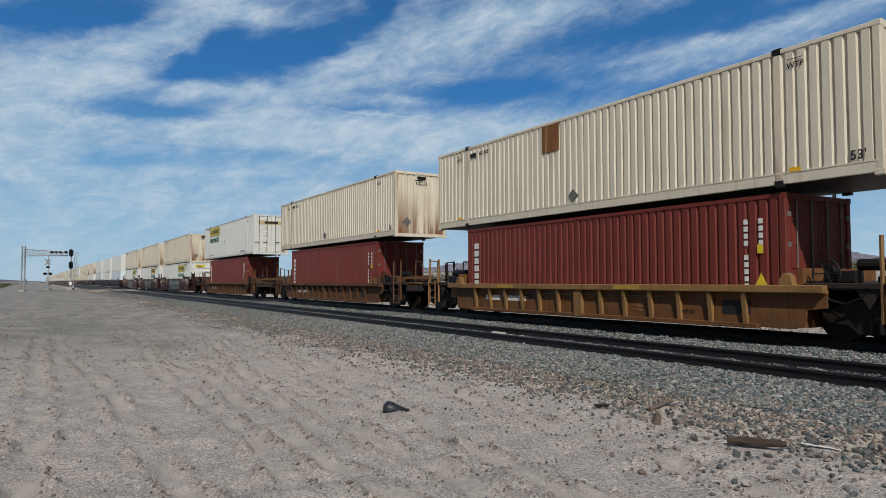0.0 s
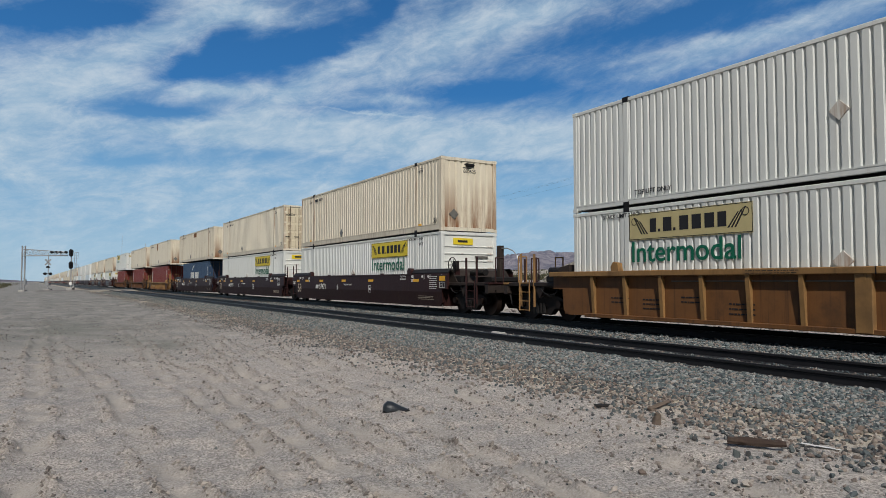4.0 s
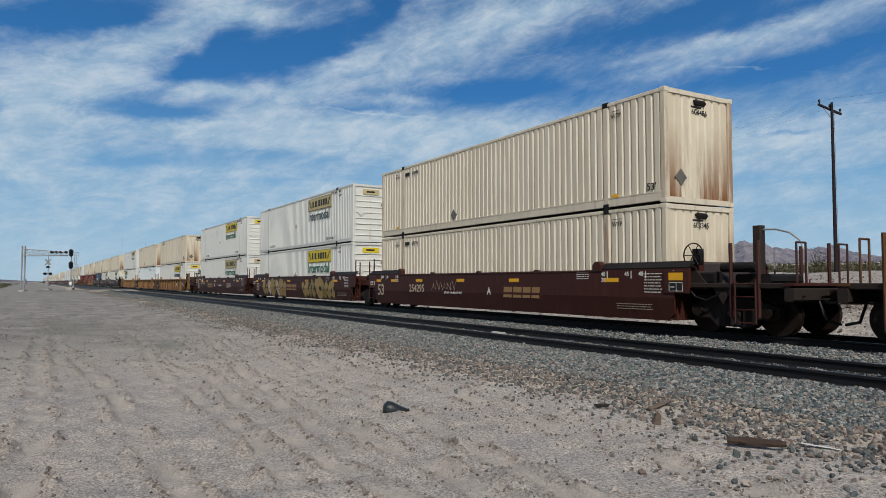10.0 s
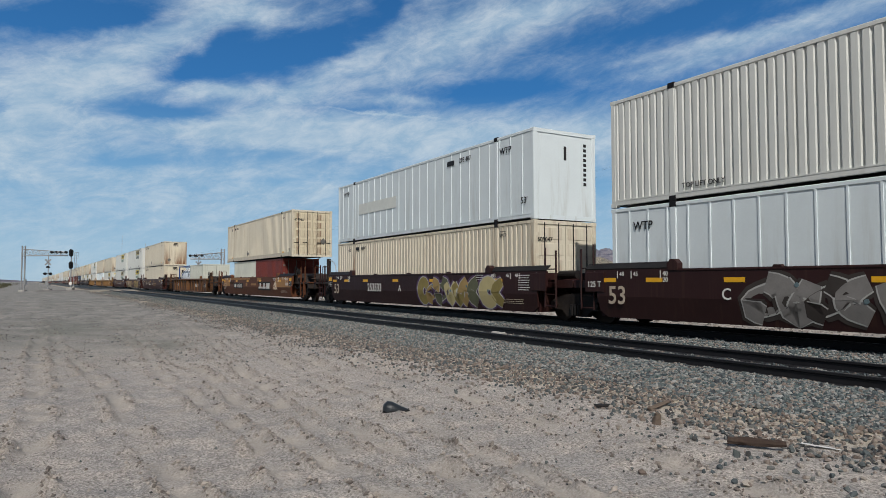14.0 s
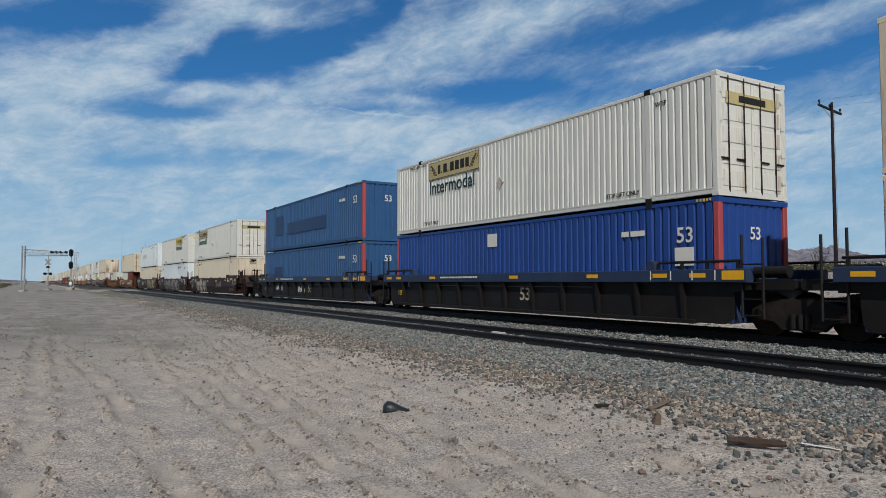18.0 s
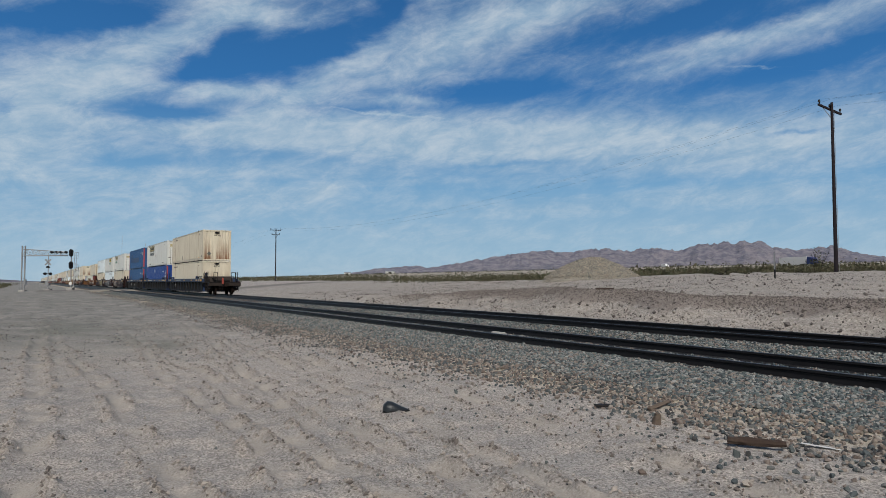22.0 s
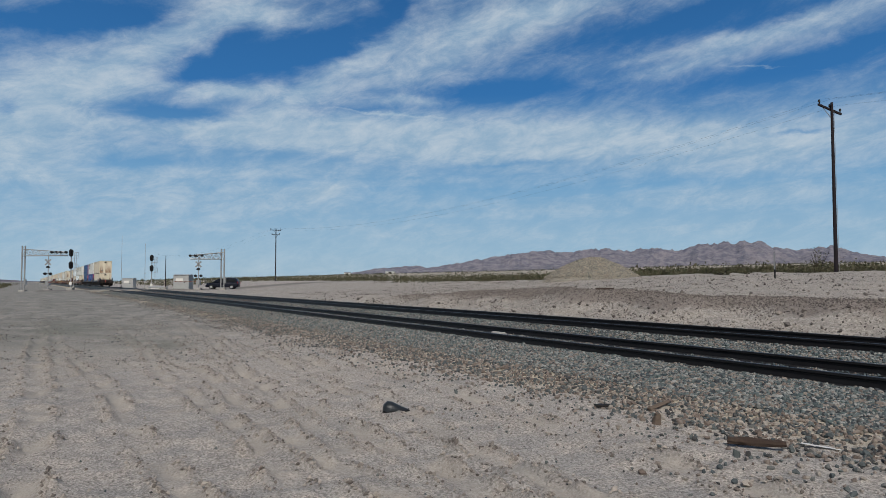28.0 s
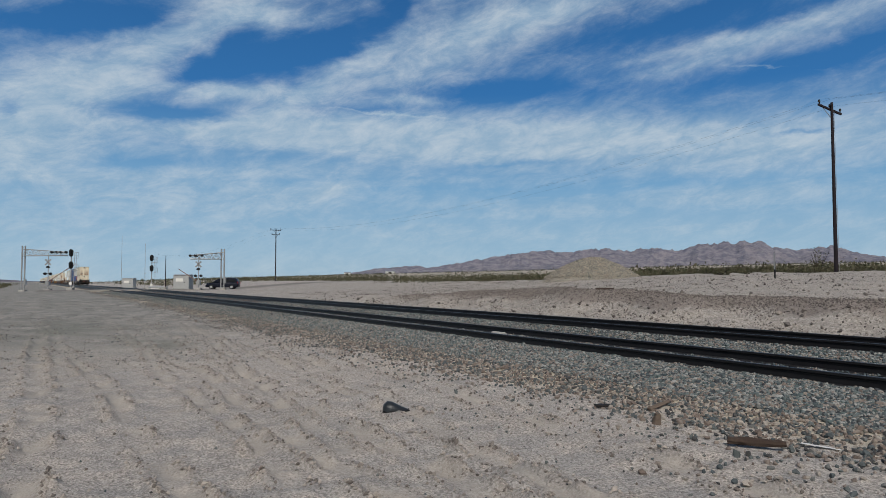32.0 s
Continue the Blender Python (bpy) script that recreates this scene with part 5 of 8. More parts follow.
def well_car(kind, centre, left_outer, right_outer, paint, marks, label, half=8.15, outer_reach=11.83, inner_reach=9.78, detail=True):
    """One unit of a well car, origin on the rail head at its middle; heights above the rail head."""
    ob = thing("well_car", label, "railcar", "well cars of the train", at=pose(centre, FAR_Y, FAR_RAIL))
    top, low, out = 1.41, 0.185, 1.50
    over = 0.75
    if kind == "smooth":
        for s in (-1, 1):
            part("side_plate", shared(("smooth", s, half), lambda: upper_side(half, over, top, s, out), "side_plate", paint), ob)
            part("lower_plate", shared(("smoothlow", s, half), lambda: lower_side(half, low, s, out), "lower_plate", paint), ob)
            for e in (-1, 1) if detail else ():
                def guide():
                    a, c = sorted((e * (half - 2.1), e * (half + over)))
                    return Build().pull([(s * out, top + 0.03), (s * (out + 0.012), top + 0.06), (s * (out - 0.15), top + 0.21), (s * (out - 0.19), top + 0.20)], "x", a, c)
                part("guide_plate", shared(("guide", s, e, half), guide, "guide_plate", STEEL_BLACK), ob, "worn black container guide plate")
            part("top_chord", shared(("smoothtop", s, half), lambda: Build().bevel_box(-half + 2.3, half - 2.3, min(s * (out + 0.015), s * (out - 0.14)), max(s * (out + 0.015), s * (out - 0.14)), top - 0.03, top + 0.02, 0.01), "top_chord", paint), ob)
            for xx in (-half + 2.28, half - 2.28):
                part("guide_lug", shared(("lug", s), lambda: Build().pull([(-0.16, 0.0), (0.16, 0.0), (0.16, 0.16), (0.06, 0.26), (-0.06, 0.26), (-0.16, 0.16)], "y", min(s * (out + 0.03), s * (out - 0.15)), max(s * (out + 0.03), s * (out - 0.15))), "guide_lug", paint), ob, at=Matrix.Translation((xx, 0, top)))
            for i in range(3 if detail else 0):
                part("top_lug", shared(("lug2", s), lambda: Build().pull([(-0.12, 0.0), (0.12, 0.0), (0.08, 0.06), (-0.08, 0.06)], "y", min(s * out, s * (out - 0.1)), max(s * out, s * (out - 0.1))), "top_lug", paint), ob, at=Matrix.Translation((-3.2 + 3.2 * i, 0, top + 0.015)))
    else:
        chord = YELLOW_CLEAN if kind in ("ribbed", "yellow40") else BLUE_STEEL
        if kind == "ochre":
            chord = YELLOW
        if kind == "yellow40" and paint is OCHRE:
            chord = OCHRE
        if kind == "yellow40":
            top = 1.06
            low = 0.17
        chord_h = {"blue": 0.30, "ribbed": 0.14, "yellow40": 0.16, "ochre": 0.14}[kind]
        lower = {"blue": STEEL_BLACK, "ribbed": YELLOW, "yellow40": paint, "ochre": OCHRE}[kind]
        for s in (-1, 1):
            part("top_chord", shared(("chord", kind, s, half), lambda: Build().bevel_box(-half - over, half + over, min(s * (out + 0.03), s * (out - 0.22)), max(s * (out + 0.03), s * (out - 0.22)), top - chord_h, top, 0.015), "top_chord", chord), ob)
            part("side_plate", shared(("sheet", kind, s, half), lambda: Build().pull([(-half - over, top - 0.5), (-half - over, top - chord_h), (half + over, top - chord_h), (half + over, top - 0.45), (half + 0.35, top - 0.5), (half + 0.3, low + 0.12), (half + 0.1, low), (-half - 0.1, low), (-half - 0.3, low + 0.12), (-half - 0.35, top - 0.5)], "y", min(s * (out - 0.13), s * (out - 0.17)), max(s * (out - 0.13), s * (out - 0.17))), "side_plate", lower), ob)
            part("bottom_chord", shared(("bchord", kind, s, half), lambda: Build().bevel_box(-half + 0.7, half - 0.7, min(s * (out - 0.02), s * (out - 0.17)), max(s * (out - 0.02), s * (out - 0.17)), low - 0.03, low + 0.07, 0.012), "bottom_chord", lower), ob)
            n = {"ribbed": 13, "ochre": 12}.get(kind, 11) if half > 7 else 13
            if detail:
                part("brake_pipe", shared(("pipe", kind, s, half), lambda: Build().tube((-half * 0.55, s * (out - 0.10), top - chord_h - 0.13), (half * 0.5, s * (out - 0.10), top - chord_h - 0.13), 0.014, 5), "brake_pipe", PLACARD), ob)
                if kind != "blue":
                    part("chord_splice", shared(("splice", kind, s), lambda: Build().box(-0.012, 0.012, min(s * (out + 0.034), s * (out - 0.1)), max(s * (out + 0.034), s * (out - 0.1)), top - chord_h - 0.002, top + 0.003), "chord_splice", STEEL_BLACK), ob, at=Matrix.Translation((0.25, 0, 0)))
                    part("centre_rib", shared(("crib", kind, s), lambda: Build().bevel_box(-0.16, 0.16, min(s * (out - 0.01), s * (out - 0.14)), max(s * (out - 0.01), s * (out - 0.14)), low, top - chord_h, 0.012), "centre_rib", chord if kind != "blue" else STEEL_BLACK), ob)
            rib = shared(("rib", kind, s), lambda: Build().pull([(min(s * out, s * (out - 0.14)), top - chord_h), (max(s * out, s * (out - 0.14)), top - chord_h), (max(s * (out - 0.075), s * (out - 0.14)), low), (min(s * (out - 0.075), s * (out - 0.14)), low)], "x", -0.05, 0.05), "side_rib", chord if kind != "blue" else STEEL_BLACK)
            for i in range(n):
                part("side_rib", rib, ob, at=Matrix.Translation((-half + 1.0 + i * (2 * half - 2.0) / (n - 1), 0, 0)))
            for e in (-1, 1):
                xx = e * (half - 1.9 if half > 7 else half)
                part("guide_lug", shared(("lug", kind, s), lambda: Build().pull([(-0.14, 0.0), (0.14, 0.0), (0.10, 0.2), (-0.05, 0.24), (-0.14, 0.12)], "y", min(s * (out + 0.02), s * (out - 0.15)), max(s * (out + 0.02), s * (out - 0.15))), "guide_lug", chord), ob, at=Matrix.Translation((xx, 0, top)))
                if kind == "blue":
                    part("end_rail", shared(("erail", s, e), lambda: Build().tube((e * (half - 1.7), s * (out - 0.05), top + 0.17), (e * (half + 0.6), s * (out - 0.05), top + 0.17), 0.035, 6), "end_rail", STEEL_BLACK), ob)
                    for dx in (1.7, 1.0, 0.3, -0.5):
                        part("guide_post", shared(("gpost", s), lambda: Build().box(-0.03, 0.03, s * (out - 0.05) - 0.03, s * (out - 0.05) + 0.03, 0, 0.17), "guide_post", STEEL_BLACK), ob, at=Matrix.Translation((e * (half - dx), 0, top)))
    part("well_floor", shared(("wfloor", half), lambda: Build().box(-half + 0.5, half - 0.5, -1.28, 1.28, 0.178, 0.20), "well_floor", STEEL_BLACK), ob)
    for e, outer in ((-1, left_outer), (1, right_outer)):
        x0 = e * (half + 0.15)
        spacing = outer_reach if outer else inner_reach
        part("well_bulkhead", shared(("bulk", half, e), lambda: Build().box(min(x0, x0 + e * 0.12), max(x0, x0 + e * 0.12), -1.36, 1.36, 0.2, 1.40), "well_bulkhead", paint), ob)
        if not detail:
            part("end_deck", shared(("fardeck", e, spacing), lambda: Build().bevel_box(min(x0, e * (spacing - 0.1)), max(x0, e * (spacing - 0.1)), -1.3, 1.3, 0.7, 1.12, 0.03), "end_deck", paint), ob)
            truck_parts(ob, e * (half + (spacing - half) * 0.44), False)
        elif outer:
            mat = {"smooth": paint, "blue": STEEL_BLACK, "ribbed": YELLOW_CLEAN, "yellow40": YELLOW_CLEAN if paint is YELLOW else OCHRE, "ochre": OCHRE}[kind]
            end_platform(ob, e, e * (half + 0.25), e * (spacing - 0.55), mat, brake=e > 0 or paint is BROWN_RED, kind=kind)
            truck_parts(ob, e * (half + (spacing - half) * 0.44), detail)
        else:
            mat = {"smooth": paint, "blue": STEEL_BLACK, "ribbed": YELLOW_CLEAN, "yellow40": YELLOW_CLEAN if paint is YELLOW else OCHRE, "ochre": OCHRE}[kind]
            part("joint_deck", Build().bevel_box(min(x0, e * (spacing - 0.06)), max(x0, e * (spacing - 0.06)), -1.2, 1.2, 0.95, 1.18, 0.03).mesh("joint_deck", mat), ob)
            part("air_tank", Build().tube((e * (half + 0.35), -0.6, 1.34), (e * (half + 1.15), -0.6, 1.34), 0.13, 12).mesh("air_tank", STEEL_BLACK), ob)
            if e > 0:
                truck_parts(ob, spacing, detail)
            for zz in (0, 1):
                part("grab_post", Build().tube((e * (half + 0.55 + 0.5 * zz), -1.38, 0.35), (e * (half + 0.55 + 0.5 * zz), -1.38, 2.15 - 0.1 * zz), 0.03, 6).mesh("grab_post", mat), ob)
            grab = Build()
            for z in (0.4, 0.75, 1.1, 1.5):
                grab.tube((e * (half + 0.55), -1.38, z), (e * (half + 1.05), -1.38, z), 0.018, 5)
            part("grab_rungs", grab.mesh("grab_rungs", mat), ob)
    if not detail:
        return ob
    face = -out - 0.008 if kind == "smooth" else -out + 0.125
    edge = -out - 0.036
    if kind == "smooth":
        for xx in (-half + 0.15, -half + 1.7, -4.2, -1.1, 2.1, half - 1.75):
            part("reflector_tape", shared(("tape", "s"), lambda: Build().box(-0.26, 0.26, face - 0.002, face + 0.004, -0.055, 0.055), "reflector_tape", REFLECTOR), ob, at=Matrix.Translation((xx, 0, top - 0.24)))
        for text, xx, size in (("53", -half - 0.25, 0.16), ("48", -half + 0.62, 0.16), ("45", -half + 1.1, 0.16), ("40", -half + 2.05, 0.16), ("20", -half + 2.05, 0.16), ("40", half - 2.05, 0.16), ("20", half - 2.05, 0.16), ("45", half - 1.2, 0.16), ("48", half - 0.72, 0.16), ("53", half + 0.15, 0.16)):
            letters(text, size, MARK_WHITE, ob, xx, face - 0.001, top - (0.09 if text != "20" else 0.24))
            if text != "20":
                part("guide_tick", shared(("tick",), lambda: Build().box(-0.012, 0.012, face - 0.003, face + 0.003, -0.10, 0.09), "guide_tick", MARK_WHITE), ob, at=Matrix.Translation((xx + (0.15 if xx > 0 else -0.15), 0, top - 0.10)))
        letters("53", 0.66, MARK_PALE, ob, -half + 0.45, face - 0.001, top - 0.66)
        bars(print_rows(half - 0.62, half - 0.05, face, top - 0.10, 7, 0.075, 5) + print_rows(half - 3.1, half - 2.6, face, top - 0.03, 4, 0.06, 6), MARK_WHITE, ob, "small_print")
        bars(print_rows(half - 1.6, half - 0.4, face, top - 0.86, 3, 0.06, 8) + print_rows(-half - 0.5, -half - 0.1, face, top - 0.15, 5, 0.06, 9), MARK_PALE, ob, "small_print")
        for e, outer in ((-1, left_outer), (1, right_outer)):
            xm = e * (half + 0.38)
            part("end_box", shared(("endbox",), lambda: Build().bevel_box(-0.36, 0.36, -out - 0.026, -out + 0.02, top - 0.56, top - 0.02, 0.012), "end_box", paint), ob, at=Matrix.Translation((xm, 0, 0)))
            if outer:
                part("end_reflector", shared(("endref",), lambda: Build().box(-0.21, 0.21, -out - 0.031, -out - 0.02, top - 0.25, top - 0.07), "end_reflector", REFLECTOR), ob, at=Matrix.Translation((xm, 0, 0)))
                plate = part("data_plate", shared(("dplate",), lambda: Build().box(-0.21, 0.21, -out - 0.030, -out - 0.02, top - 0.52, top - 0.29), "data_plate", MARK_BLACK), ob, "black data plate ruled in white", at=Matrix.Translation((xm, 0, 0)))
                ruled = lambda: Build().box(-0.20, 0.20, -out - 0.033, -out - 0.028, top - 0.51, top - 0.50).box(-0.20, 0.20, -out - 0.033, -out - 0.028, top - 0.31, top - 0.30).box(-0.20, -0.19, -out - 0.033, -out - 0.028, top - 0.50, top - 0.31).box(0.19, 0.20, -out - 0.033, -out - 0.028, top - 0.50, top - 0.31).box(0.01, 0.02, -out - 0.033, -out - 0.028, top - 0.50, top - 0.31).box(-0.16, -0.04, -out - 0.033, -out - 0.028, top - 0.42, top - 0.40)
                part("plate_rule", shared(("drule",), ruled, "plate_rule", MARK_WHITE), plate)
            elif e < 0:
                letters("125 T", 0.22, MARK_WHITE, ob, xm, -out - 0.032, top - 0.36)
    elif kind == "blue":
        for xx in (-half - 0.2, -half + 0.7, -4.6, 0.6, 4.2, half - 1.6, half - 0.5):
            part("reflector_tape", shared(("tape", "b"), lambda: Build().box(-0.22, 0.22, edge - 0.002, edge + 0.006, -0.05, 0.05), "reflector_tape", REFLECTOR), ob, at=Matrix.Translation((xx, 0, top - 0.14)))
        part("end_panel", Build().box(half + 0.15, half + 0.70, edge - 0.002, edge + 0.006, top - 0.24, top - 0.04).mesh("end_panel", REFLECTOR), ob, "yellow end panel")
        bars([(-4.0 + 0.16 * i, -3.88 + 0.16 * i, edge, top - 0.16, top - 0.10) for i in range(16)] + [(half - 1.9 + 0.62 * i, half - 1.87 + 0.62 * i, edge, top - 0.25, top - 0.03) for i in range(4)], MARK_WHITE, ob, "stencil_bars")
        letters("53", 0.56, MARK_PALE, ob, 1.0, face - 0.001, 0.72)
        letters("125", 0.26, REFLECTOR, ob, -half + 0.55, face - 0.001, 0.66)
    elif kind in ("ribbed", "ochre"):
        if not left_outer:
            part("black_panel", Build().box(-half - 0.6, -half + 0.75, -out - 0.004, -out + 0.13, 0.35, top - 0.14).mesh("black_panel", STEEL_BLACK), ob, "black painted end panel with white stencils")
        part("black_panel", Build().box(half - 0.55, half + 0.6, -out - 0.004, -out + 0.13, 0.35, top - 0.14).mesh("black_panel", OCHRE), ob, "painted end panel with white stencils")
        if not left_outer:
            letters("125 T", 0.26, MARK_WHITE, ob, -half + 0.1, -out - 0.012, 0.62)
        if kind == "ribbed":
            for k, (xx, zz) in enumerate(((-6.2, 0.68), (-5.1, 0.66), (-3.9, 0.74), (-2.6, 0.62), (1.4, 0.42), (4.6, 0.80))):
                bars(print_rows(xx - 0.32, xx + 0.32, face, zz, 2 + k % 2, 0.11, 60 + k), MARK_BLACK, ob, "small_print")
            letters("NWG33B", 0.2, MARK_BLACK, ob, 2.5, face - 0.001, 0.42)
            bars(print_rows(-2.4, -1.2, -out - 0.032, top - 0.06, 2, 0.05, 71) + print_rows(0.9, 2.6, -out - 0.032, top - 0.08, 1, 0.12, 72), MARK_BLACK, ob, "small_print")
            bars(print_rows(half - 0.35, half + 0.35, -out - 0.008, 1.08, 5, 0.085, 3), MARK_GRIMY, ob, "small_print")
        letters("53", 0.46, MARK_BLACK, ob, half - 1.25, face - 0.001, 0.70)
        for text, z in (("20", 0.98), ("40", 0.76)):
            letters(text, 0.2, MARK_BLACK, ob, half - 1.9, -out - 0.012, z)
        plate = part("data_plate", Build().box(half - 0.28, half + 0.18, -out - 0.010, -out - 0.003, 0.62, 0.94).mesh("data_plate", MARK_BLACK), ob, "black data plate ruled in white")
        yy = -out - 0.013
        part("plate_rule", Build().box(half - 0.27, half + 0.17, yy, yy + 0.004, 0.63, 0.645).box(half - 0.27, half + 0.17, yy, yy + 0.004, 0.915, 0.93).box(half - 0.27, half - 0.255, yy, yy + 0.004, 0.645, 0.915).box(half + 0.155, half + 0.17, yy, yy + 0.004, 0.645, 0.915).box(half - 0.06, half - 0.045, yy, yy + 0.004, 0.645, 0.915).mesh("plate_rule", MARK_WHITE), plate)
        part("label_sheet", Build().box(half + 0.28, half + 0.44, -out - 0.010, -out - 0.003, 0.64, 0.88).mesh("label_sheet", MARK_PALE), ob, "small pale label sheet")
        part("label_sheet", Build().box(half - 1.05, half - 0.68, face - 0.003, face + 0.004, 0.72, 1.02).mesh("label_sheet", MARK_GRIMY), ob, "faded grey label panel")
        part("number_plate_panel", Build().box(half - 2.12, half - 1.68, -out - 0.006, -out + 0.13, low, top - 0.14).mesh("number_plate_panel", YELLOW_CLEAN if kind == "ribbed" else OCHRE), ob)
    elif kind == "yellow40":
        bars([(-4.7, -3.9, face, 0.52, 0.68), (-3.6, -2.5, face, 0.52, 0.68)], MARK_WHITE, ob, "stencil_bars")
        part("data_panel", Build().box(half - 1.6, half - 0.9, face - 0.003, face + 0.004, 0.42, 0.72).mesh("data_panel", MARK_BLACK), ob)
        letters("NWF10F", 0.14, MARK_BLACK, ob, half - 2.6, face - 0.001, 0.42)
        letters("40", 0.34, MARK_BLACK, ob, -2.3, face - 0.001, 0.72)
        bars(print_rows(0.3, 1.2, face, 0.78, 2, 0.12, 81) + print_rows(2.0, 2.7, face, 0.60, 3, 0.10, 82), RUSTY, ob, "small_print")
        for xx in (-3.4, 1.9):
            part("chord_patch", shared(("cpatch",), lambda: Build().box(-0.45, 0.45, -out - 0.034, -out - 0.026, top - 0.13, top - 0.03), "chord_patch", CHORD_YELLOW if paint is YELLOW else YELLOW), ob, "brighter yellow repaint on the chord", at=Matrix.Translation((xx, 0, 0)))
    for m in marks:
        m(ob, face, top, half)
    if kind == "smooth":
        tuck_in(ob)
    return ob


def print_rows(x0, x1, y, z, rows, step, seed):
    """Rows of short dashes, as small print too far off to read."""
    r, out = random.Random(seed), []
    for i in range(rows):
        x = x0
        while x < x1 - 0.03:
            w = min(r.uniform(0.03, 0.12), x1 - x)
            out.append((x, x + w, y, z - i * step, z - i * step + step * 0.30))
            x += w + 0.025
    return out


MARK_GRIMY = material("grimy_stencil", (0.20, 0.17, 0.14), 0.6, vary=0.3, scale=5, bump=0)
MARK_PALE = material("worn_cream_stencil", (0.50, 0.42, 0.33), 0.6, vary=0.25, scale=5, bump=0)


def say(text, size, x, z, mat=MARK_WHITE, lift=0.002):
    return lambda ob, face, top, half: letters(text, size, mat, ob, x, face - lift, z)


def blocks(cells, mat, label, z0, name="owner_mark"):
    def put(ob, face, top, half):
        b = Build()
        for x0, x1, h in cells:
            b.pull([(x0, z0), (x1, z0), (x1 + 0.06, z0 + h), (x0 + 0.06, z0 + h)], "y", face - (0.006 if name == "white_mark" else 0.003), face + 0.002)
        part(name, b.mesh(name, mat), ob, label)
    return put


def ribbon(points, width):
    """The outline of a thick stroke along points."""
    left, right = [], []
    n = len(points)
    for k, (x, z) in enumerate(points):
        ax, az = points[max(0, k - 1)]
        bx, bz = points[min(n - 1, k + 1)]
        dx, dz = bx - ax, bz - az
        m = math.hypot(dx, dz) or 1
        w = width * (0.75 + 0.4 * math.sin(math.pi * k / (n - 1)))
        left.append((x - dz / m * w, z + dx / m * w))
        right.append((x + dz / m * w, z - dx / m * w))
    return left + right[::-1]


def spray(x0, x1, mats, rim_mat, back_mat, seed, z0=0.24, z1=1.30):
    """Interlocked spray-painted strokes with an outline over a cloud of colour; no letters."""
    def put(ob, face, top, half):
        r = random.Random(seed)
        back, dots = Build(), Build()
        x, i = x0, 0
        while x < x1:
            w, mid, lift = r.uniform(0.55, 0.95), (z0 + z1) / 2, 0.0007 * i
            form = r.choice(("s", "c", "v", "n", "e"))
            tall = (z1 - z0) / 2 * r.uniform(0.72, 0.9)
            pts = []
            for k in range(13):
                t = k / 12
                if form == "s":
                    p = (0.5 + 0.38 * math.sin(t * 6.0), 1 - 2 * t)
                elif form == "c":
                    p = (0.55 - 0.45 * math.sin(t * 3.14), 1 - 2 * t)
                elif form == "v":
                    p = (t, abs(1 - 2 * t) * 1.9 - 1)
                elif form == "n":
                    p = (t, math.sin(t * 6.28 * 1.0 + 1.2) * 0.9)
                else:
                    p = (0.55 + 0.42 * math.cos(0.4 + t * 5.3), math.sin(0.4 + t * 5.3) * 0.95)
                pts.append((x + p[0] * w + r.uniform(-0.015, 0.015), mid + p[1] * tall * 0.82))
            wide = r.uniform(0.19, 0.27)
            clampz = lambda ring: [(a, min(max(c, 0.19), 1.37)) for a, c in ring]
            fill, rim = Build(), Build()
            for which, grow, y in ((back, 0.12, 0.0012), (rim, 0.035, 0.0024 + lift), (fill, 0.0, 0.0034 + lift)):
                ring = clampz(ribbon(pts, wide + grow))
                n = len(pts)
                which.strip(ring[:n], ring[n:][::-1], face - y, face + 0.001)
            part("spray_outline", rim.mesh("spray_outline", rim_mat), ob)
            part("spray_paint", fill.mesh("spray_paint", mats[i % len(mats)]), ob, "spray-painted rounded stroke")
            if i % 2:
                cx, cz = x + w * 0.5, mid + r.uniform(-0.3, 0.3)
                dots.pull([(cx + math.cos(0.8 * k) * 0.05, cz + math.sin(0.8 * k) * 0.05) for k in range(8)], "y", face - 0.012, face)
            x += w * 0.86
            i += 1
        part("spray_cloud", back.mesh("spray_cloud", back_mat), ob)
        part("spray_dots", dots.mesh("spray_dots", GRAF_TEAL), ob)
    return put


def repaint(cells):
    def put(ob, face, top, half):
        for x0, x1, z0, z1 in cells:
            part("paint_patch", Build().box(x0, x1, face + 0.002, face + 0.010, z0, z1).mesh("paint_patch", YELLOW_PATCH), ob, "chalky yellow repainted patch")
    return put


def scrawl(x0, z0, w, h, mat, seed):
    def put(ob, face, top, half):
        r = random.Random(seed)
        b = Build()
        line = [Vector((x0, face - 0.004, z0))]
        for i in range(22):
            q = Vector((x0 + w * (i + 1) / 22 + r.uniform(-0.06, 0.06), face - 0.004, z0 + h * (0.5 + 0.5 * math.sin(i * 1.9 + seed)) * r.uniform(0.5, 1)))
            line.append(q)
        b.pipe(line, 0.009, 4)
        part("scrawl", b.mesh("scrawl", mat), ob)
    return put


# ---- the train: where each unit's middle lies at the start of the shot ----
UNDER, OVER = 0.695, 3.61
LOADS = []


def load(spec, s, z, detail=True):
    ob = container(spec, pose(s, FAR_Y, z), detail)
    LOADS.append((ob, s, z))
    return ob


def car(*args, **kw):
    ob = well_car(*args, **kw)
    LOADS.append((ob, args[1], FAR_RAIL))
    return ob


AOK_LABEL = "dark brown smooth-sided well car with white stencils"
RED_LABEL = "oxide-red smooth-sided well car with white stencils"
YEL_LABEL = "weathered yellow ribbed well car with grime"
BLUE_LABEL = "well car with dark blue top chord and black ribbed sides"
C53 = 16.154 / 2
tan, sign, plate, red, navy, blue = [lambda kind=k, **kw: box_spec(kind, **kw) for k in ("tan", "sign", "plate", "red", "navy", "blue")]


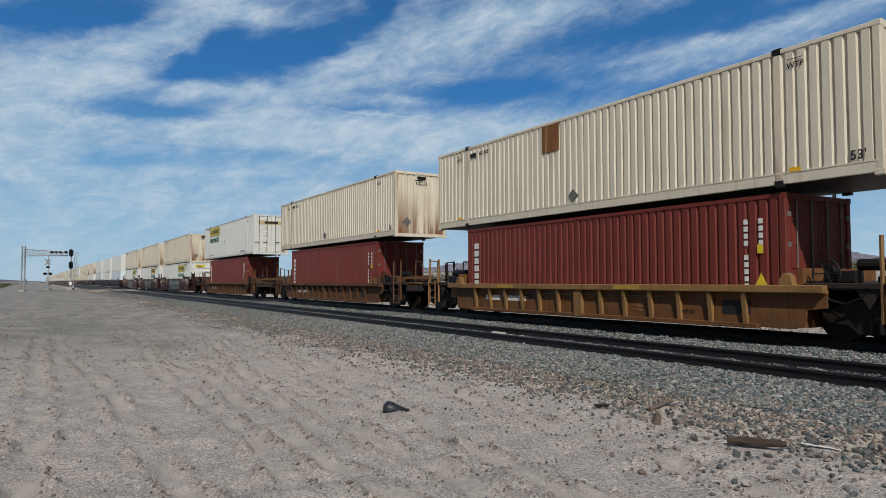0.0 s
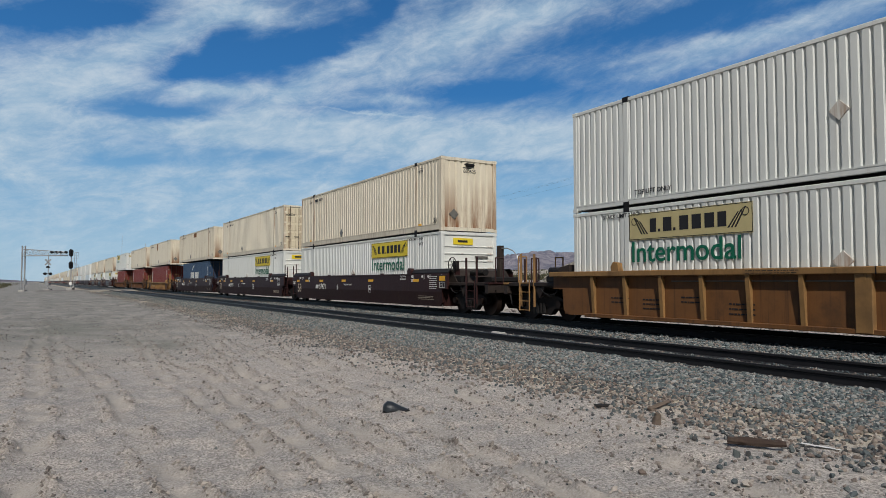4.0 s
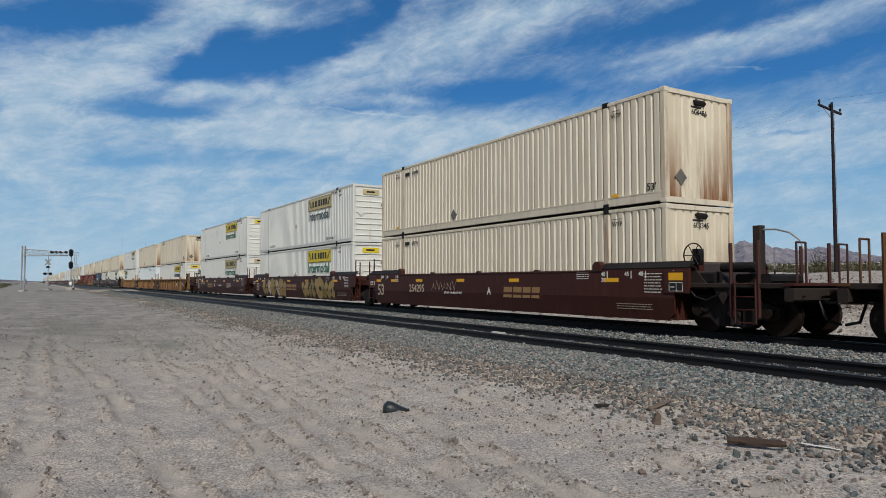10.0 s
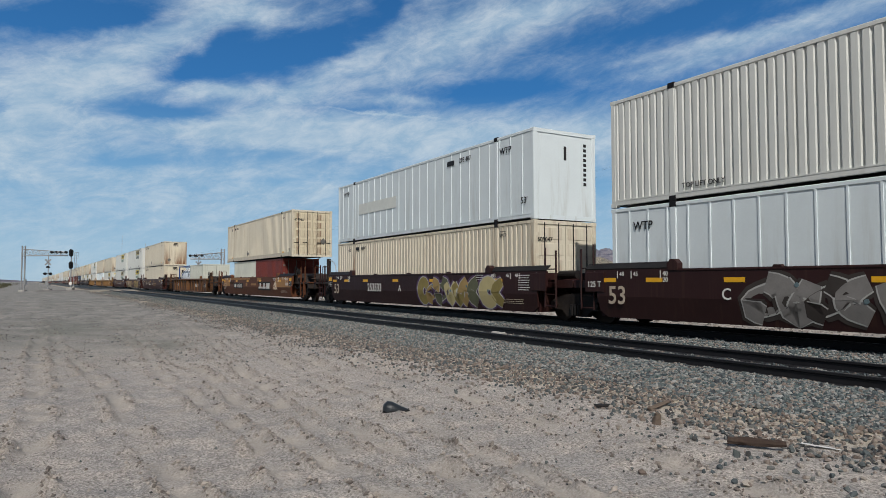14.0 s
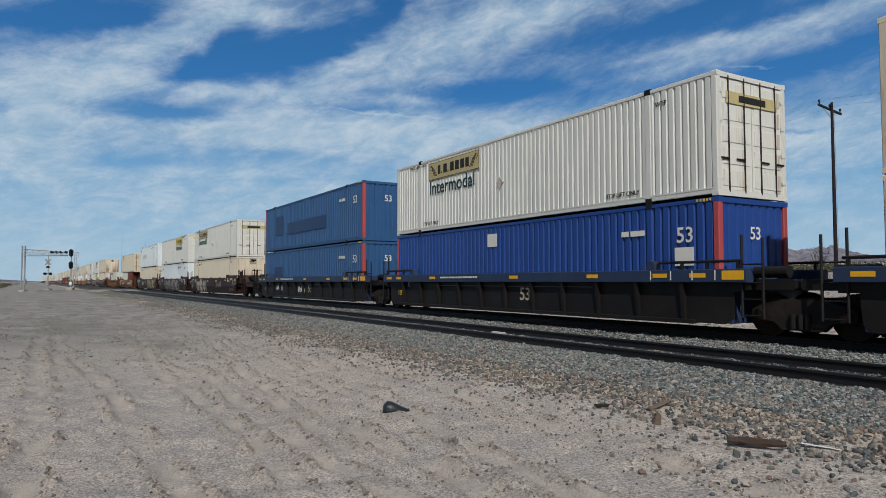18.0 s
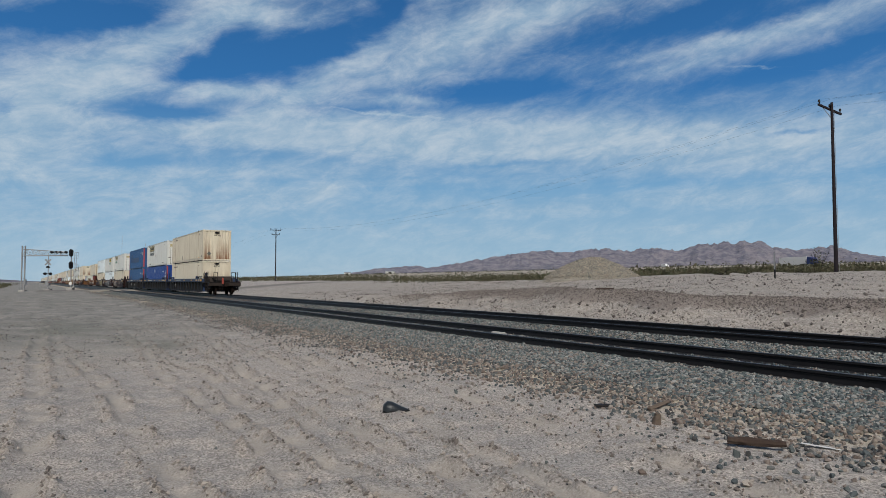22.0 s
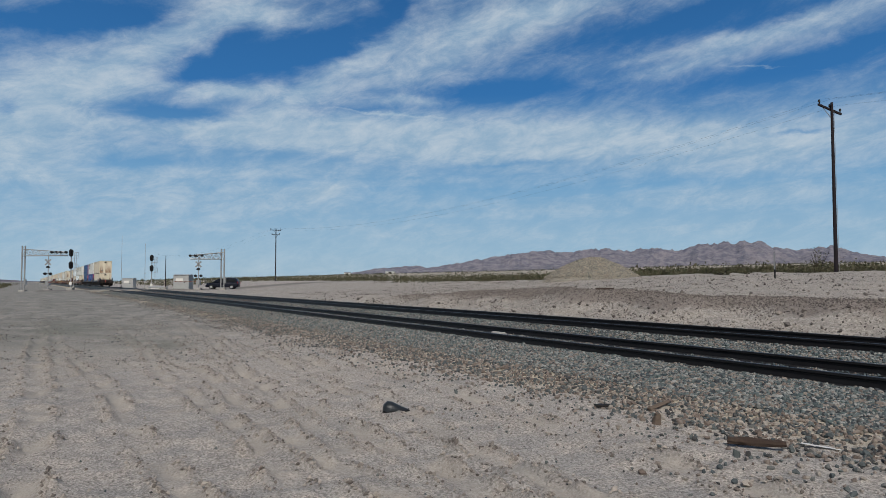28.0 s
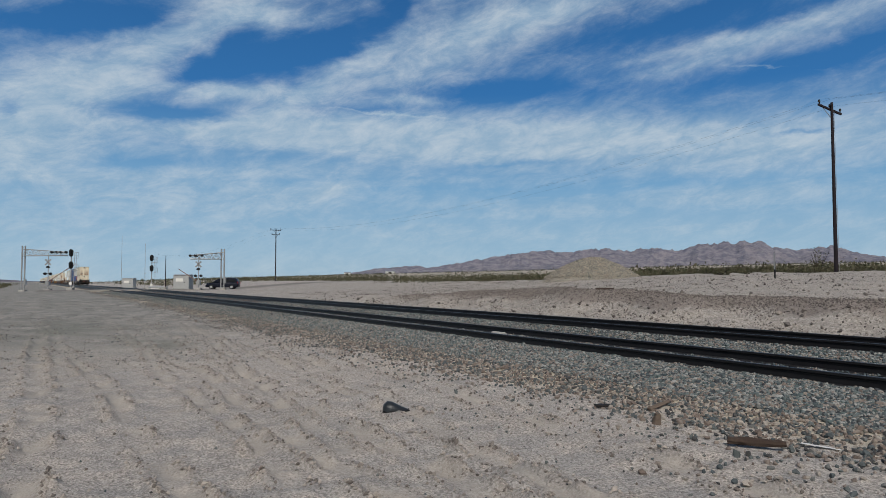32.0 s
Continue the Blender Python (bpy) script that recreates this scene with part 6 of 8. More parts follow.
def aok(unit):
    return [say("57471", 0.40, -4.0, 0.86), say(unit, 0.34, -1.9, 0.84), say("WELL LD LMT 118,500", 0.10, -0.6, 0.98), blocks([(-5.05, -4.88, 0.2), (-4.84, -4.66, 0.2)], MARK_WHITE, "white owner's mark", 0.76),
            bars_box(2.0, 0.80)]


def bars_box(x, z):
    def put(ob, face, top, half):
        b = Build()
        b.box(x - 0.13, x + 0.13, face - 0.003, face + 0.003, z - 0.16, z - 0.14).box(x - 0.13, x + 0.13, face - 0.003, face + 0.003, z + 0.14, z + 0.16)
        b.box(x - 0.13, x - 0.11, face - 0.003, face + 0.003, z - 0.14, z + 0.14).box(x + 0.11, x + 0.13, face - 0.003, face + 0.003, z - 0.14, z + 0.14).box(x - 0.07, x + 0.07, face - 0.003, face + 0.003, z - 0.04, z + 0.04)
        part("stencil_frame", b.mesh("stencil_frame", MARK_WHITE), ob)
    return put


MARK_GOLD = material("faded_gold_stencil", (0.33, 0.20, 0.09), 0.6, vary=0.2, scale=5, bump=0)
GOLD_MARK = lambda x: blocks([(x, x + 0.45, 0.34), (x + 0.52, x + 0.95, 0.34), (x + 1.02, x + 1.4, 0.34), (x + 1.47, x + 1.85, 0.34)], MARK_GOLD, "gold italic blocks of an owner's mark", 0.62)


def make_train():
    # far units, seen small; then those that pass
    r = random.Random(5)
    s = -142.5
    n = 0
    while s > -900:
        third = n % 3
        low_kind = r.choice(["tan", "sign", "sign", "tan", "plate"]) if n > 2 else ["plate", "sign", "plate"][n]
        up_kind = r.choice(["tan", "tan", "sign", "tan"]) if n > 1 else "sign"
        car("smooth", s, third == 2, third == 0, [BROWN, BROWN_RED][(n // 3) % 2], [], [AOK_LABEL, RED_LABEL][(n // 3) % 2], detail=False)
        load(box_spec(low_kind), s, UNDER, False)
        load(box_spec(up_kind), s, OVER, False)
        s -= 23.66 if third == 2 else 19.56
        n += 1
    for i, c in enumerate((-80.0, -99.6, -119.0)):
        car("smooth", c, i == 2, i == 0, BROWN_RED, [spray(-2, 3, [GRAF_GREY, GRAF_TEAL], STEEL_BLACK, STEEL_BLACK, 40 + i)], "oxide-red smooth-sided well car with spray paint")
        load(sign(), c, UNDER)
        load(tan(side=TAN, no="600418"), c, OVER)
    # three short yellow wells with overhanging long boxes above
    for c, up in ((-57.0, sign(end="doors", sx=-4.6, decal=SIGN_YELLOW)), (-34.47, tan(side=TAN_PALE, frame=TAN_PALE, no="602233")),
                  (-14.60, tan(side=TAN_PALE, frame=TAN_PALE, no="601845", rust_patch=(-1.75, -0.95, 1.95, 2.78)))):
        car("yellow40", c, True, True, YELLOW if c > -20 else OCHRE, [], "yellow short well car with grimy ribbed sides" if c > -20 else "brown grime-covered short ribbed well car", half=6.25, outer_reach=9.95)
        load(red(H=2.82), c, UNDER)
        load(up, c, OVER)
    # brown three-unit set
    car("smooth", 7.18, True, False, BROWN, aok("A"), AOK_LABEL, outer_reach=11.75)
    load(navy(H=2.82), 7.18, UNDER)
    load(tan(no="601879", endmat=TAN_RUSTY, rust_patch=(-0.55, 0.75, 2.35, 2.75), dia=-2.0), 7.18, OVER)
    car("smooth", 26.79, False, False, BROWN, aok("C"), AOK_LABEL)
    load(sign(), 26.79, UNDER)
    load(tan(side=TAN_PALE, frame=TAN_PALE, end="doors", endmat=DOOR_CREAM, no="606021", dia=-1.95, label="pale tan corrugated shipping container with barred doors"), 26.79, OVER)
    car("smooth", 46.32, False, True, BROWN, aok("B"), AOK_LABEL)
    load(sign(), 46.32, UNDER)
    load(tan(no="600625", endmat=TAN_RUSTY, dia=-1.95), 46.32, OVER)
    # yellow three-unit set
    car("ribbed", 70.0, True, False, YELLOW, [], YEL_LABEL)
    load(sign(end="doors", sx=-4.6, decal=SIGN_FADED), 70.0, UNDER)
    load(sign(sx=4.1, decal=SIGN_FADED), 70.0, OVER)
    car("ribbed", 89.5, False, False, YELLOW, [], YEL_LABEL)
    load(plate(), 89.5, UNDER)
    load(tan(no="605652", dia=-2.1), 89.5, OVER)
    car("ribbed", 109.16, False, True, YELLOW, [say("789447", 0.34, 3.9, 0.80)], YEL_LABEL)
    load(sign(sx=3.3, ink=MARK_NAVY), 109.16, UNDER)
    load(tan(no="604654", endmat=TAN_RUSTY, dia=7.0), 109.16, OVER)
    # oxide-red set
    rust_red = [GOLD_MARK(-4.0), say("B", 0.34, -1.3, 0.80), say("254295", 0.46, 3.6, 0.80, MARK_PALE), say("LD LMT 118,500 PER UNIT", 0.11, 0.6, 0.82), scrawl(-6.6, 0.85, 1.4, 0.5, MARK_GRIMY, 3)]
    car("smooth", 132.87, True, False, BROWN_RED, rust_red, RED_LABEL)
    load(sign(sx=2.9, decal=SIGN_FADED), 132.87, UNDER)
    load(sign(sx=2.9), 132.87, OVER)
    car("smooth", 152.46, False, False, BROWN_RED, [spray(-6.4, -2.4, [GRAF_GOLD, GRAF_GOLD, MARK_PALE], STEEL_BLACK, GRAF_SHADE, 7), GOLD_MARK(-1.6), spray(1.4, 6.2, [GRAF_GOLD, GRAF_GOLD, GRAF_OLIVE], STEEL_BLACK, GRAF_SHADE, 9), say("C", 0.3, -2.2, 1.0)], "oxide-red well car covered in tan spray paint")
    load(sign(sx=3.0), 152.46, UNDER)
    load(sign(sx=3.0, decal=SIGN_FADED, ink=MARK_NAVY), 152.46, OVER)
    car("smooth", 171.96, False, True, BROWN_RED, [say("254295", 0.42, -4.4, 0.85, MARK_PALE), scrawl(-3.2, 0.80, 1.8, 0.45, MARK_GRIMY, 6), say("A", 0.34, 0.7, 0.80), GOLD_MARK(1.5), say("LD LMT 118,400 PER UNIT", 0.11, -1.6, 0.72)], RED_LABEL)
    load(tan(side=TAN_PALE, frame=TAN_PALE, endmat=TAN_RUSTY, no="603345", dia=99), 171.96, UNDER)
    load(tan(no="604486", side=TAN_PALE, frame=TAN_PALE, dia=-1.9), 171.96, OVER)
    # low car with a tank and a short box
    car("ochre", 195.6, True, True, OCHRE, [say("659769", 0.32, -5.2, 0.80), blocks([(3.5 + 0.42 * i, 3.82 + 0.42 * i, 0.30) for i in range(3)], MARK_WHITE, "white block mark", 0.62)], "brown-stained ribbed well car with grime")
    tk = tank_container(pose(192.55, FAR_Y, 0.69))
    LOADS.append((tk, 192.55, 0.69))
    load(box_spec("small_white"), 198.65, 0.69)
    # yellow smooth car
    car("smooth", 219.3, True, True, YELLOW_BROWN, [repaint([(-8.55, -6.3, 0.78, 1.38), (-6.1, -0.5, 1.27, 1.38), (-0.2, 1.1, 0.86, 1.0), (1.35, 2.3, 1.14, 1.38), (5.5, 8.55, 0.78, 1.38), (-1.6, -1.2, 0.80, 1.05)]),
        blocks([(-5.0, -2.45, 0.40)], STEEL_BLACK, "black painted panel behind the number", 0.62, "black_panel"), say("645018", 0.40, -3.3, 0.81, MARK_WHITE, 0.006), blocks([(-4.85, -4.62, 0.24), (-4.57, -4.35, 0.24)], MARK_WHITE, "white owner's mark", 0.70, "white_mark"),
        blocks([(1.5, 4.4, 0.56)], STEEL_BLACK, "black painted panel behind the mark", 0.56, "black_panel"), blocks([(1.70, 2.45, 0.12), (1.95, 2.22, 0.36), (2.60, 3.35, 0.12), (2.85, 3.12, 0.36), (3.50, 4.20, 0.36)], MARK_WHITE, "white slanted blocks of an owner's mark", 0.66, "white_mark"),
        scrawl(-6.3, 0.9, 1.2, 0.4, MARK_BLACK, 4), scrawl(5.0, 0.6, 0.8, 0.6, MARK_PALE, 9)], "grimy brown and yellow smooth-sided well car with repainted patches")
    load(box_spec("small_white", H=2.44), 216.25, 0.70)
    load(box_spec("small_red", H=2.44), 222.31, 0.70)
    load(tan(side=TAN_PALE, frame=TAN_PALE, end="doors", endmat=DOOR_CREAM, no="601985", dia=-1.9, label="pale tan corrugated shipping container with barred doors"), 219.3, 3.17)
    # second brown set
    car("smooth", 242.9, True, False, BROWN, [say("253533", 0.50, -3.2, 0.85), say("A", 0.36, -0.7, 0.84), spray(1.0, 6.8, [GRAF_OLIVE, GRAF_GOLD, GRAF_MOSS, SIGN_FADED], GRAF_LINE, GRAF_PURPLE, 12)], "dark brown well car with green and yellow spray paint")
    load(tan(end="doors", endmat=TAN, no="605047", dia=99), 242.9, UNDER)
    load(plate(no="295 487", patch=True), 242.9, OVER)
    car("smooth", 262.4, False, False, BROWN, [say("C", 0.36, -4.4, 0.84), spray(-3.9, 3.8, [GRAF_GREY, GRAF_GREY, GRAF_SHADE], GRAF_LINE, GRAF_SHADE, 15)], "dark brown well car with silver spray paint")
    load(plate(no="295 080"), 262.4, UNDER)
    load(sign(sx=2.8, ink=MARK_GREEN, label="white corrugated shipping container with dark-framed yellow sign"), 262.4, OVER)
    car("smooth", 281.95, False, True, BROWN, [spray(-6.0, -1.8, [GRAF_GREY, MARK_PALE], STEEL_BLACK, STEEL_BLACK, 18), scrawl(2.0, 0.6, 2.0, 0.6, MARK_GRIMY, 11)], "dark brown well car with grey spray paint")
    load(tan(side=TAN_PALE, frame=TAN_PALE, endmat=TAN_RUSTY, no="600013", dia=99), 281.95, UNDER)
    load(sign(end="doors", sx=-4.7, decal=SIGN_FADED), 281.95, OVER)
    # blue three-unit set, last of the train
    car("blue", 305.7, True, False, BLUE_STEEL, [say("890181", 0.46, -4.5, 0.72), scrawl(-0.9, 0.5, 1.0, 0.5, MARK_WHITE, 21), say("A", 0.24, -6.8, 1.0)], BLUE_LABEL)
    load(blue(patches=[(-5.9, -4.2, 0.7, 1.9), (-3.2, 3.0, 0.55, 1.25)]), 305.7, UNDER)
    load(blue(), 305.7, OVER)
    car("blue", 325.45, False, False, BLUE_STEEL, [say("C", 0.24, -6.8, 1.0)], BLUE_LABEL, inner_reach=9.85)
    load(blue(side=BLUE_BRIGHT, frame=BLUE_BRIGHT, endmat=BLUE_BRIGHT, patches=[(-2.6, 1.2, 0.6, 1.25), (1.9, 5.0, 0.6, 1.2)], labels=[(7.1, 1.55), (-0.9, 2.35)]), 325.45, UNDER)
    load(sign(end="doors", sx=-3.95, decal=SIGN_FADED, ink=MARK_NAVY), 325.45, OVER)
    car("blue", 345.1, False, True, BLUE_STEEL, [say("890181", 0.46, -4.9, 0.72), say("B", 0.24, -6.8, 1.0)], BLUE_LABEL)
    dev = thing("end_of_train_device", "red marker box hung on the last coupler of the train", "train marker", at=pose(357.0, FAR_Y, FAR_RAIL + 0.8))
    part("marker_box", Build().bevel_box(-0.07, 0.07, -0.40, -0.24, 0.12, 0.54, 0.03).mesh("marker_box", DEVICE_RED), dev)
    part("lamp_head", Build().bevel_box(-0.05, 0.05, -0.38, -0.26, 0.54, 0.66, 0.02).tube((0.05, -0.32, 0.60), (0.08, -0.32, 0.60), 0.04, 8).mesh("lamp_head", DEVICE_RED), dev)
    part("hose", Build().tube((0.0, -0.32, 0.14), (0.04, -0.32, -0.42), 0.026, 6).mesh("hose", STEEL_BLACK), dev)
    part("hanger", Build().box(-0.20, -0.05, -0.36, -0.15, 0.10, 0.18).mesh("hanger", STEEL_BLACK), dev)
    LOADS.append((dev, 357.0, FAR_RAIL + 0.8))
    load(tan(side=TAN_PALE, frame=TAN_PALE, endmat=TAN_RUSTY, no="600243", dia=99), 345.1, UNDER)
    load(tan(no="600250", dia=-2.0), 345.1, OVER)


MARK_NAVY = material("dark_green_blue_lettering", (0.010, 0.045, 0.055), 0.5, vary=0.12, scale=5, bump=0)
GRAF_MOSS = material("moss_grey_spray_paint", (0.12, 0.125, 0.075), 0.6, vary=0.4, scale=2, bump=0)
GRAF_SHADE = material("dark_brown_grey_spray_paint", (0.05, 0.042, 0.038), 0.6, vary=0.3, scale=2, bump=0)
BLUE_BRIGHT = material("royal_blue_paint", (0.016, 0.060, 0.26), 0.42, vary=0.12)
GRAF_OLIVE = material("olive_yellow_spray_paint", (0.26, 0.21, 0.07), 0.6, vary=0.5, scale=1.6, bump=0)
GRAF_PURPLE = material("dull_purple_spray_paint", (0.09, 0.05, 0.11), 0.6, vary=0.3, scale=2.5, bump=0)
GRAF_LINE = material("white_spray_outline", (0.42, 0.42, 0.40), 0.6, vary=0.3, scale=2.5, bump=0)
make_train()



# ---- stones ----
def stone_material(name, tones):
    m = bpy.data.materials.new(name)
    m.use_nodes = True
    N = Nodes(m.node_tree)
    bsdf = m.node_tree.nodes["Principled BSDF"]
    rnd = N.add("NewGeometry").outputs["Random Per Island"]
    ramp = N.add("ValToRGB")
    ramp.color_ramp.interpolation = "CONSTANT"
    N.put(ramp.inputs[0], rnd)
    e = ramp.color_ramp.elements
    e[0].position, e[0].color = 0.0, (*tones[0], 1)
    e[1].position, e[1].color = 1.0 - 1.0 / len(tones), (*tones[-1], 1)
    for i in range(1, len(tones) - 1):
        s = e.new(i / len(tones))
        s.color = (*tones[i], 1)
    pos = N.add("TexCoord").outputs["Object"]
    grain = N.noise(pos, 60.0, 4.0, 0.7)
    tone = N.math("ADD", N.math("MULTIPLY", grain, 0.9), 0.55)
    grey = N.add("CombineColor")
    for i in range(3):
        N.put(grey.inputs[i], tone)
    N.put(bsdf.inputs["Base Color"], N.mix(1.0, ramp.outputs[0], grey.outputs[0], "MULTIPLY"))
    bsdf.inputs["Roughness"].default_value = 0.9
    bsdf.inputs["Specular IOR Level"].default_value = 0.2
    return m


BALLAST = stone_material("mixed_ballast_stone", [(0.085, 0.105, 0.110), (0.170, 0.190, 0.188), (0.060, 0.078, 0.086), (0.240, 0.245, 0.235), (0.115, 0.140, 0.143), (0.200, 0.165, 0.146), (0.050, 0.055, 0.062), (0.250, 0.215, 0.185), (0.100, 0.130, 0.130), (0.310, 0.315, 0.300)])
TOE = stone_material("dusty_toe_stone", [(0.085, 0.100, 0.105), (0.210, 0.175, 0.152), (0.145, 0.150, 0.146), (0.065, 0.065, 0.066), (0.260, 0.220, 0.188), (0.105, 0.120, 0.120), (0.160, 0.128, 0.110), (0.330, 0.300, 0.265)])
PEBBLE = stone_material("brown_desert_pebble", [(0.260, 0.230, 0.205), (0.320, 0.285, 0.250), (0.190, 0.168, 0.152), (0.360, 0.320, 0.280), (0.220, 0.210, 0.195), (0.150, 0.130, 0.120)])
DARK_STONE = stone_material("dark_purple_berm_stone", [(0.115, 0.100, 0.094), (0.170, 0.150, 0.140), (0.250, 0.222, 0.202), (0.140, 0.125, 0.118), (0.320, 0.285, 0.255)])
PILE = stone_material("grey_green_pile_stone", [(0.20, 0.205, 0.175), (0.30, 0.27, 0.22), (0.12, 0.13, 0.12), (0.40, 0.35, 0.28), (0.24, 0.20, 0.165)])


def stones(name, label, pts, sizes, mat, seed, flat=0.80, small=False):
    """Many loose stones as one object; each is a rough lump of its own."""
    r = np.random.RandomState(seed)
    if small:
        base = np.array([(1, 0, 0), (-1, 0, 0), (0, 1, 0), (0, -1, 0), (0, 0, 1), (0, 0, -1)], dtype=float)
        tri = np.array([(0, 2, 4), (2, 1, 4), (1, 3, 4), (3, 0, 4), (2, 0, 5), (1, 2, 5), (3, 1, 5), (0, 3, 5)])
    else:
        g = (1 + 5 ** 0.5) / 2
        base = np.array([(-1, g, 0), (1, g, 0), (-1, -g, 0), (1, -g, 0), (0, -1, g), (0, 1, g), (0, -1, -g), (0, 1, -g), (g, 0, -1), (g, 0, 1), (-g, 0, -1), (-g, 0, 1)]) / 1.9
        tri = np.array([(0, 11, 5), (0, 5, 1), (0, 1, 7), (0, 7, 10), (0, 10, 11), (1, 5, 9), (5, 11, 4), (11, 10, 2), (10, 7, 6), (7, 1, 8), (3, 9, 4), (3, 4, 2), (3, 2, 6), (3, 6, 8), (3, 8, 9), (4, 9, 5), (2, 4, 11), (6, 2, 10), (8, 6, 7), (9, 8, 1)])
    n, k = len(pts), len(base)
    v = np.repeat(base[None], n, 0) * r.uniform(0.50, 1.30, (n, k, 1))
    v *= np.stack([r.uniform(0.8, 1.35, n), r.uniform(0.7, 1.1, n), r.uniform(flat * 0.8, flat * 1.3, n)], 1)[:, None, :]
    a, b = r.uniform(0, 6.283, n), r.uniform(-0.6, 0.6, n)
    ca, sa, cb, sb = np.cos(a), np.sin(a), np.cos(b), np.sin(b)
    x, y, z = v[..., 0].copy(), v[..., 1].copy(), v[..., 2].copy()
    x, z = x * cb[:, None] - z * sb[:, None], x * sb[:, None] + z * cb[:, None]
    v = np.stack([x * ca[:, None] - y * sa[:, None], x * sa[:, None] + y * ca[:, None], z], 2)
    v = v * (np.asarray(sizes) / 2)[:, None, None] + np.asarray(pts)[:, None, :]
    f = (tri[None] + (np.arange(n) * k)[:, None, None]).reshape(-1, 3)
    return thing(name, label, "gravel", kind="stuff", data=raw_mesh(name, v.reshape(-1, 3), f, mat))


def scatter(n, x0, x1, y0, y1, seed, keep=None):
    r = np.random.RandomState(seed)
    x, y = r.uniform(x0, x1, n), r.uniform(y0, y1, n)
    if keep is not None:
        ok = r.uniform(0, 1, n) < keep(x, y)
        x, y = x[ok], y[ok]
    return x, y + bend(x), r


def bed(name, label, zones, mat, seed, size, sink=0.15, keep=None, small=False):
    P, S = [], []
    for i, (n, x0, x1, y0, y1) in enumerate(zones):
        x, y, r = scatter(n, x0, x1, y0, y1, seed + i, keep)
        s = r.uniform(size[0], size[1], len(x)) * np.where(r.uniform(0, 1, len(x)) < 0.06, 1.5, 1.0)
        z = land(x, y)[0] + s * (0.5 - 0.5 * sink - 0.14) * 0.8
        P.append(np.stack([x, y, z], 1))
        S.append(s)
    return stones(name, label, np.concatenate(P), np.concatenate(S), mat, seed, small=small)


toe_line = lambda x: 6.0 - 0.12 * hump(x, -6.6, -3.2)
ragged_toe = lambda x, y: np.maximum(hump(y - toe_line(x) + 0.22 * wavy(x, y, 2.2, 61) + 0.16 * wavy(x, y, 0.7, 62), -0.25, 0.55), 0.13 * hump(y - toe_line(x), -1.2 - 0.7 * hump(x, -6.0, -3.5), -0.1))
DEBRIS = [(-4.10, 5.81, 0.22), (-5.84, 6.48, 0.15), (-5.28, 5.89, 0.09), (-3.75, 6.30, 0.14), (-7.74, 3.86, 0.15)]


def clear_of_debris(x, y):
    keep = np.ones_like(x)
    for px, py, rad in DEBRIS:
        keep *= np.hypot(x - px, y - py) > rad
    return keep


bed("ballast", "grey-green crushed stone ballast beside the rails", [(31000, -11, -2.0, 7.3, 9.46), (10000, -11, -4.5, 11.1, 13.65)], BALLAST, 100, (0.030, 0.060), keep=clear_of_debris)
bed("ballast_far", "grey-green crushed stone ballast further along the rails", [(36000, -26, -11, 7.2, 9.46), (18000, -50, -26, 7.1, 9.46), (14000, -105, -50, 7.0, 9.46), (12000, -26, -11, 11.1, 13.65), (8000, -45, -26, 11.1, 13.65),
     (3000, -15, -5, 9.62, 10.9), (4000, -34, -15, 9.62, 10.9)], BALLAST, 120, (0.036, 0.066), small=True)
bed("ballast_toe", "loose dusty stones at the foot of the ballast", [(18000, -12, -2.0, 4.0, 7.9)], TOE, 140, (0.024, 0.064), keep=lambda x, y: ragged_toe(x, y) * clear_of_debris(x, y))
bed("ballast_toe_far", "loose dusty stones at the foot of the ballast further along", [(21000, -28, -12, 4.9, 7.6), (9000, -50, -28, 5.2, 7.6), (7000, -110, -50, 5.6, 7.6)], TOE, 150, (0.034, 0.066), keep=ragged_toe, small=True)


def clod_keep(x, y):
    d = np.full_like(x, 9.0)
    for rut in RUTS:
        line, w = rut_line(rut, x), rut[5]
        d = np.minimum(d, np.abs(np.abs(y - line) - w))
    floor, rim = rut_masks(x, y)
    patch = np.clip(wavy(x, y, 1.6, 71) * 0.8 - 0.1, 0.0, 1)
    return (1 - 0.9 * floor) * np.clip(0.07 + 0.75 * np.exp(-(d / 0.10) ** 2) * np.clip(0.4 + wavy(x, y, 1.6, 72), 0, 1) + 0.45 * patch, 0, 1)


bed("pebbles", "scattered brown pebbles and clods on the sand", [(26000, -9, -1.2, -2.0, 6.6), (20000, -18, -9, -4.0, 6.8), (9000, -34, -18, -6.0, 6.8)], PEBBLE, 180, (0.006, 0.020), keep=clod_keep, small=True)

bed("yard_gravel", "grey-green and brown gravel spilled over the sand", [(34000, -36, -14, -12.0, 6.0), (26000, -70, -36, -26.0, 6.0)], TOE, 186, (0.012, 0.042), small=True,
    keep=lambda x, y: np.clip(0.25 + 0.55 * wavy(x, y * 1.6, 4.5, 76) + 0.3 * wavy(x, y, 1.4, 77), 0.05, 1))


def ridge_keep(x, y):
    floor, rim = rut_masks(x, y)
    return rim ** 1.3 * (1 - floor) * clear_of_debris(x, y)


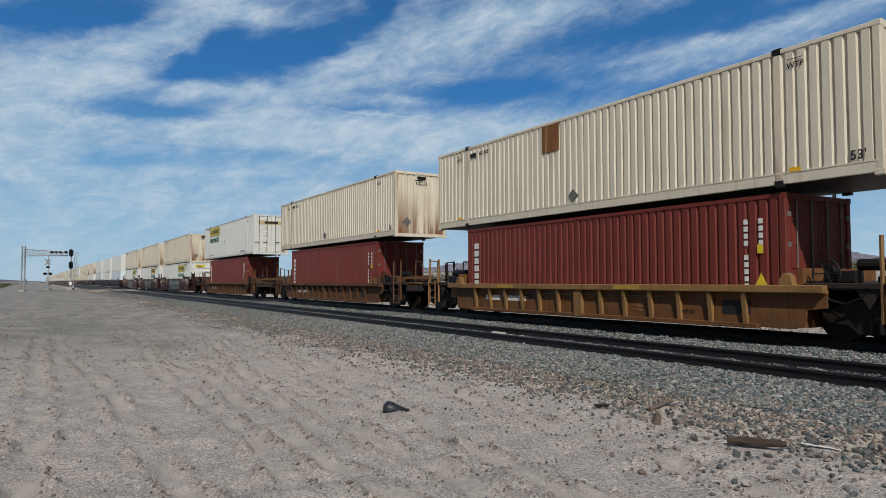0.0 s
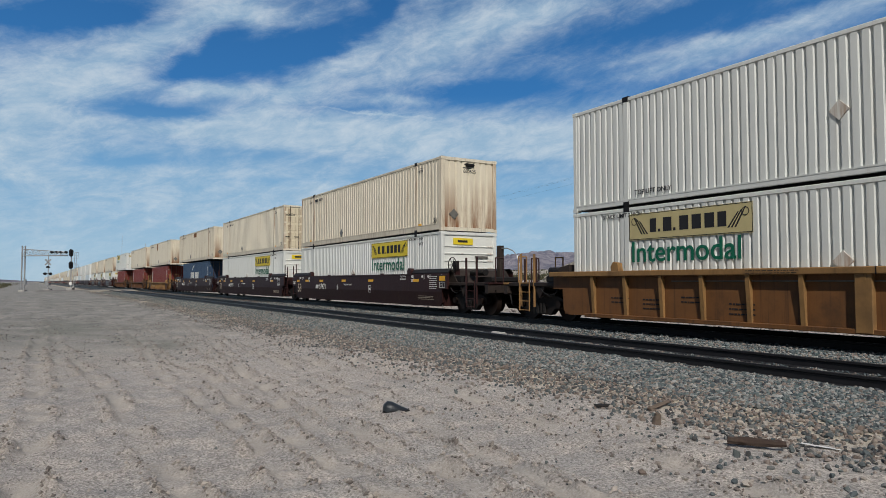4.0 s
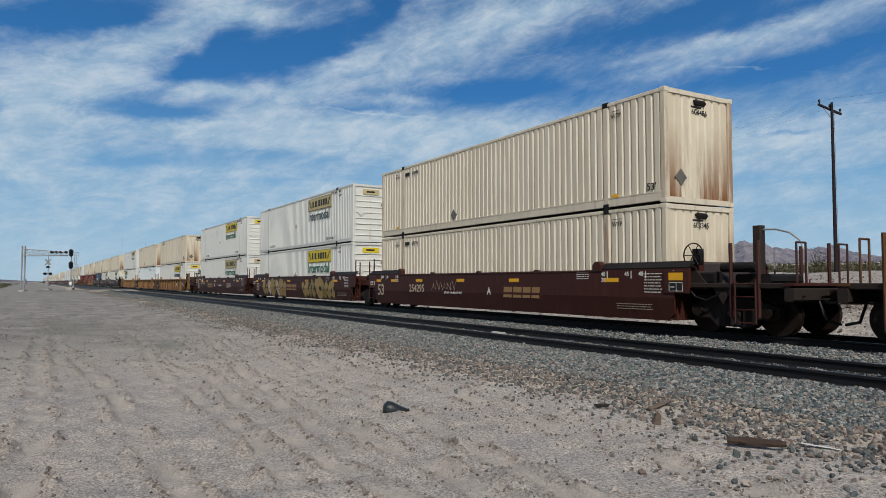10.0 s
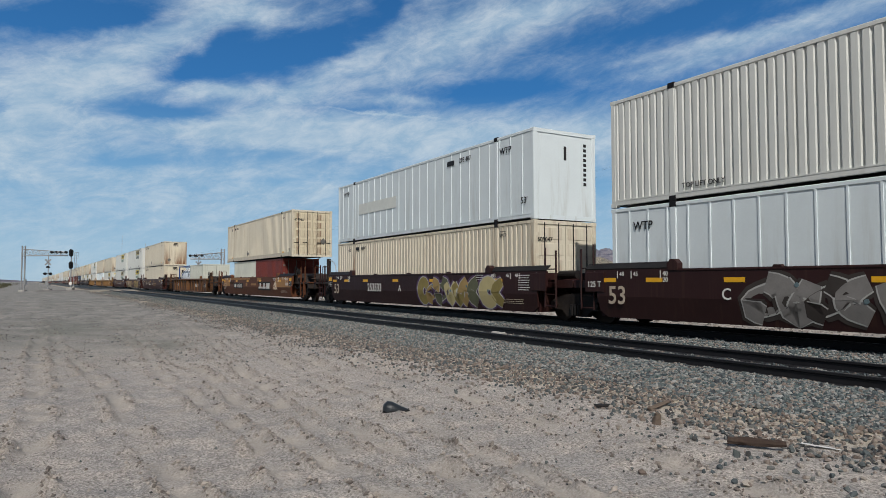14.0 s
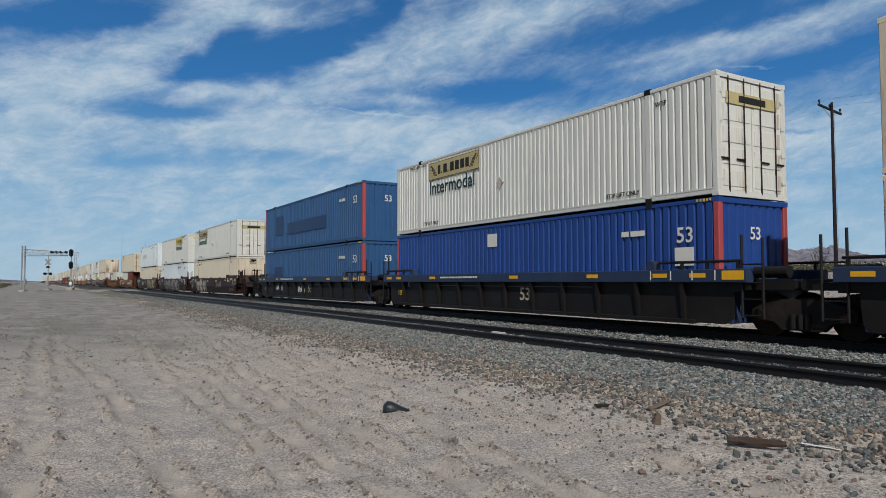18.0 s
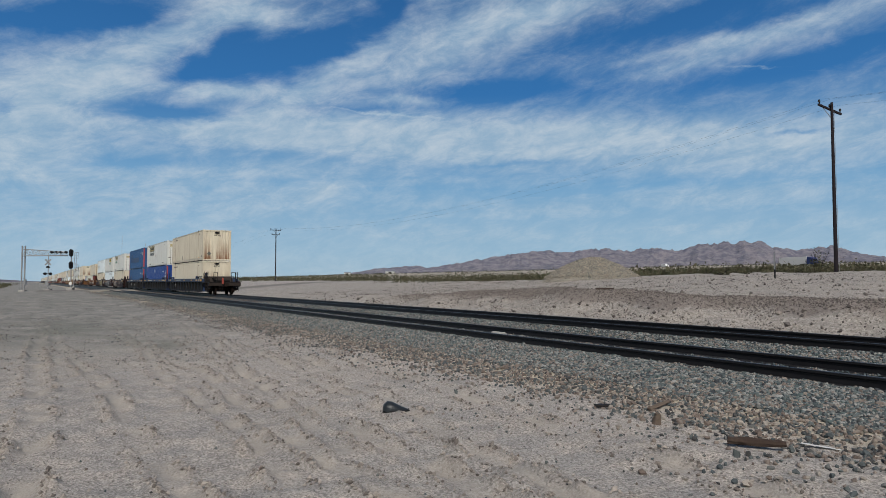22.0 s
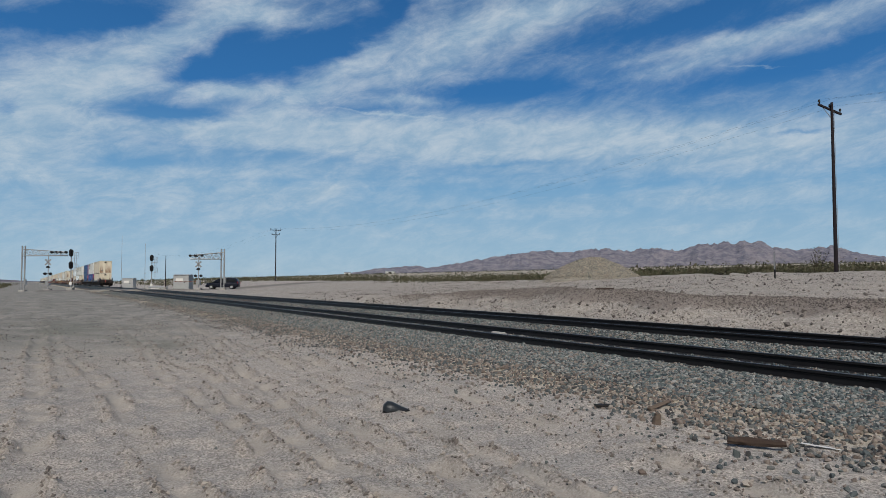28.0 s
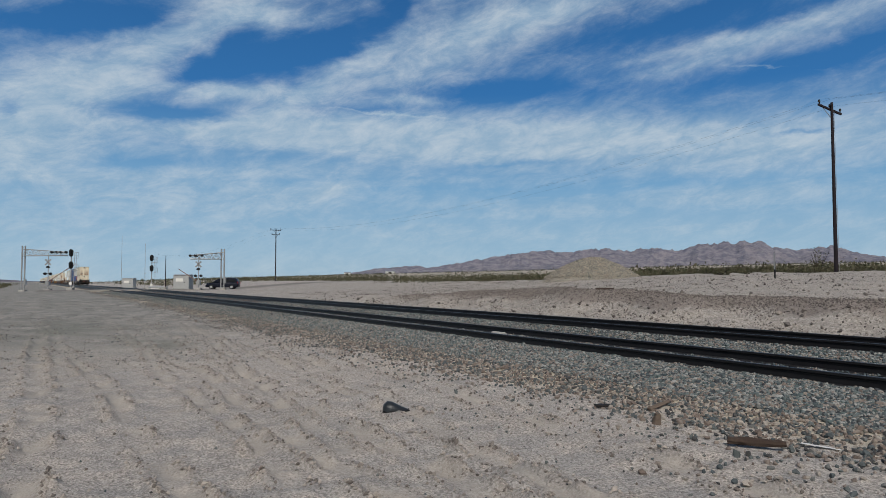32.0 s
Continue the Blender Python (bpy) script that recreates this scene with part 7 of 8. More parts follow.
CLOD = stone_material("dry_sand_clod", [(0.385, 0.343, 0.305), (0.30, 0.268, 0.238), (0.20, 0.175, 0.156), (0.40, 0.358, 0.318), (0.25, 0.222, 0.198), (0.145, 0.126, 0.114)])
bed("sand_clods", "crumbled sand clods along old wheel tracks", [(60000, -9, -1.2, -2.0, 6.4), (52000, -20, -9, -4.0, 6.4)], CLOD, 190, (0.014, 0.046), keep=ridge_keep, small=True)
bed("loose_stones", "dark loose stones strewn over the sand", [(4600, -8, -1.2, 0.0, 6.2), (3600, -18, -8, -3.0, 6.0)], TOE, 195, (0.014, 0.042), keep=lambda x, y: (0.02 + 0.45 * hump(y - 0.25 * (x + 5), 3.6, 6.0) + 0.12 * ridge_keep(x, y)) * clear_of_debris(x, y), small=True)
bed("berm_stones", "dark purple-brown stones along the far berm", [(64000, -42, 6, 19.2, 22.9)], DARK_STONE, 220, (0.025, 0.075), keep=lambda x, y: np.exp(-((y - 21.6) / 0.65) ** 2), small=True)
bed("far_pebbles", "scattered stones on the far sand and plain", [(20000, -45, 6, 16.6, 21.0), (36000, -70, 6, 22.0, 44.0)], DARK_STONE, 240, (0.022, 0.080), keep=lambda x, y: np.clip(0.4 + 0.5 * wavy(x, y, 3.0, 73), 0.05, 1), small=True)


bed("far_rocks", "dark rocks strewn over the far sand and plain", [(1500, -60, 6, 17.2, 21.0), (2600, -75, 6, 22.6, 46.0)], DARK_STONE, 260, (0.08, 0.20), keep=lambda x, y: np.clip(0.35 + 0.6 * wavy(x, y, 4.0, 74), 0.02, 1), small=True)


def gravel_pile():
    cx, cy, rad, high = -48.7, 45.4, 4.8, 1.95
    r = np.random.RandomState(7)
    base = height(cx, cy) - 0.3

    def dome(q, a):
        """A point of the heap's skin: q runs from the top (0) to the foot (1)."""
        reach = rad * q * (1 + 0.06 * math.sin(3 * a + 1) + 0.04 * math.sin(7 * a))
        h = high * (math.cos(min(q, 1.0) * math.pi / 2) ** 1.15) * (1 + 0.07 * math.sin(4 * a + q * 6)) + 0.3
        return (cx + math.cos(a) * reach, cy + math.sin(a) * reach, base + h - 0.35 * hump(q, 0.9, 1.0))

    rings, seg, v, f = 16, 48, [], []
    for i in range(rings + 1):
        for j in range(seg):
            v.append(dome(i / rings, 2 * math.pi * j / seg))
    for i in range(rings):
        for j in range(seg):
            f.append((i * seg + j, i * seg + (j + 1) % seg, (i + 1) * seg + (j + 1) % seg, (i + 1) * seg + j))
    ob = thing("gravel_heap", "rounded heap of grey-green gravel on the plain", "gravel heap", data=raw_mesh("gravel_heap", v, f, PILE_SOIL, smooth=True))
    pts, sizes = [], []
    for i in range(13000):
        q, a = math.sqrt(r.uniform(0, 1.05)), r.uniform(0, 2 * math.pi)
        pts.append(dome(q, a))
        sizes.append(r.uniform(0.06, 0.18))
    child = stones("loose_gravel", "loose stones covering the heap", pts, sizes, PILE, 8, small=True)
    child.parent = ob
    del child["category"]


PILE_SOIL = material("pile_soil", (0.27, 0.25, 0.215), 0.95, vary=0.4, scale=3, bump=0.5, grain=30)
gravel_pile()


# ---- plants ----
LEAF = stone_material("olive_creosote_leaf", [(0.070, 0.075, 0.042), (0.100, 0.100, 0.058), (0.055, 0.060, 0.035), (0.125, 0.118, 0.075), (0.095, 0.084, 0.056)])
DRY = stone_material("dry_grey_twig", [(0.16, 0.13, 0.095), (0.11, 0.09, 0.065), (0.21, 0.18, 0.13)])


def leaf_cloud(spots, per, seed, size=(0.10, 0.24)):
    """Triangular leaf sprays filling ragged crowns; spots: x, y, z, radius, height."""
    r = np.random.RandomState(seed)
    s = np.repeat(np.asarray(spots, dtype=float), per, 0)
    n = len(s)
    a, q, h = r.uniform(0, 6.283, n), np.sqrt(r.uniform(0, 1, n)), r.uniform(0.05, 1, n) ** 0.8
    lobes = 0.75 + 0.3 * np.sin(a * 3 + s[:, 0] * 7) + 0.15 * np.sin(a * 7 + s[:, 1] * 3)
    spread = s[:, 3] * q * lobes * (0.55 + 0.45 * h)
    top = s[:, 4] * h * (1 - 0.35 * q * q) * (0.8 + 0.25 * np.sin(a * 5 + s[:, 0]))
    c = np.stack([s[:, 0] + np.cos(a) * spread, s[:, 1] + np.sin(a) * spread, s[:, 2] + top], 1)
    d = r.normal(0, 1, (n, 3, 3))
    d /= np.linalg.norm(d, axis=2, keepdims=True)
    v = c[:, None, :] + d * (r.uniform(size[0], size[1], n) * s[:, 3])[:, None, None]
    return v.reshape(-1, 3), np.arange(n * 3).reshape(-1, 3)


def scrub():
    r = np.random.RandomState(31)
    n = 12500
    a = YAW + r.uniform(-0.62, 0.62, n)
    d = 62 * (700 / 62) ** (r.uniform(0, 1, n) ** 1.0)
    x, y = -np.cos(a) * d, np.sin(a) * d
    yb = y - bend(x)
    ok = ((yb > np.interp(np.degrees(a), [30, 40, 48], [42, 50, 55])) | ((a - YAW < 0.1) & (d > 140) & (yb > 34)) | ((yb < -30) & (d > 150))) & (np.sin(x * 0.07 + 1.3 * np.sin(y * 0.05)) + np.sin(y * 0.11) > -0.1)
    x, y = x[ok], y[ok]
    size = r.uniform(0.5, 1.3, len(x))
    # a thicker belt beyond the crossing
    m = 2600
    a, d = YAW + r.uniform(-0.62, -0.08, m), 165 * (520 / 165) ** r.uniform(0, 1, m)
    bx, by = -np.cos(a) * d, np.sin(a) * d
    clear = np.abs(by - bend(bx) - 11) > 17
    x, y, size = np.concatenate([x, bx[clear]]), np.concatenate([y, by[clear]]), np.concatenate([size, r.uniform(0.6, 1.25, int(clear.sum()))])
    spots = np.stack([x, y, land(x, y)[0] - 0.05, size, size * r.uniform(0.8, 1.3, len(x))], 1)
    v, f = leaf_cloud(spots, 32, 33, (0.09, 0.22))
    return thing("desert_scrub", "belt of olive creosote scrub over pale sand", "scrub", kind="stuff", data=raw_mesh("desert_scrub", v, f, LEAF))


scrub()


def bush(x, y, rad, high, seed, dry=False):
    r = random.Random(seed)
    z = height(x, y)
    ob = thing("creosote_bush", "dry grey leafless desert bush" if dry else "olive-green creosote bush on the sandy plain", "bush", "desert bushes", at=pose(x, y, z))
    b = Build()
    for i in range(9 if not dry else 22):
        a, lean = r.uniform(0, 6.28), r.uniform(0.3, 0.9)
        p = Vector((0, 0, -0.05))
        for k in range(3):
            q = p + Vector((math.cos(a) * rad * lean * 0.34, math.sin(a) * rad * lean * 0.34, high * 0.3 * r.uniform(0.7, 1.1)))
            b.tube(p, q, 0.022 * (1 - 0.25 * k), 5, 0.016 * (1 - 0.25 * k))
            p, a = q, a + r.uniform(-0.5, 0.5)
    part("stems", b.mesh("stems", POLEWOOD if not dry else TWIG), ob)
    v, f = leaf_cloud([(0, 0, 0, rad, high)], 420 if not dry else 90, seed, (0.05, 0.13))
    part("crown", raw_mesh("crown", v, f, DRY if dry else LEAF), ob)


TWIG = material("grey_brown_twig", (0.13, 0.105, 0.08), 0.9, vary=0.3)
for i, (x, y, rad, high) in enumerate([(-35.0, 58.9, 1.5, 0.9), (-35.6, 60.3, 1.0, 2.4), (-34.0, 44.7, 1.0, 0.55), (-36.0, 45.6, 0.8, 0.5), (-33.0, 46.2, 0.7, 0.4), (-37.8, 58.0, 1.2, 0.7), (-38.3, 73.0, 2.2, 1.2), (-34.0, 76.0, 2.2, 1.3),
                                          (-32.7, 58.8, 0.9, 0.6), (-41.0, 66.0, 1.5, 0.9), (-30.0, 70.0, 2.2, 1.5), (-45.0, 62.0, 1.4, 1.1), (-27.0, 62.0, 1.5, 1.3)]):
    bush(x, y, rad, high, 300 + i)


# ---- power line ----
def power_pole(x, y, high, arms, label):
    z = height(x, y)
    ob = thing("utility_pole", label, "utility pole", "power line poles", at=pose(x, y, z - 0.1))
    part("pole", Build().tube((0, 0, 0), (0, 0, high), 0.135, 12, 0.09).mesh("pole", POLEWOOD), ob)
    for h, half, tilt in arms:
        part("crossarm", Build().bevel_box(-0.06, 0.06, -half, half, -0.07, 0.07, 0.012).mesh("crossarm", POLEWOOD), ob, at=Matrix.Translation((-0.14, 0, h)) @ pose(0, 0, 0, tilt, 0, 0))
        for s in (-1, 1):
            part("arm_brace", Build().tube((-0.13, s * half * 0.62, h), (-0.10, 0, h - 0.55), 0.02, 6).mesh("arm_brace", GALV), ob)
        for s in (-1, -0.0, 1):
            part("insulator", Build().tube((-0.14, s * half * 0.92, h + 0.04), (-0.14, s * half * 0.92, h + 0.22), 0.035, 8).tube((-0.14, s * half * 0.92, h + 0.20), (-0.14, s * half * 0.92, h + 0.36), 0.085, 10, 0.06).mesh("insulator", SIGNAL_BLACK), ob, at=Matrix.Translation((0, 0, -s * math.tan(radians(-tilt)) * half * 0.9)))
    part("ground_wire", Build().tube((0.2, 0.02, 0.1), (0.13, 0.02, high - 0.5), 0.01, 4).mesh("ground_wire", GALV), ob)
    return z - 0.1 + high


z1 = power_pole(-26.15, 46.30, 11.7, [(11.25, 1.35, -7)], "tall dark wooden utility pole with one tilted crossarm")
z2 = power_pole(-145.2, 43.6, 11.6, [(11.3, 1.2, 0), (10.3, 0.9, 0)], "dark wooden utility pole with two crossarms")


def wires():
    ob = thing("power_line", "thin dark sagging overhead power wires", "power line")
    ends = [((-26.15, 46.30, z1), (-145.2, 43.6, z2)), ((-26.15, 46.30, z1), (60.0, 44.0, 14.5)), ((-145.2, 43.6, z2), (-300.0, 40.0, 13.0))]
    for a, c in ends:
        for dy, dz in ((-0.75, 0.15), (0.0, 0.25), (0.75, -0.1)):
            b = Build()
            p, q = Vector(a) + Vector((0, dy, dz)), Vector(c) + Vector((0, dy, dz))
            n = 24
            b.pipe([p.lerp(q, i / n) - Vector((0, 0, 4 * 2.9 * i / n * (1 - i / n))) for i in range(n + 1)], 0.0035, 5)
            part("wire", b.mesh("wire", SIGNAL_BLACK), ob)


wires()


def marker_post(x, y):
    ob = thing("marker_post", "slim grey and dark marker post on the plain", "marker post", at=pose(x, y, height(x, y) - 0.05))
    part("stake", Build().bevel_box(-0.05, 0.05, -0.02, 0.02, 0, 1.05, 0.008).mesh("stake", SIGNAL_BLACK), ob)
    part("blade", Build().bevel_box(-0.045, 0.045, -0.035, -0.022, 0.62, 1.62, 0.006).mesh("blade", GALV), ob, "grey upper blade")


marker_post(-25.8, 39.0)


# ---- the crossing: gantries, flashers, signals, huts ----
RIGHT = Vector((math.sin(YAW), math.cos(YAW), 0))          # across the view
TOWARD = Vector((math.cos(YAW), -math.sin(YAW), 0))        # back to the camera
HEADING = math.degrees(math.atan2(RIGHT.y, RIGHT.x))       # local x runs across the view, local -y faces the camera


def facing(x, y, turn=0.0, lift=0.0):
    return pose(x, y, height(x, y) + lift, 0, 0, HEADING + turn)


def lamp_pair(parent, x, z, span, y=-0.2):
    for s in (-1, 1):
        part("flasher_hood", Build().tube((x + s * span, y, z), (x + s * span, y + 0.22, z), 0.21, 14).tube((x + s * span, y - 0.22, z + 0.03), (x + s * span, y, z), 0.15, 12).mesh("flasher_hood", SIGNAL_BLACK), parent, "black round crossing flasher")
    part("flasher_arm", Build().tube((x - span, y + 0.25, z), (x + span, y + 0.25, z), 0.04, 6).mesh("flasher_arm", SIGNAL_BLACK), parent)


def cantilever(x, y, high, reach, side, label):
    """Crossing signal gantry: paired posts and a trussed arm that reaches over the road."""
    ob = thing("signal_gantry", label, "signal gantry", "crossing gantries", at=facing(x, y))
    for dx in (-0.24, 0.24):
        part("post", Build().tube((dx, 0, 0), (dx, 0, high), 0.11, 10).mesh("post", GALV), ob)
    lad = Build()
    for k in range(int(high / 0.35)):
        lad.tube((-0.24, -0.05, 0.3 + k * 0.35), (0.24, -0.05, 0.3 + k * 0.35), 0.018, 5)
    part("post_rungs", lad.mesh("post_rungs", GALV), ob)
    part("footing", Build().bevel_box(-0.5, 0.5, -0.4, 0.4, -0.1, 0.25, 0.04).mesh("footing", CONCRETE), ob)
    part("junction_box", Build().bevel_box(0.2, 0.55, -0.2, 0.1, 1.0, 1.9, 0.03).mesh("junction_box", GALV), ob)
    top, low = high - 0.55, high - 1.6
    for yy in (-0.3, 0.3):
        part("arm_chord", Build().tube((0, yy, top), (side * reach, yy, top - 0.45), 0.06, 8).mesh("arm_chord", GALV), ob)
        part("arm_chord", Build().tube((0, yy, low), (side * reach, yy, low + 0.05), 0.06, 8).mesh("arm_chord", GALV), ob)
        n = 7
        for k in range(n):
            a, b = k / n, (k + 0.5) / n
            za = lambda t: top - 0.45 * t
            zb = lambda t: low + 0.05 * t
            part("arm_web", Build().tube((side * reach * a, yy, zb(a)), (side * reach * b, yy, za(b)), 0.035, 6).tube((side * reach * b, yy, za(b)), (side * reach * (a + 1 / n), yy, zb(a + 1 / n)), 0.035, 6).mesh("arm_web", GALV), ob)
    part("walkway", Build().box(min(0, side * reach), max(0, side * reach), -0.3, 0.3, low - 0.06, low - 0.02).mesh("walkway", GALV), ob)
    lamp_pair(ob, side * reach * 0.72, low + 0.55, 0.42)
    lamp_pair(ob, side * reach * 0.93, low + 0.55, 0.40)
    return ob


CONCRETE = material("grey_concrete", (0.36, 0.35, 0.33), 0.9, vary=0.2, scale=3)
BARRIER = material("white_barrier_board", (0.26, 0.22, 0.19), 0.6, vary=0.15)
STRIPE = material("red_barrier_stripe", (0.16, 0.06, 0.05), 0.6, vary=0.15)
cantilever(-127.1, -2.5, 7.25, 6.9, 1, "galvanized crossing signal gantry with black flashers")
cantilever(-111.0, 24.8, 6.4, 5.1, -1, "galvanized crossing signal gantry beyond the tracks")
GATES = []


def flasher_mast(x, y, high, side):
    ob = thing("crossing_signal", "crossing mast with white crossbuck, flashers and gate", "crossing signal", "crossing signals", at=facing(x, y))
    part("mast", Build().tube((0, 0, 0), (0, 0, high), 0.07, 8).mesh("mast", GALV), ob)
    part("mast_base", Build().bevel_box(-0.45, 0.45, -0.35, 0.35, -0.05, 0.22, 0.04).mesh("mast_base", CONCRETE), ob)
    for s in (-1, 1):
        part("crossbuck_board", Build().box(-0.62, 0.62, -0.11, -0.09, -0.115, 0.115).mesh("crossbuck_board", GALV), ob, "white crossbuck board", at=Matrix.Translation((0, 0, high - 0.95)) @ pose(0, 0, 0, 0, s * 45, 0))
    part("track_sign", Build().pull([(-0.34, high - 1.85), (0.34, high - 1.85), (0.2, high - 1.55), (-0.2, high - 1.55)], "y", -0.12, -0.09).mesh("track_sign", SIGNAL_BLACK), ob)
    lamp_pair(ob, 0, high - 2.75, 0.42)
    part("bell", Build().tube((0, 0, high), (0, 0, high + 0.18), 0.14, 10).mesh("bell", GALV), ob)
    part("gate_motor", Build().bevel_box(-0.28, 0.28, -0.3, 0.3, 0.75, 1.5, 0.05).mesh("gate_motor", GALV), ob)
    b, s = Build(), Build()
    n = 9
    arm = 4.8 if side > 0 else 3.4
    for k in range(n):
        (b if k % 2 else s).bevel_box(side * 0.2 + side * arm * k / n if side > 0 else -0.2 - arm * (k + 1) / n, side * 0.2 + side * arm * (k + 1) / n if side > 0 else -0.2 - arm * k / n, -0.02, 0.02, -0.055, 0.055, 0.01)
    gate = part("gate_arm", b.mesh("gate_arm", BARRIER), ob, "striped crossing gate arm")
    part("gate_stripes", s.mesh("gate_stripes", STRIPE), gate)
    GATES.append((gate, side))
    return ob


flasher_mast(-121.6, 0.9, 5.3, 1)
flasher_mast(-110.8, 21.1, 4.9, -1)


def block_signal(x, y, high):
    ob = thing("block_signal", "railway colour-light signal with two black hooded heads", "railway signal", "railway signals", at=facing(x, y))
    part("mast", Build().tube((0, 0, 0), (0, 0, high - 0.2), 0.08, 8).mesh("mast", GALV), ob)
    part("mast_base", Build().bevel_box(-0.4, 0.4, -0.4, 0.4, -0.1, 0.3, 0.04).mesh("mast_base", CONCRETE), ob)
    for z in (high - 0.55, high - 2.35):
        ring = [(math.cos(2 * math.pi * k / 18) * 0.33, z + math.sin(2 * math.pi * k / 18) * 0.33 + (0.22 if math.sin(2 * math.pi * k / 18) >= 0 else -0.22)) for k in range(18)]
        part("signal_head", Build().pull(ring, "y", -0.12, -0.06).mesh("signal_head", SIGNAL_BLACK), ob, "black oval signal backboard")
        for dz in (-0.3, 0, 0.3):
            part("lens_hood", Build().tube((0, -0.42, z + dz - 0.02), (0, -0.1, z + dz), 0.13, 10).mesh("lens_hood", SIGNAL_BLACK), ob)
        part("service_platform", Build().box(0.1, 0.75, -0.1, 0.6, z - 0.78, z - 0.74).mesh("service_platform", GALV), ob)
        rail = Build()
        for p, q in (((0.75, -0.1), (0.75, 0.6)), ((0.1, 0.6), (0.75, 0.6))):
            rail.tube((*p, z - 0.3), (*q, z - 0.3), 0.02, 5).tube((*p, z + 0.1), (*q, z + 0.1), 0.02, 5)
        rail.tube((0.75, 0.6, z - 0.76), (0.75, 0.6, z + 0.1), 0.02, 5).tube((0.75, -0.1, z - 0.76), (0.75, -0.1, z + 0.1), 0.02, 5)
        part("platform_rail", rail.mesh("platform_rail", GALV), ob)
    lad = Build().tube((0.3, 0.3, 0), (0.3, 0.3, high - 0.6), 0.02, 5).tube((0.62, 0.3, 0), (0.62, 0.3, high - 0.6), 0.02, 5)
    for k in range(int(high / 0.4)):
        lad.tube((0.3, 0.3, 0.3 + k * 0.4), (0.62, 0.3, 0.3 + k * 0.4), 0.015, 4)
    part("ladder", lad.mesh("ladder", GALV), ob)
    part("number_board", Build().box(-0.2, 0.2, -0.11, -0.09, 0.75, 1.15).mesh("number_board", MARK_WHITE), ob)
    return ob


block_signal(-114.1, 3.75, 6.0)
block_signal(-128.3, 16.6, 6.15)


def whip(x, y, high, rad, label, name="antenna_mast"):
    ob = thing(name, label, "mast", at=facing(x, y))
    part("pole", Build().tube((0, 0, 0), (0, 0, high), rad, 8, rad * 0.6).mesh("pole", GALV if name == "antenna_mast" else POLEWOOD), ob)
    part("base", Build().bevel_box(-0.2, 0.2, -0.2, 0.2, -0.1, 0.3, 0.03).mesh("base", CONCRETE), ob)
    part("clamp", Build().tube((-0.12, 0, high * 0.35), (0.12, 0, high * 0.35), 0.07, 6).mesh("clamp", GALV), ob)


whip(-185.0, 17.0, 12.9, 0.05, "slender grey radio antenna mast")
whip(-144.8, 17.5, 9.0, 0.045, "slender grey radio antenna mast")
whip(-115.6, 17.0, 5.4, 0.085, "short brown wooden post", "wooden_post")
whip(-178.0, 6.4, 7.0, 0.04, "slender grey radio antenna mast")


def hut(x, y, w, d, h, label, roof=True):
    ob = thing("signal_hut", label, "equipment hut", at=facing(x, y))
    part("hut_body", Build().bevel_box(-w / 2, w / 2, -d / 2, d / 2, 0.08, h, 0.03).mesh("hut_body", HUT), ob)
    part("hut_base", Build().box(-w / 2 - 0.05, w / 2 + 0.05, -d / 2 - 0.05, d / 2 + 0.05, -0.2, 0.08).mesh("hut_base", CONCRETE), ob)
    part("hut_roof", Build().pull([(-d / 2 - 0.08, h), (d / 2 + 0.08, h), (d / 2 + 0.08, h + 0.06), (0, h + 0.14), (-d / 2 - 0.08, h + 0.06)], "x", -w / 2 - 0.08, w / 2 + 0.08).mesh("hut_roof", HUT), ob)
    part("hut_door", Build().box(-w * 0.18, w * 0.28, -d / 2 - 0.03, -d / 2, 0.2, h * 0.88).mesh("hut_door", HUT), ob)
    part("door_handle", Build().box(w * 0.2, w * 0.25, -d / 2 - 0.07, -d / 2 - 0.03, h * 0.45, h * 0.55).mesh("door_handle", STEEL_BLACK), ob)
    part("sign", Build().box(-w * 0.34, w * 0.12, -d / 2 - 0.045, -d / 2 - 0.03, h * 0.55, h * 0.78).mesh("sign", MARK_WHITE), ob)
    return ob


HUT = material("dull_aluminium_hut_panel", (0.42, 0.43, 0.43), 0.5, metal=0.3, vary=0.15, scale=2)
hut(-172.0, 17.5, 2.45, 1.7, 2.15, "small grey metal signal equipment cabinet")
hut(-116.2, 19.8, 2.45, 2.0, 2.25, "grey metal signal hut beside the crossing")
hut(-126.9, 17.5, 2.9, 1.0, 0.55, "long low white box beside the tracks")


# ---- vehicles ----
CARPAINT = material("dark_navy_car_paint", (0.008, 0.011, 0.020), 0.25, vary=0.1, bump=0)
GLASS = material("dark_tinted_glass", (0.010, 0.013, 0.016), 0.08, vary=0.05, bump=0)
TYRE = material("black_tyre_rubber", (0.018, 0.018, 0.018), 0.85, vary=0.2)
ALLOY = material("silver_wheel_alloy", (0.55, 0.55, 0.56), 0.35, metal=0.8, vary=0.1)
LAMPRED = material("red_tail_lamp_plastic", (0.30, 0.02, 0.02), 0.3, bump=0)
LAMPCLEAR = material("clear_headlamp_plastic", (0.6, 0.6, 0.62), 0.2, bump=0)


def car_wheel(parent, x, s, r, width):
    y0, y1 = (s - width, s) if s > 0 else (s, s + width)
    w = part("wheel", Build().wheel(x, y0, y1, r, r, 20).mesh("wheel", TYRE), parent)
    o = 0.012 if s > 0 else -0.012
    part("rim", Build().wheel(x, min(s, s + o), max(s, s + o), r, r * 0.62, 14).mesh("rim", ALLOY), w)


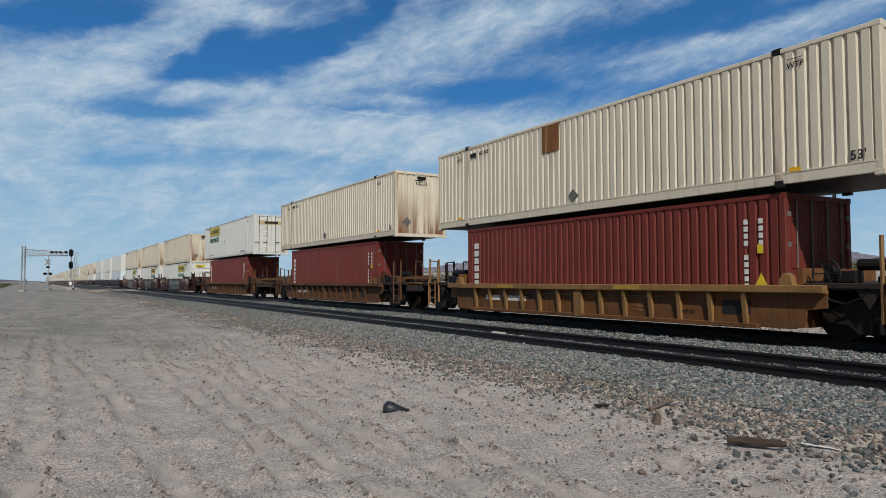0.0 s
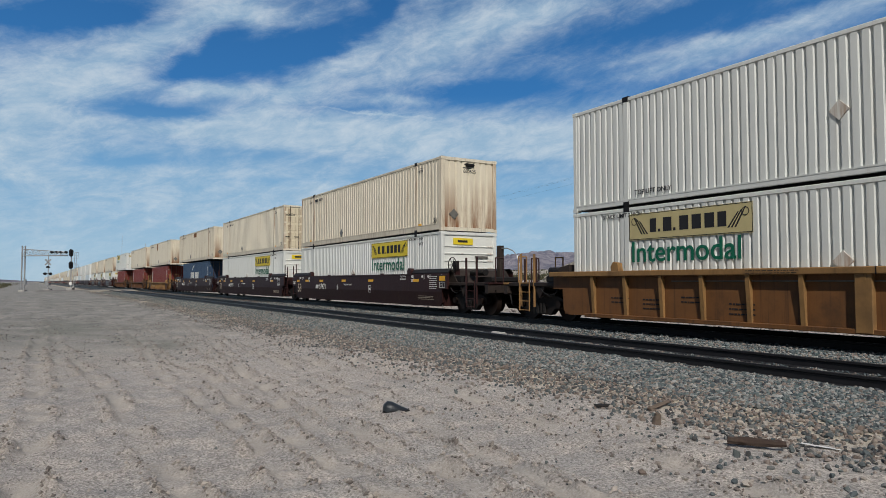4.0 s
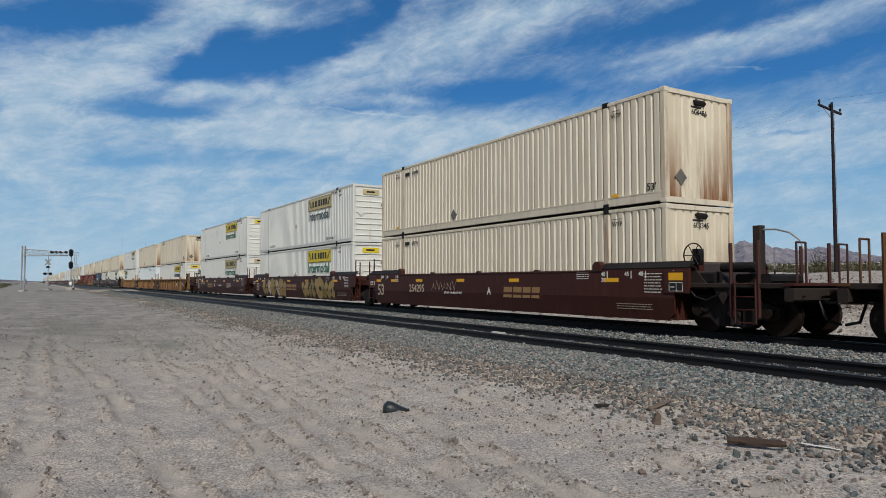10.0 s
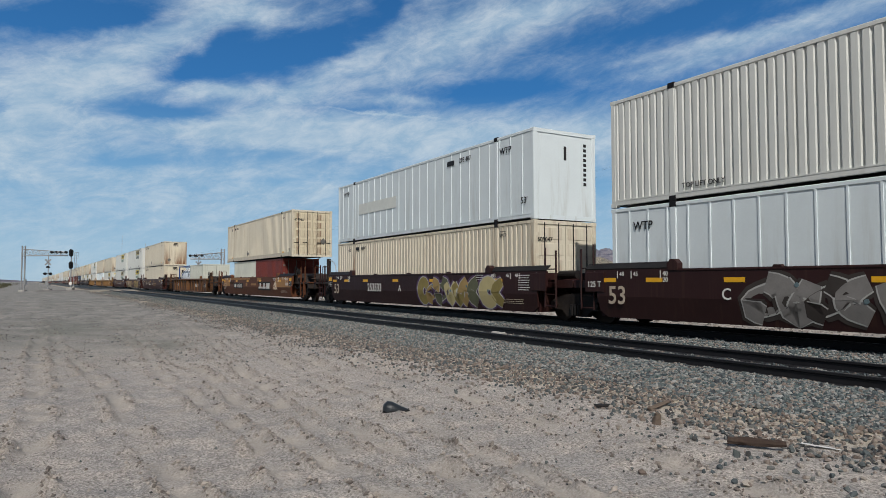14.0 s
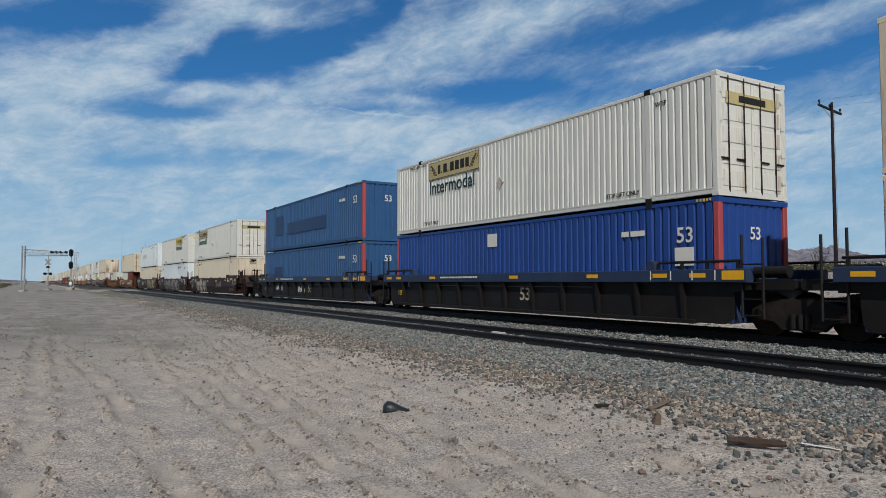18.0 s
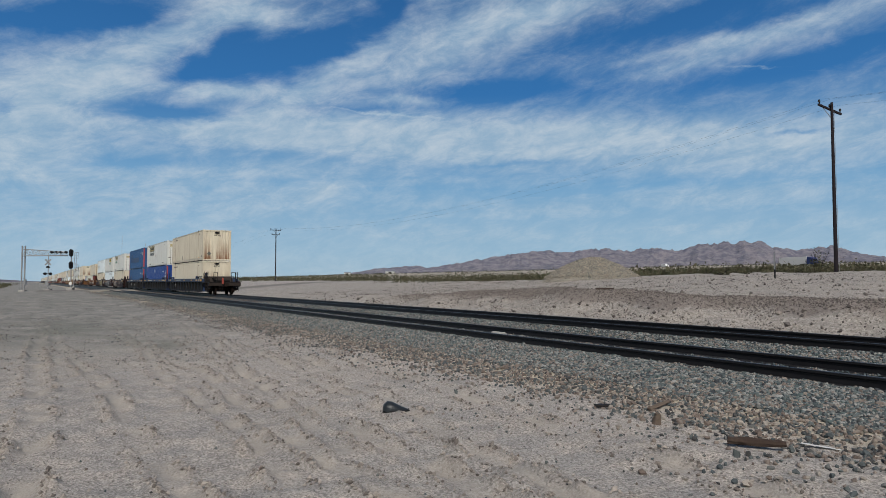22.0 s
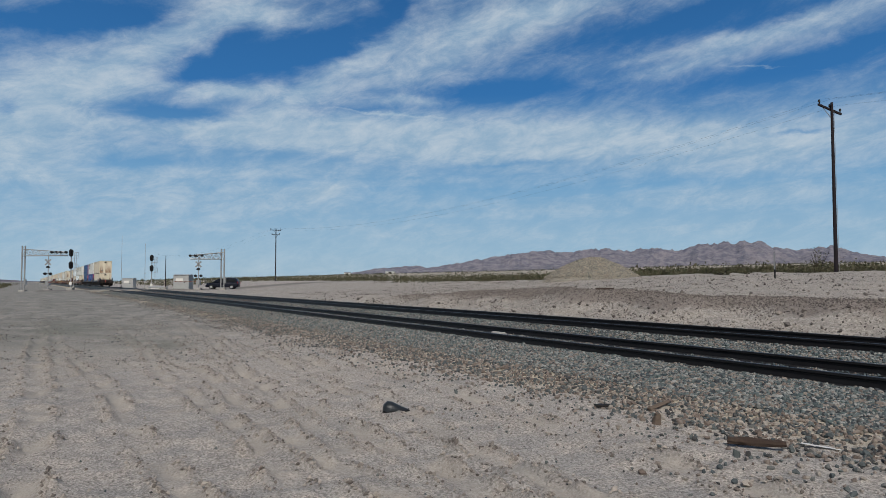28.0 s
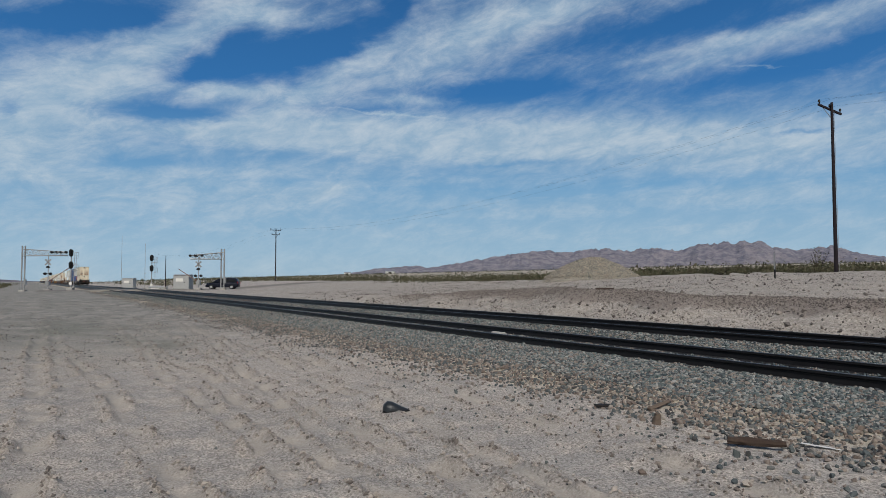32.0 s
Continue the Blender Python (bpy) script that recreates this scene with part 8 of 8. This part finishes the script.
def body_loft(stations, mat, name):
    """A body from rings along x; each station: x, half width low, half width high, z low, z shoulder, z top."""
    b = Build()
    for x, w0, w1, z0, zs, z1 in stations:
        b.v += [(x, -w0 * 0.92, z0), (x, -w0, z0 + 0.12), (x, -w0, zs), (x, -w1, z1 - 0.06), (x, -w1 * 0.86, z1), (x, w1 * 0.86, z1), (x, w1, z1 - 0.06), (x, w0, zs), (x, w0, z0 + 0.12), (x, w0 * 0.92, z0)]
    k = 10
    for i in range(len(stations) - 1):
        for j in range(k):
            b.f.append([i * k + j, i * k + (j + 1) % k, (i + 1) * k + (j + 1) % k, (i + 1) * k + j])
    b.f += [list(range(k)), [(len(stations) - 1) * k + j for j in range(k)][::-1]]
    me = b.mesh(name, mat)
    for p in me.polygons:
        p.use_smooth = True
    return me


def minivan(x, y, turn):
    ob = thing("minivan", "dark navy minivan waiting beside the crossing", "car", at=facing(x, y, turn))
    lower = [(-2.55, 0.80, 0.78, 0.38, 0.62, 0.78), (-2.35, 0.92, 0.88, 0.30, 0.70, 0.92), (-1.55, 0.98, 0.92, 0.26, 0.86, 1.06), (-0.5, 0.99, 0.93, 0.26, 0.92, 1.08), (1.6, 0.99, 0.93, 0.26, 0.92, 1.10), (2.35, 0.95, 0.90, 0.32, 0.90, 1.10), (2.52, 0.86, 0.84, 0.42, 0.80, 1.02)]
    cabin = [(-1.45, 0.84, 0.80, 1.00, 1.06, 1.12), (-0.55, 0.86, 0.74, 1.02, 1.25, 1.66), (0.2, 0.87, 0.74, 1.02, 1.30, 1.74), (1.5, 0.87, 0.74, 1.02, 1.30, 1.74), (2.15, 0.85, 0.72, 1.02, 1.28, 1.68), (2.48, 0.82, 0.74, 1.02, 1.06, 1.12)]
    part("body", body_loft(lower, CARPAINT, "body"), ob)
    part("cabin", body_loft(cabin, CARPAINT, "cabin"), ob)
    for s in (-1, 1):
        for name, ring in (("front_window", [(-0.75, 1.13), (0.12, 1.13), (0.12, 1.55), (-0.38, 1.52)]), ("sliding_window", [(0.20, 1.13), (1.15, 1.13), (1.15, 1.57), (0.20, 1.56)]), ("rear_window", [(1.23, 1.13), (2.2, 1.13), (1.98, 1.53), (1.23, 1.57)])):
            part(name, Build().pull(ring, "y", s * 0.845 - 0.03, s * 0.845 + 0.03).mesh(name, GLASS), ob)
        for xx in (-1.62, 1.55):
            car_wheel(ob, xx, s * 1.0, 0.34, 0.22)
        part("mirror", Build().bevel_box(-0.85, -0.65, s * 1.02 - 0.08, s * 1.02 + 0.08, 1.08, 1.25, 0.03).mesh("mirror", CARPAINT), ob)
        part("headlight", Build().bevel_box(-2.53, -2.25, s * 0.72 - 0.16, s * 0.72 + 0.16, 0.66, 0.80, 0.03).mesh("headlight", LAMPCLEAR), ob)
        part("tail_light", Build().bevel_box(2.38, 2.55, s * 0.78 - 0.08, s * 0.78 + 0.08, 0.85, 1.2, 0.02).mesh("tail_light", LAMPRED), ob)
        part("door_handle", Build().box(0.02, 0.16, s * 1.0 - 0.02, s * 1.0 + 0.02, 0.92, 0.96).mesh("door_handle", CARPAINT), ob)
        part("roof_rail", Build().tube((-0.1, s * 0.62, 1.78), (1.9, s * 0.62, 1.77), 0.02, 6).mesh("roof_rail", STEEL_BLACK), ob)
    part("windscreen", Build().pull([(-1.32, 1.14), (-0.62, 1.62), (-0.60, 1.58), (-1.28, 1.12)], "y", -0.68, 0.68).mesh("windscreen", GLASS), ob)
    return ob


minivan(-111.9, 25.1, 4)


def lorry():
    ob = thing("semi_truck", "blue tractor pulling a long white box trailer", "truck")
    white = material("white_trailer_panel", (0.78, 0.78, 0.78), 0.4, vary=0.05)
    blue = material("deep_blue_cab_paint", (0.015, 0.03, 0.14), 0.35, vary=0.1)
    part("trailer", Build().bevel_box(-16.5, -0.4, -1.3, 1.3, 1.15, 4.1, 0.05).mesh("trailer", white), ob)
    part("trailer_frame", Build().box(-16.3, -0.6, -0.5, 0.5, 0.85, 1.15).mesh("trailer_frame", STEEL_BLACK), ob)
    part("side_skirt", Build().box(-11.5, -4.0, -1.27, -1.24, 0.45, 1.15).mesh("side_skirt", white), ob)
    part("cab", Build().pull([(0.0, 0.9), (3.1, 0.9), (5.2, 0.9), (5.25, 1.75), (3.6, 2.05), (3.0, 2.9), (2.4, 3.7), (0.6, 4.0), (0.1, 3.7)], "y", -1.22, 1.22).mesh("cab", blue), ob)
    part("windscreen", Build().pull([(3.58, 2.1), (3.0, 2.92), (2.95, 2.88), (3.5, 2.08)], "y", -1.0, 1.0).mesh("windscreen", GLASS), ob)
    for s in (-1, 1):
        part("side_window", Build().box(1.9, 2.85, s * 1.225 - 0.01, s * 1.225 + 0.01, 2.15, 2.8).mesh("side_window", GLASS), ob)
        part("fuel_tank", Build().tube((0.9, s * 1.0, 0.75), (2.6, s * 1.0, 0.75), 0.32, 12).mesh("fuel_tank", ALLOY), ob)
        for xx in (-15.2, -13.9, -0.9, 0.4, 4.3):
            car_wheel(ob, xx, s * 1.25, 0.52, 0.3)
    return ob


def white_van():
    ob = thing("van", "small white van on the distant road", "car")
    white = material("white_van_paint", (0.75, 0.75, 0.75), 0.35, vary=0.05)
    part("body", body_loft([(-2.4, 0.9, 0.85, 0.35, 1.3, 1.95), (-2.3, 0.98, 0.9, 0.3, 1.3, 2.05), (1.0, 0.98, 0.9, 0.3, 1.3, 2.05), (1.6, 0.98, 0.88, 0.3, 1.15, 1.6), (2.5, 0.92, 0.85, 0.35, 0.85, 1.1), (2.65, 0.85, 0.8, 0.45, 0.75, 0.95)], white, "body"), ob)
    for s in (-1, 1):
        part("side_window", Build().pull([(0.2, 1.35), (1.35, 1.35), (0.95, 1.85), (0.2, 1.85)], "y", s * 0.95 - 0.02, s * 0.95 + 0.02).mesh("side_window", GLASS), ob)
        for xx in (-1.6, 1.7):
            car_wheel(ob, xx, s * 1.0, 0.34, 0.22)
    return ob


far_lorry, far_van = lorry(), white_van()


def farm_building(x, y, w):
    ob = thing("farm_shed", "tiny white farm shed far across the desert", "building", at=facing(x, y))
    part("wall", Build().box(-w / 2, w / 2, -3, 3, -0.5, 2.1).mesh("wall", MARK_WHITE), ob)
    part("roof", Build().pull([(-3.3, 2.1), (3.3, 2.1), (0, 2.9)], "x", -w / 2 - 0.3, w / 2 + 0.3).mesh("roof", GALV), ob)
    part("door", Build().box(-1.2, 1.2, -3.05, -3.0, -0.5, 1.6).mesh("door", STEEL_BLACK), ob)


farm_building(-554.0, 230.0, 5.0)
farm_building(-539.0, 264.0, 8.0)


# ---- small things lying about ----
OLDWOOD = material("weathered_brown_timber", (0.050, 0.034, 0.027), 0.9, vary=0.4, scale=3, streak=(0.10, 0.075, 0.06), amount=0.5, grain=50, bump=0.5)
GREYWOOD = material("grey_brown_timber", (0.13, 0.10, 0.078), 0.9, vary=0.4, scale=4, grain=50, bump=0.5)
WHITEPLASTIC = material("dirty_white_plastic", (0.62, 0.62, 0.60), 0.5, vary=0.15)
RUBBER = material("dark_blue_grey_rubber", (0.022, 0.027, 0.032), 0.38, vary=0.3, scale=6)


def splinter(name, label, x, y, length, w, h, turn, tilt, mat, seed):
    r = random.Random(seed)
    n, ring, v, f = 9, 8, [], []
    for i in range(n):
        u = i / (n - 1) - 0.5
        taper = 1.0 - 0.55 * max(0, u) - 0.2 * max(0, -u * 1.2)
        for j in range(ring):
            a = 2 * math.pi * j / ring
            k = taper * r.uniform(0.82, 1.1)
            v.append((u * length + r.uniform(-0.01, 0.01), math.cos(a) * w / 2 * k, h / 2 + math.sin(a) * h / 2 * k))
    for i in range(n - 1):
        for j in range(ring):
            f.append([i * ring + j, i * ring + (j + 1) % ring, (i + 1) * ring + (j + 1) % ring, (i + 1) * ring + j])
    b = Build()
    b.v, b.f = v, f + [list(range(ring)), [(n - 1) * ring + j for j in range(ring)]]
    return thing(name, label, "debris", at=pose(x, y, height(x, y) + 0.012, 0, tilt, turn), data=b.mesh(name, mat))


splinter("timber_piece", "split dark brown timber piece lying on the sand", -4.06, 5.80, 0.50, 0.10, 0.085, 38, 0, OLDWOOD, 1)
splinter("timber_plank", "grey-brown plank splinter among the stones", -5.84, 6.48, 0.42, 0.08, 0.05, 100, -6, GREYWOOD, 2)
splinter("timber_block", "upright dark wooden stub in the gravel", -5.28, 5.89, 0.19, 0.13, 0.10, 60, -80, GREYWOOD, 3)
splinter("plastic_strip", "bent dirty white plastic strip on the stones", -3.75, 6.30, 0.34, 0.055, 0.012, 10, 0, WHITEPLASTIC, 4)
splinter("timber_log", "short dark log lying on the far berm", -23.3, 22.4, 0.85, 0.2, 0.16, 60, 0, OLDWOOD, 5)
splinter("stone_slab", "flat dark slate stone at the ballast toe", -6.35, 6.05, 0.2, 0.12, 0.05, 70, 0, STEEL_BLACK, 6)
splinter("pale_stone", "pale flat stone lying between the near rails", -14.6, 10.3, 0.42, 0.2, 0.12, 20, 0, CONCRETE, 7)


def lost_shoe():
    """A worn dark shoe half sunk in the sand."""
    ob = thing("old_shoe", "worn dark blue-grey rubber shoe lying on the sand", "shoe", at=pose(-7.74, 3.86, height(-7.74, 3.86) - 0.01, 0, 0, 62))
    b, rings, seg = Build(), [], 12
    for u, w, h in ((-0.15, 0.02, 0.03), (-0.14, 0.075, 0.085), (-0.09, 0.095, 0.125), (-0.03, 0.095, 0.115), (0.03, 0.085, 0.085), (0.09, 0.065, 0.055), (0.14, 0.04, 0.035), (0.17, 0.012, 0.02)):
        for j in range(seg):
            a = math.pi * j / (seg - 1)
            b.v.append((u, -math.cos(a) * w / 1.0, max(0.0, math.sin(a)) ** 0.8 * h))
    n = 8
    for i in range(n - 1):
        for j in range(seg - 1):
            b.f.append([i * seg + j, i * seg + j + 1, (i + 1) * seg + j + 1, (i + 1) * seg + j])
    me = b.mesh("upper", RUBBER)
    for p in me.polygons:
        p.use_smooth = True
    part("upper", me, ob)
    part("sole", Build().pull([(-0.15, -0.08), (-0.02, -0.10), (0.12, -0.06), (0.19, -0.01), (0.19, 0.01), (0.12, 0.06), (-0.02, 0.10), (-0.15, 0.08)], "z", -0.015, 0.012).mesh("sole", STEEL_BLACK), ob)
    part("trim", Build().tube((-0.05, -0.085, 0.035), (0.10, -0.045, 0.025), 0.008, 5).mesh("trim", PLACARD), ob)


lost_shoe()


def motions():
    """The train draws away; a lorry and a car pass on the far road; the cloud drifts."""
    times = [0, 2, 4, 6, 8, 10, 12, 14, 16, 18, 20, 22, 24, 26, 28, 30, 32]
    for ob, s, z in LOADS:
        rows = []
        for t in times:
            x = s - TRAVEL(t)
            rows.append((t, pose(x, FAR_Y + float(bend(x)), z, 0, 0, math.degrees(slope_of(x)))))
        walk(ob, rows)
    for gate, side in GATES:
        rows = [(0, 0), (15, 0), (30.4, 0), (31.2, 17), (32, 33)]
        walk(gate, [(t, pose(0, -0.28, 1.25, 0, -side * a, 0)) for t, a in rows])
    for ob, x, y, vx, vy, t0 in ((far_lorry, -234.0, 297.0, 27.1, -8.9, 19.5), (far_van, -231.0, 291.0, 34.0, -9.5, 23.0)):
        rows = []
        for t in times:
            px, py = x + vx * (t - t0), y + vy * (t - t0)
            rows.append((t, pose(px, py, height(px, py), 0, 0, math.degrees(math.atan2(vy, vx)))))
        walk(ob, rows)
    walk(sky_backdrop, [(0, pose(0, 0, 0, 0, 0, 0.0)), (32, pose(0, 0, 0, 0, 0, -1.25))])


motions()
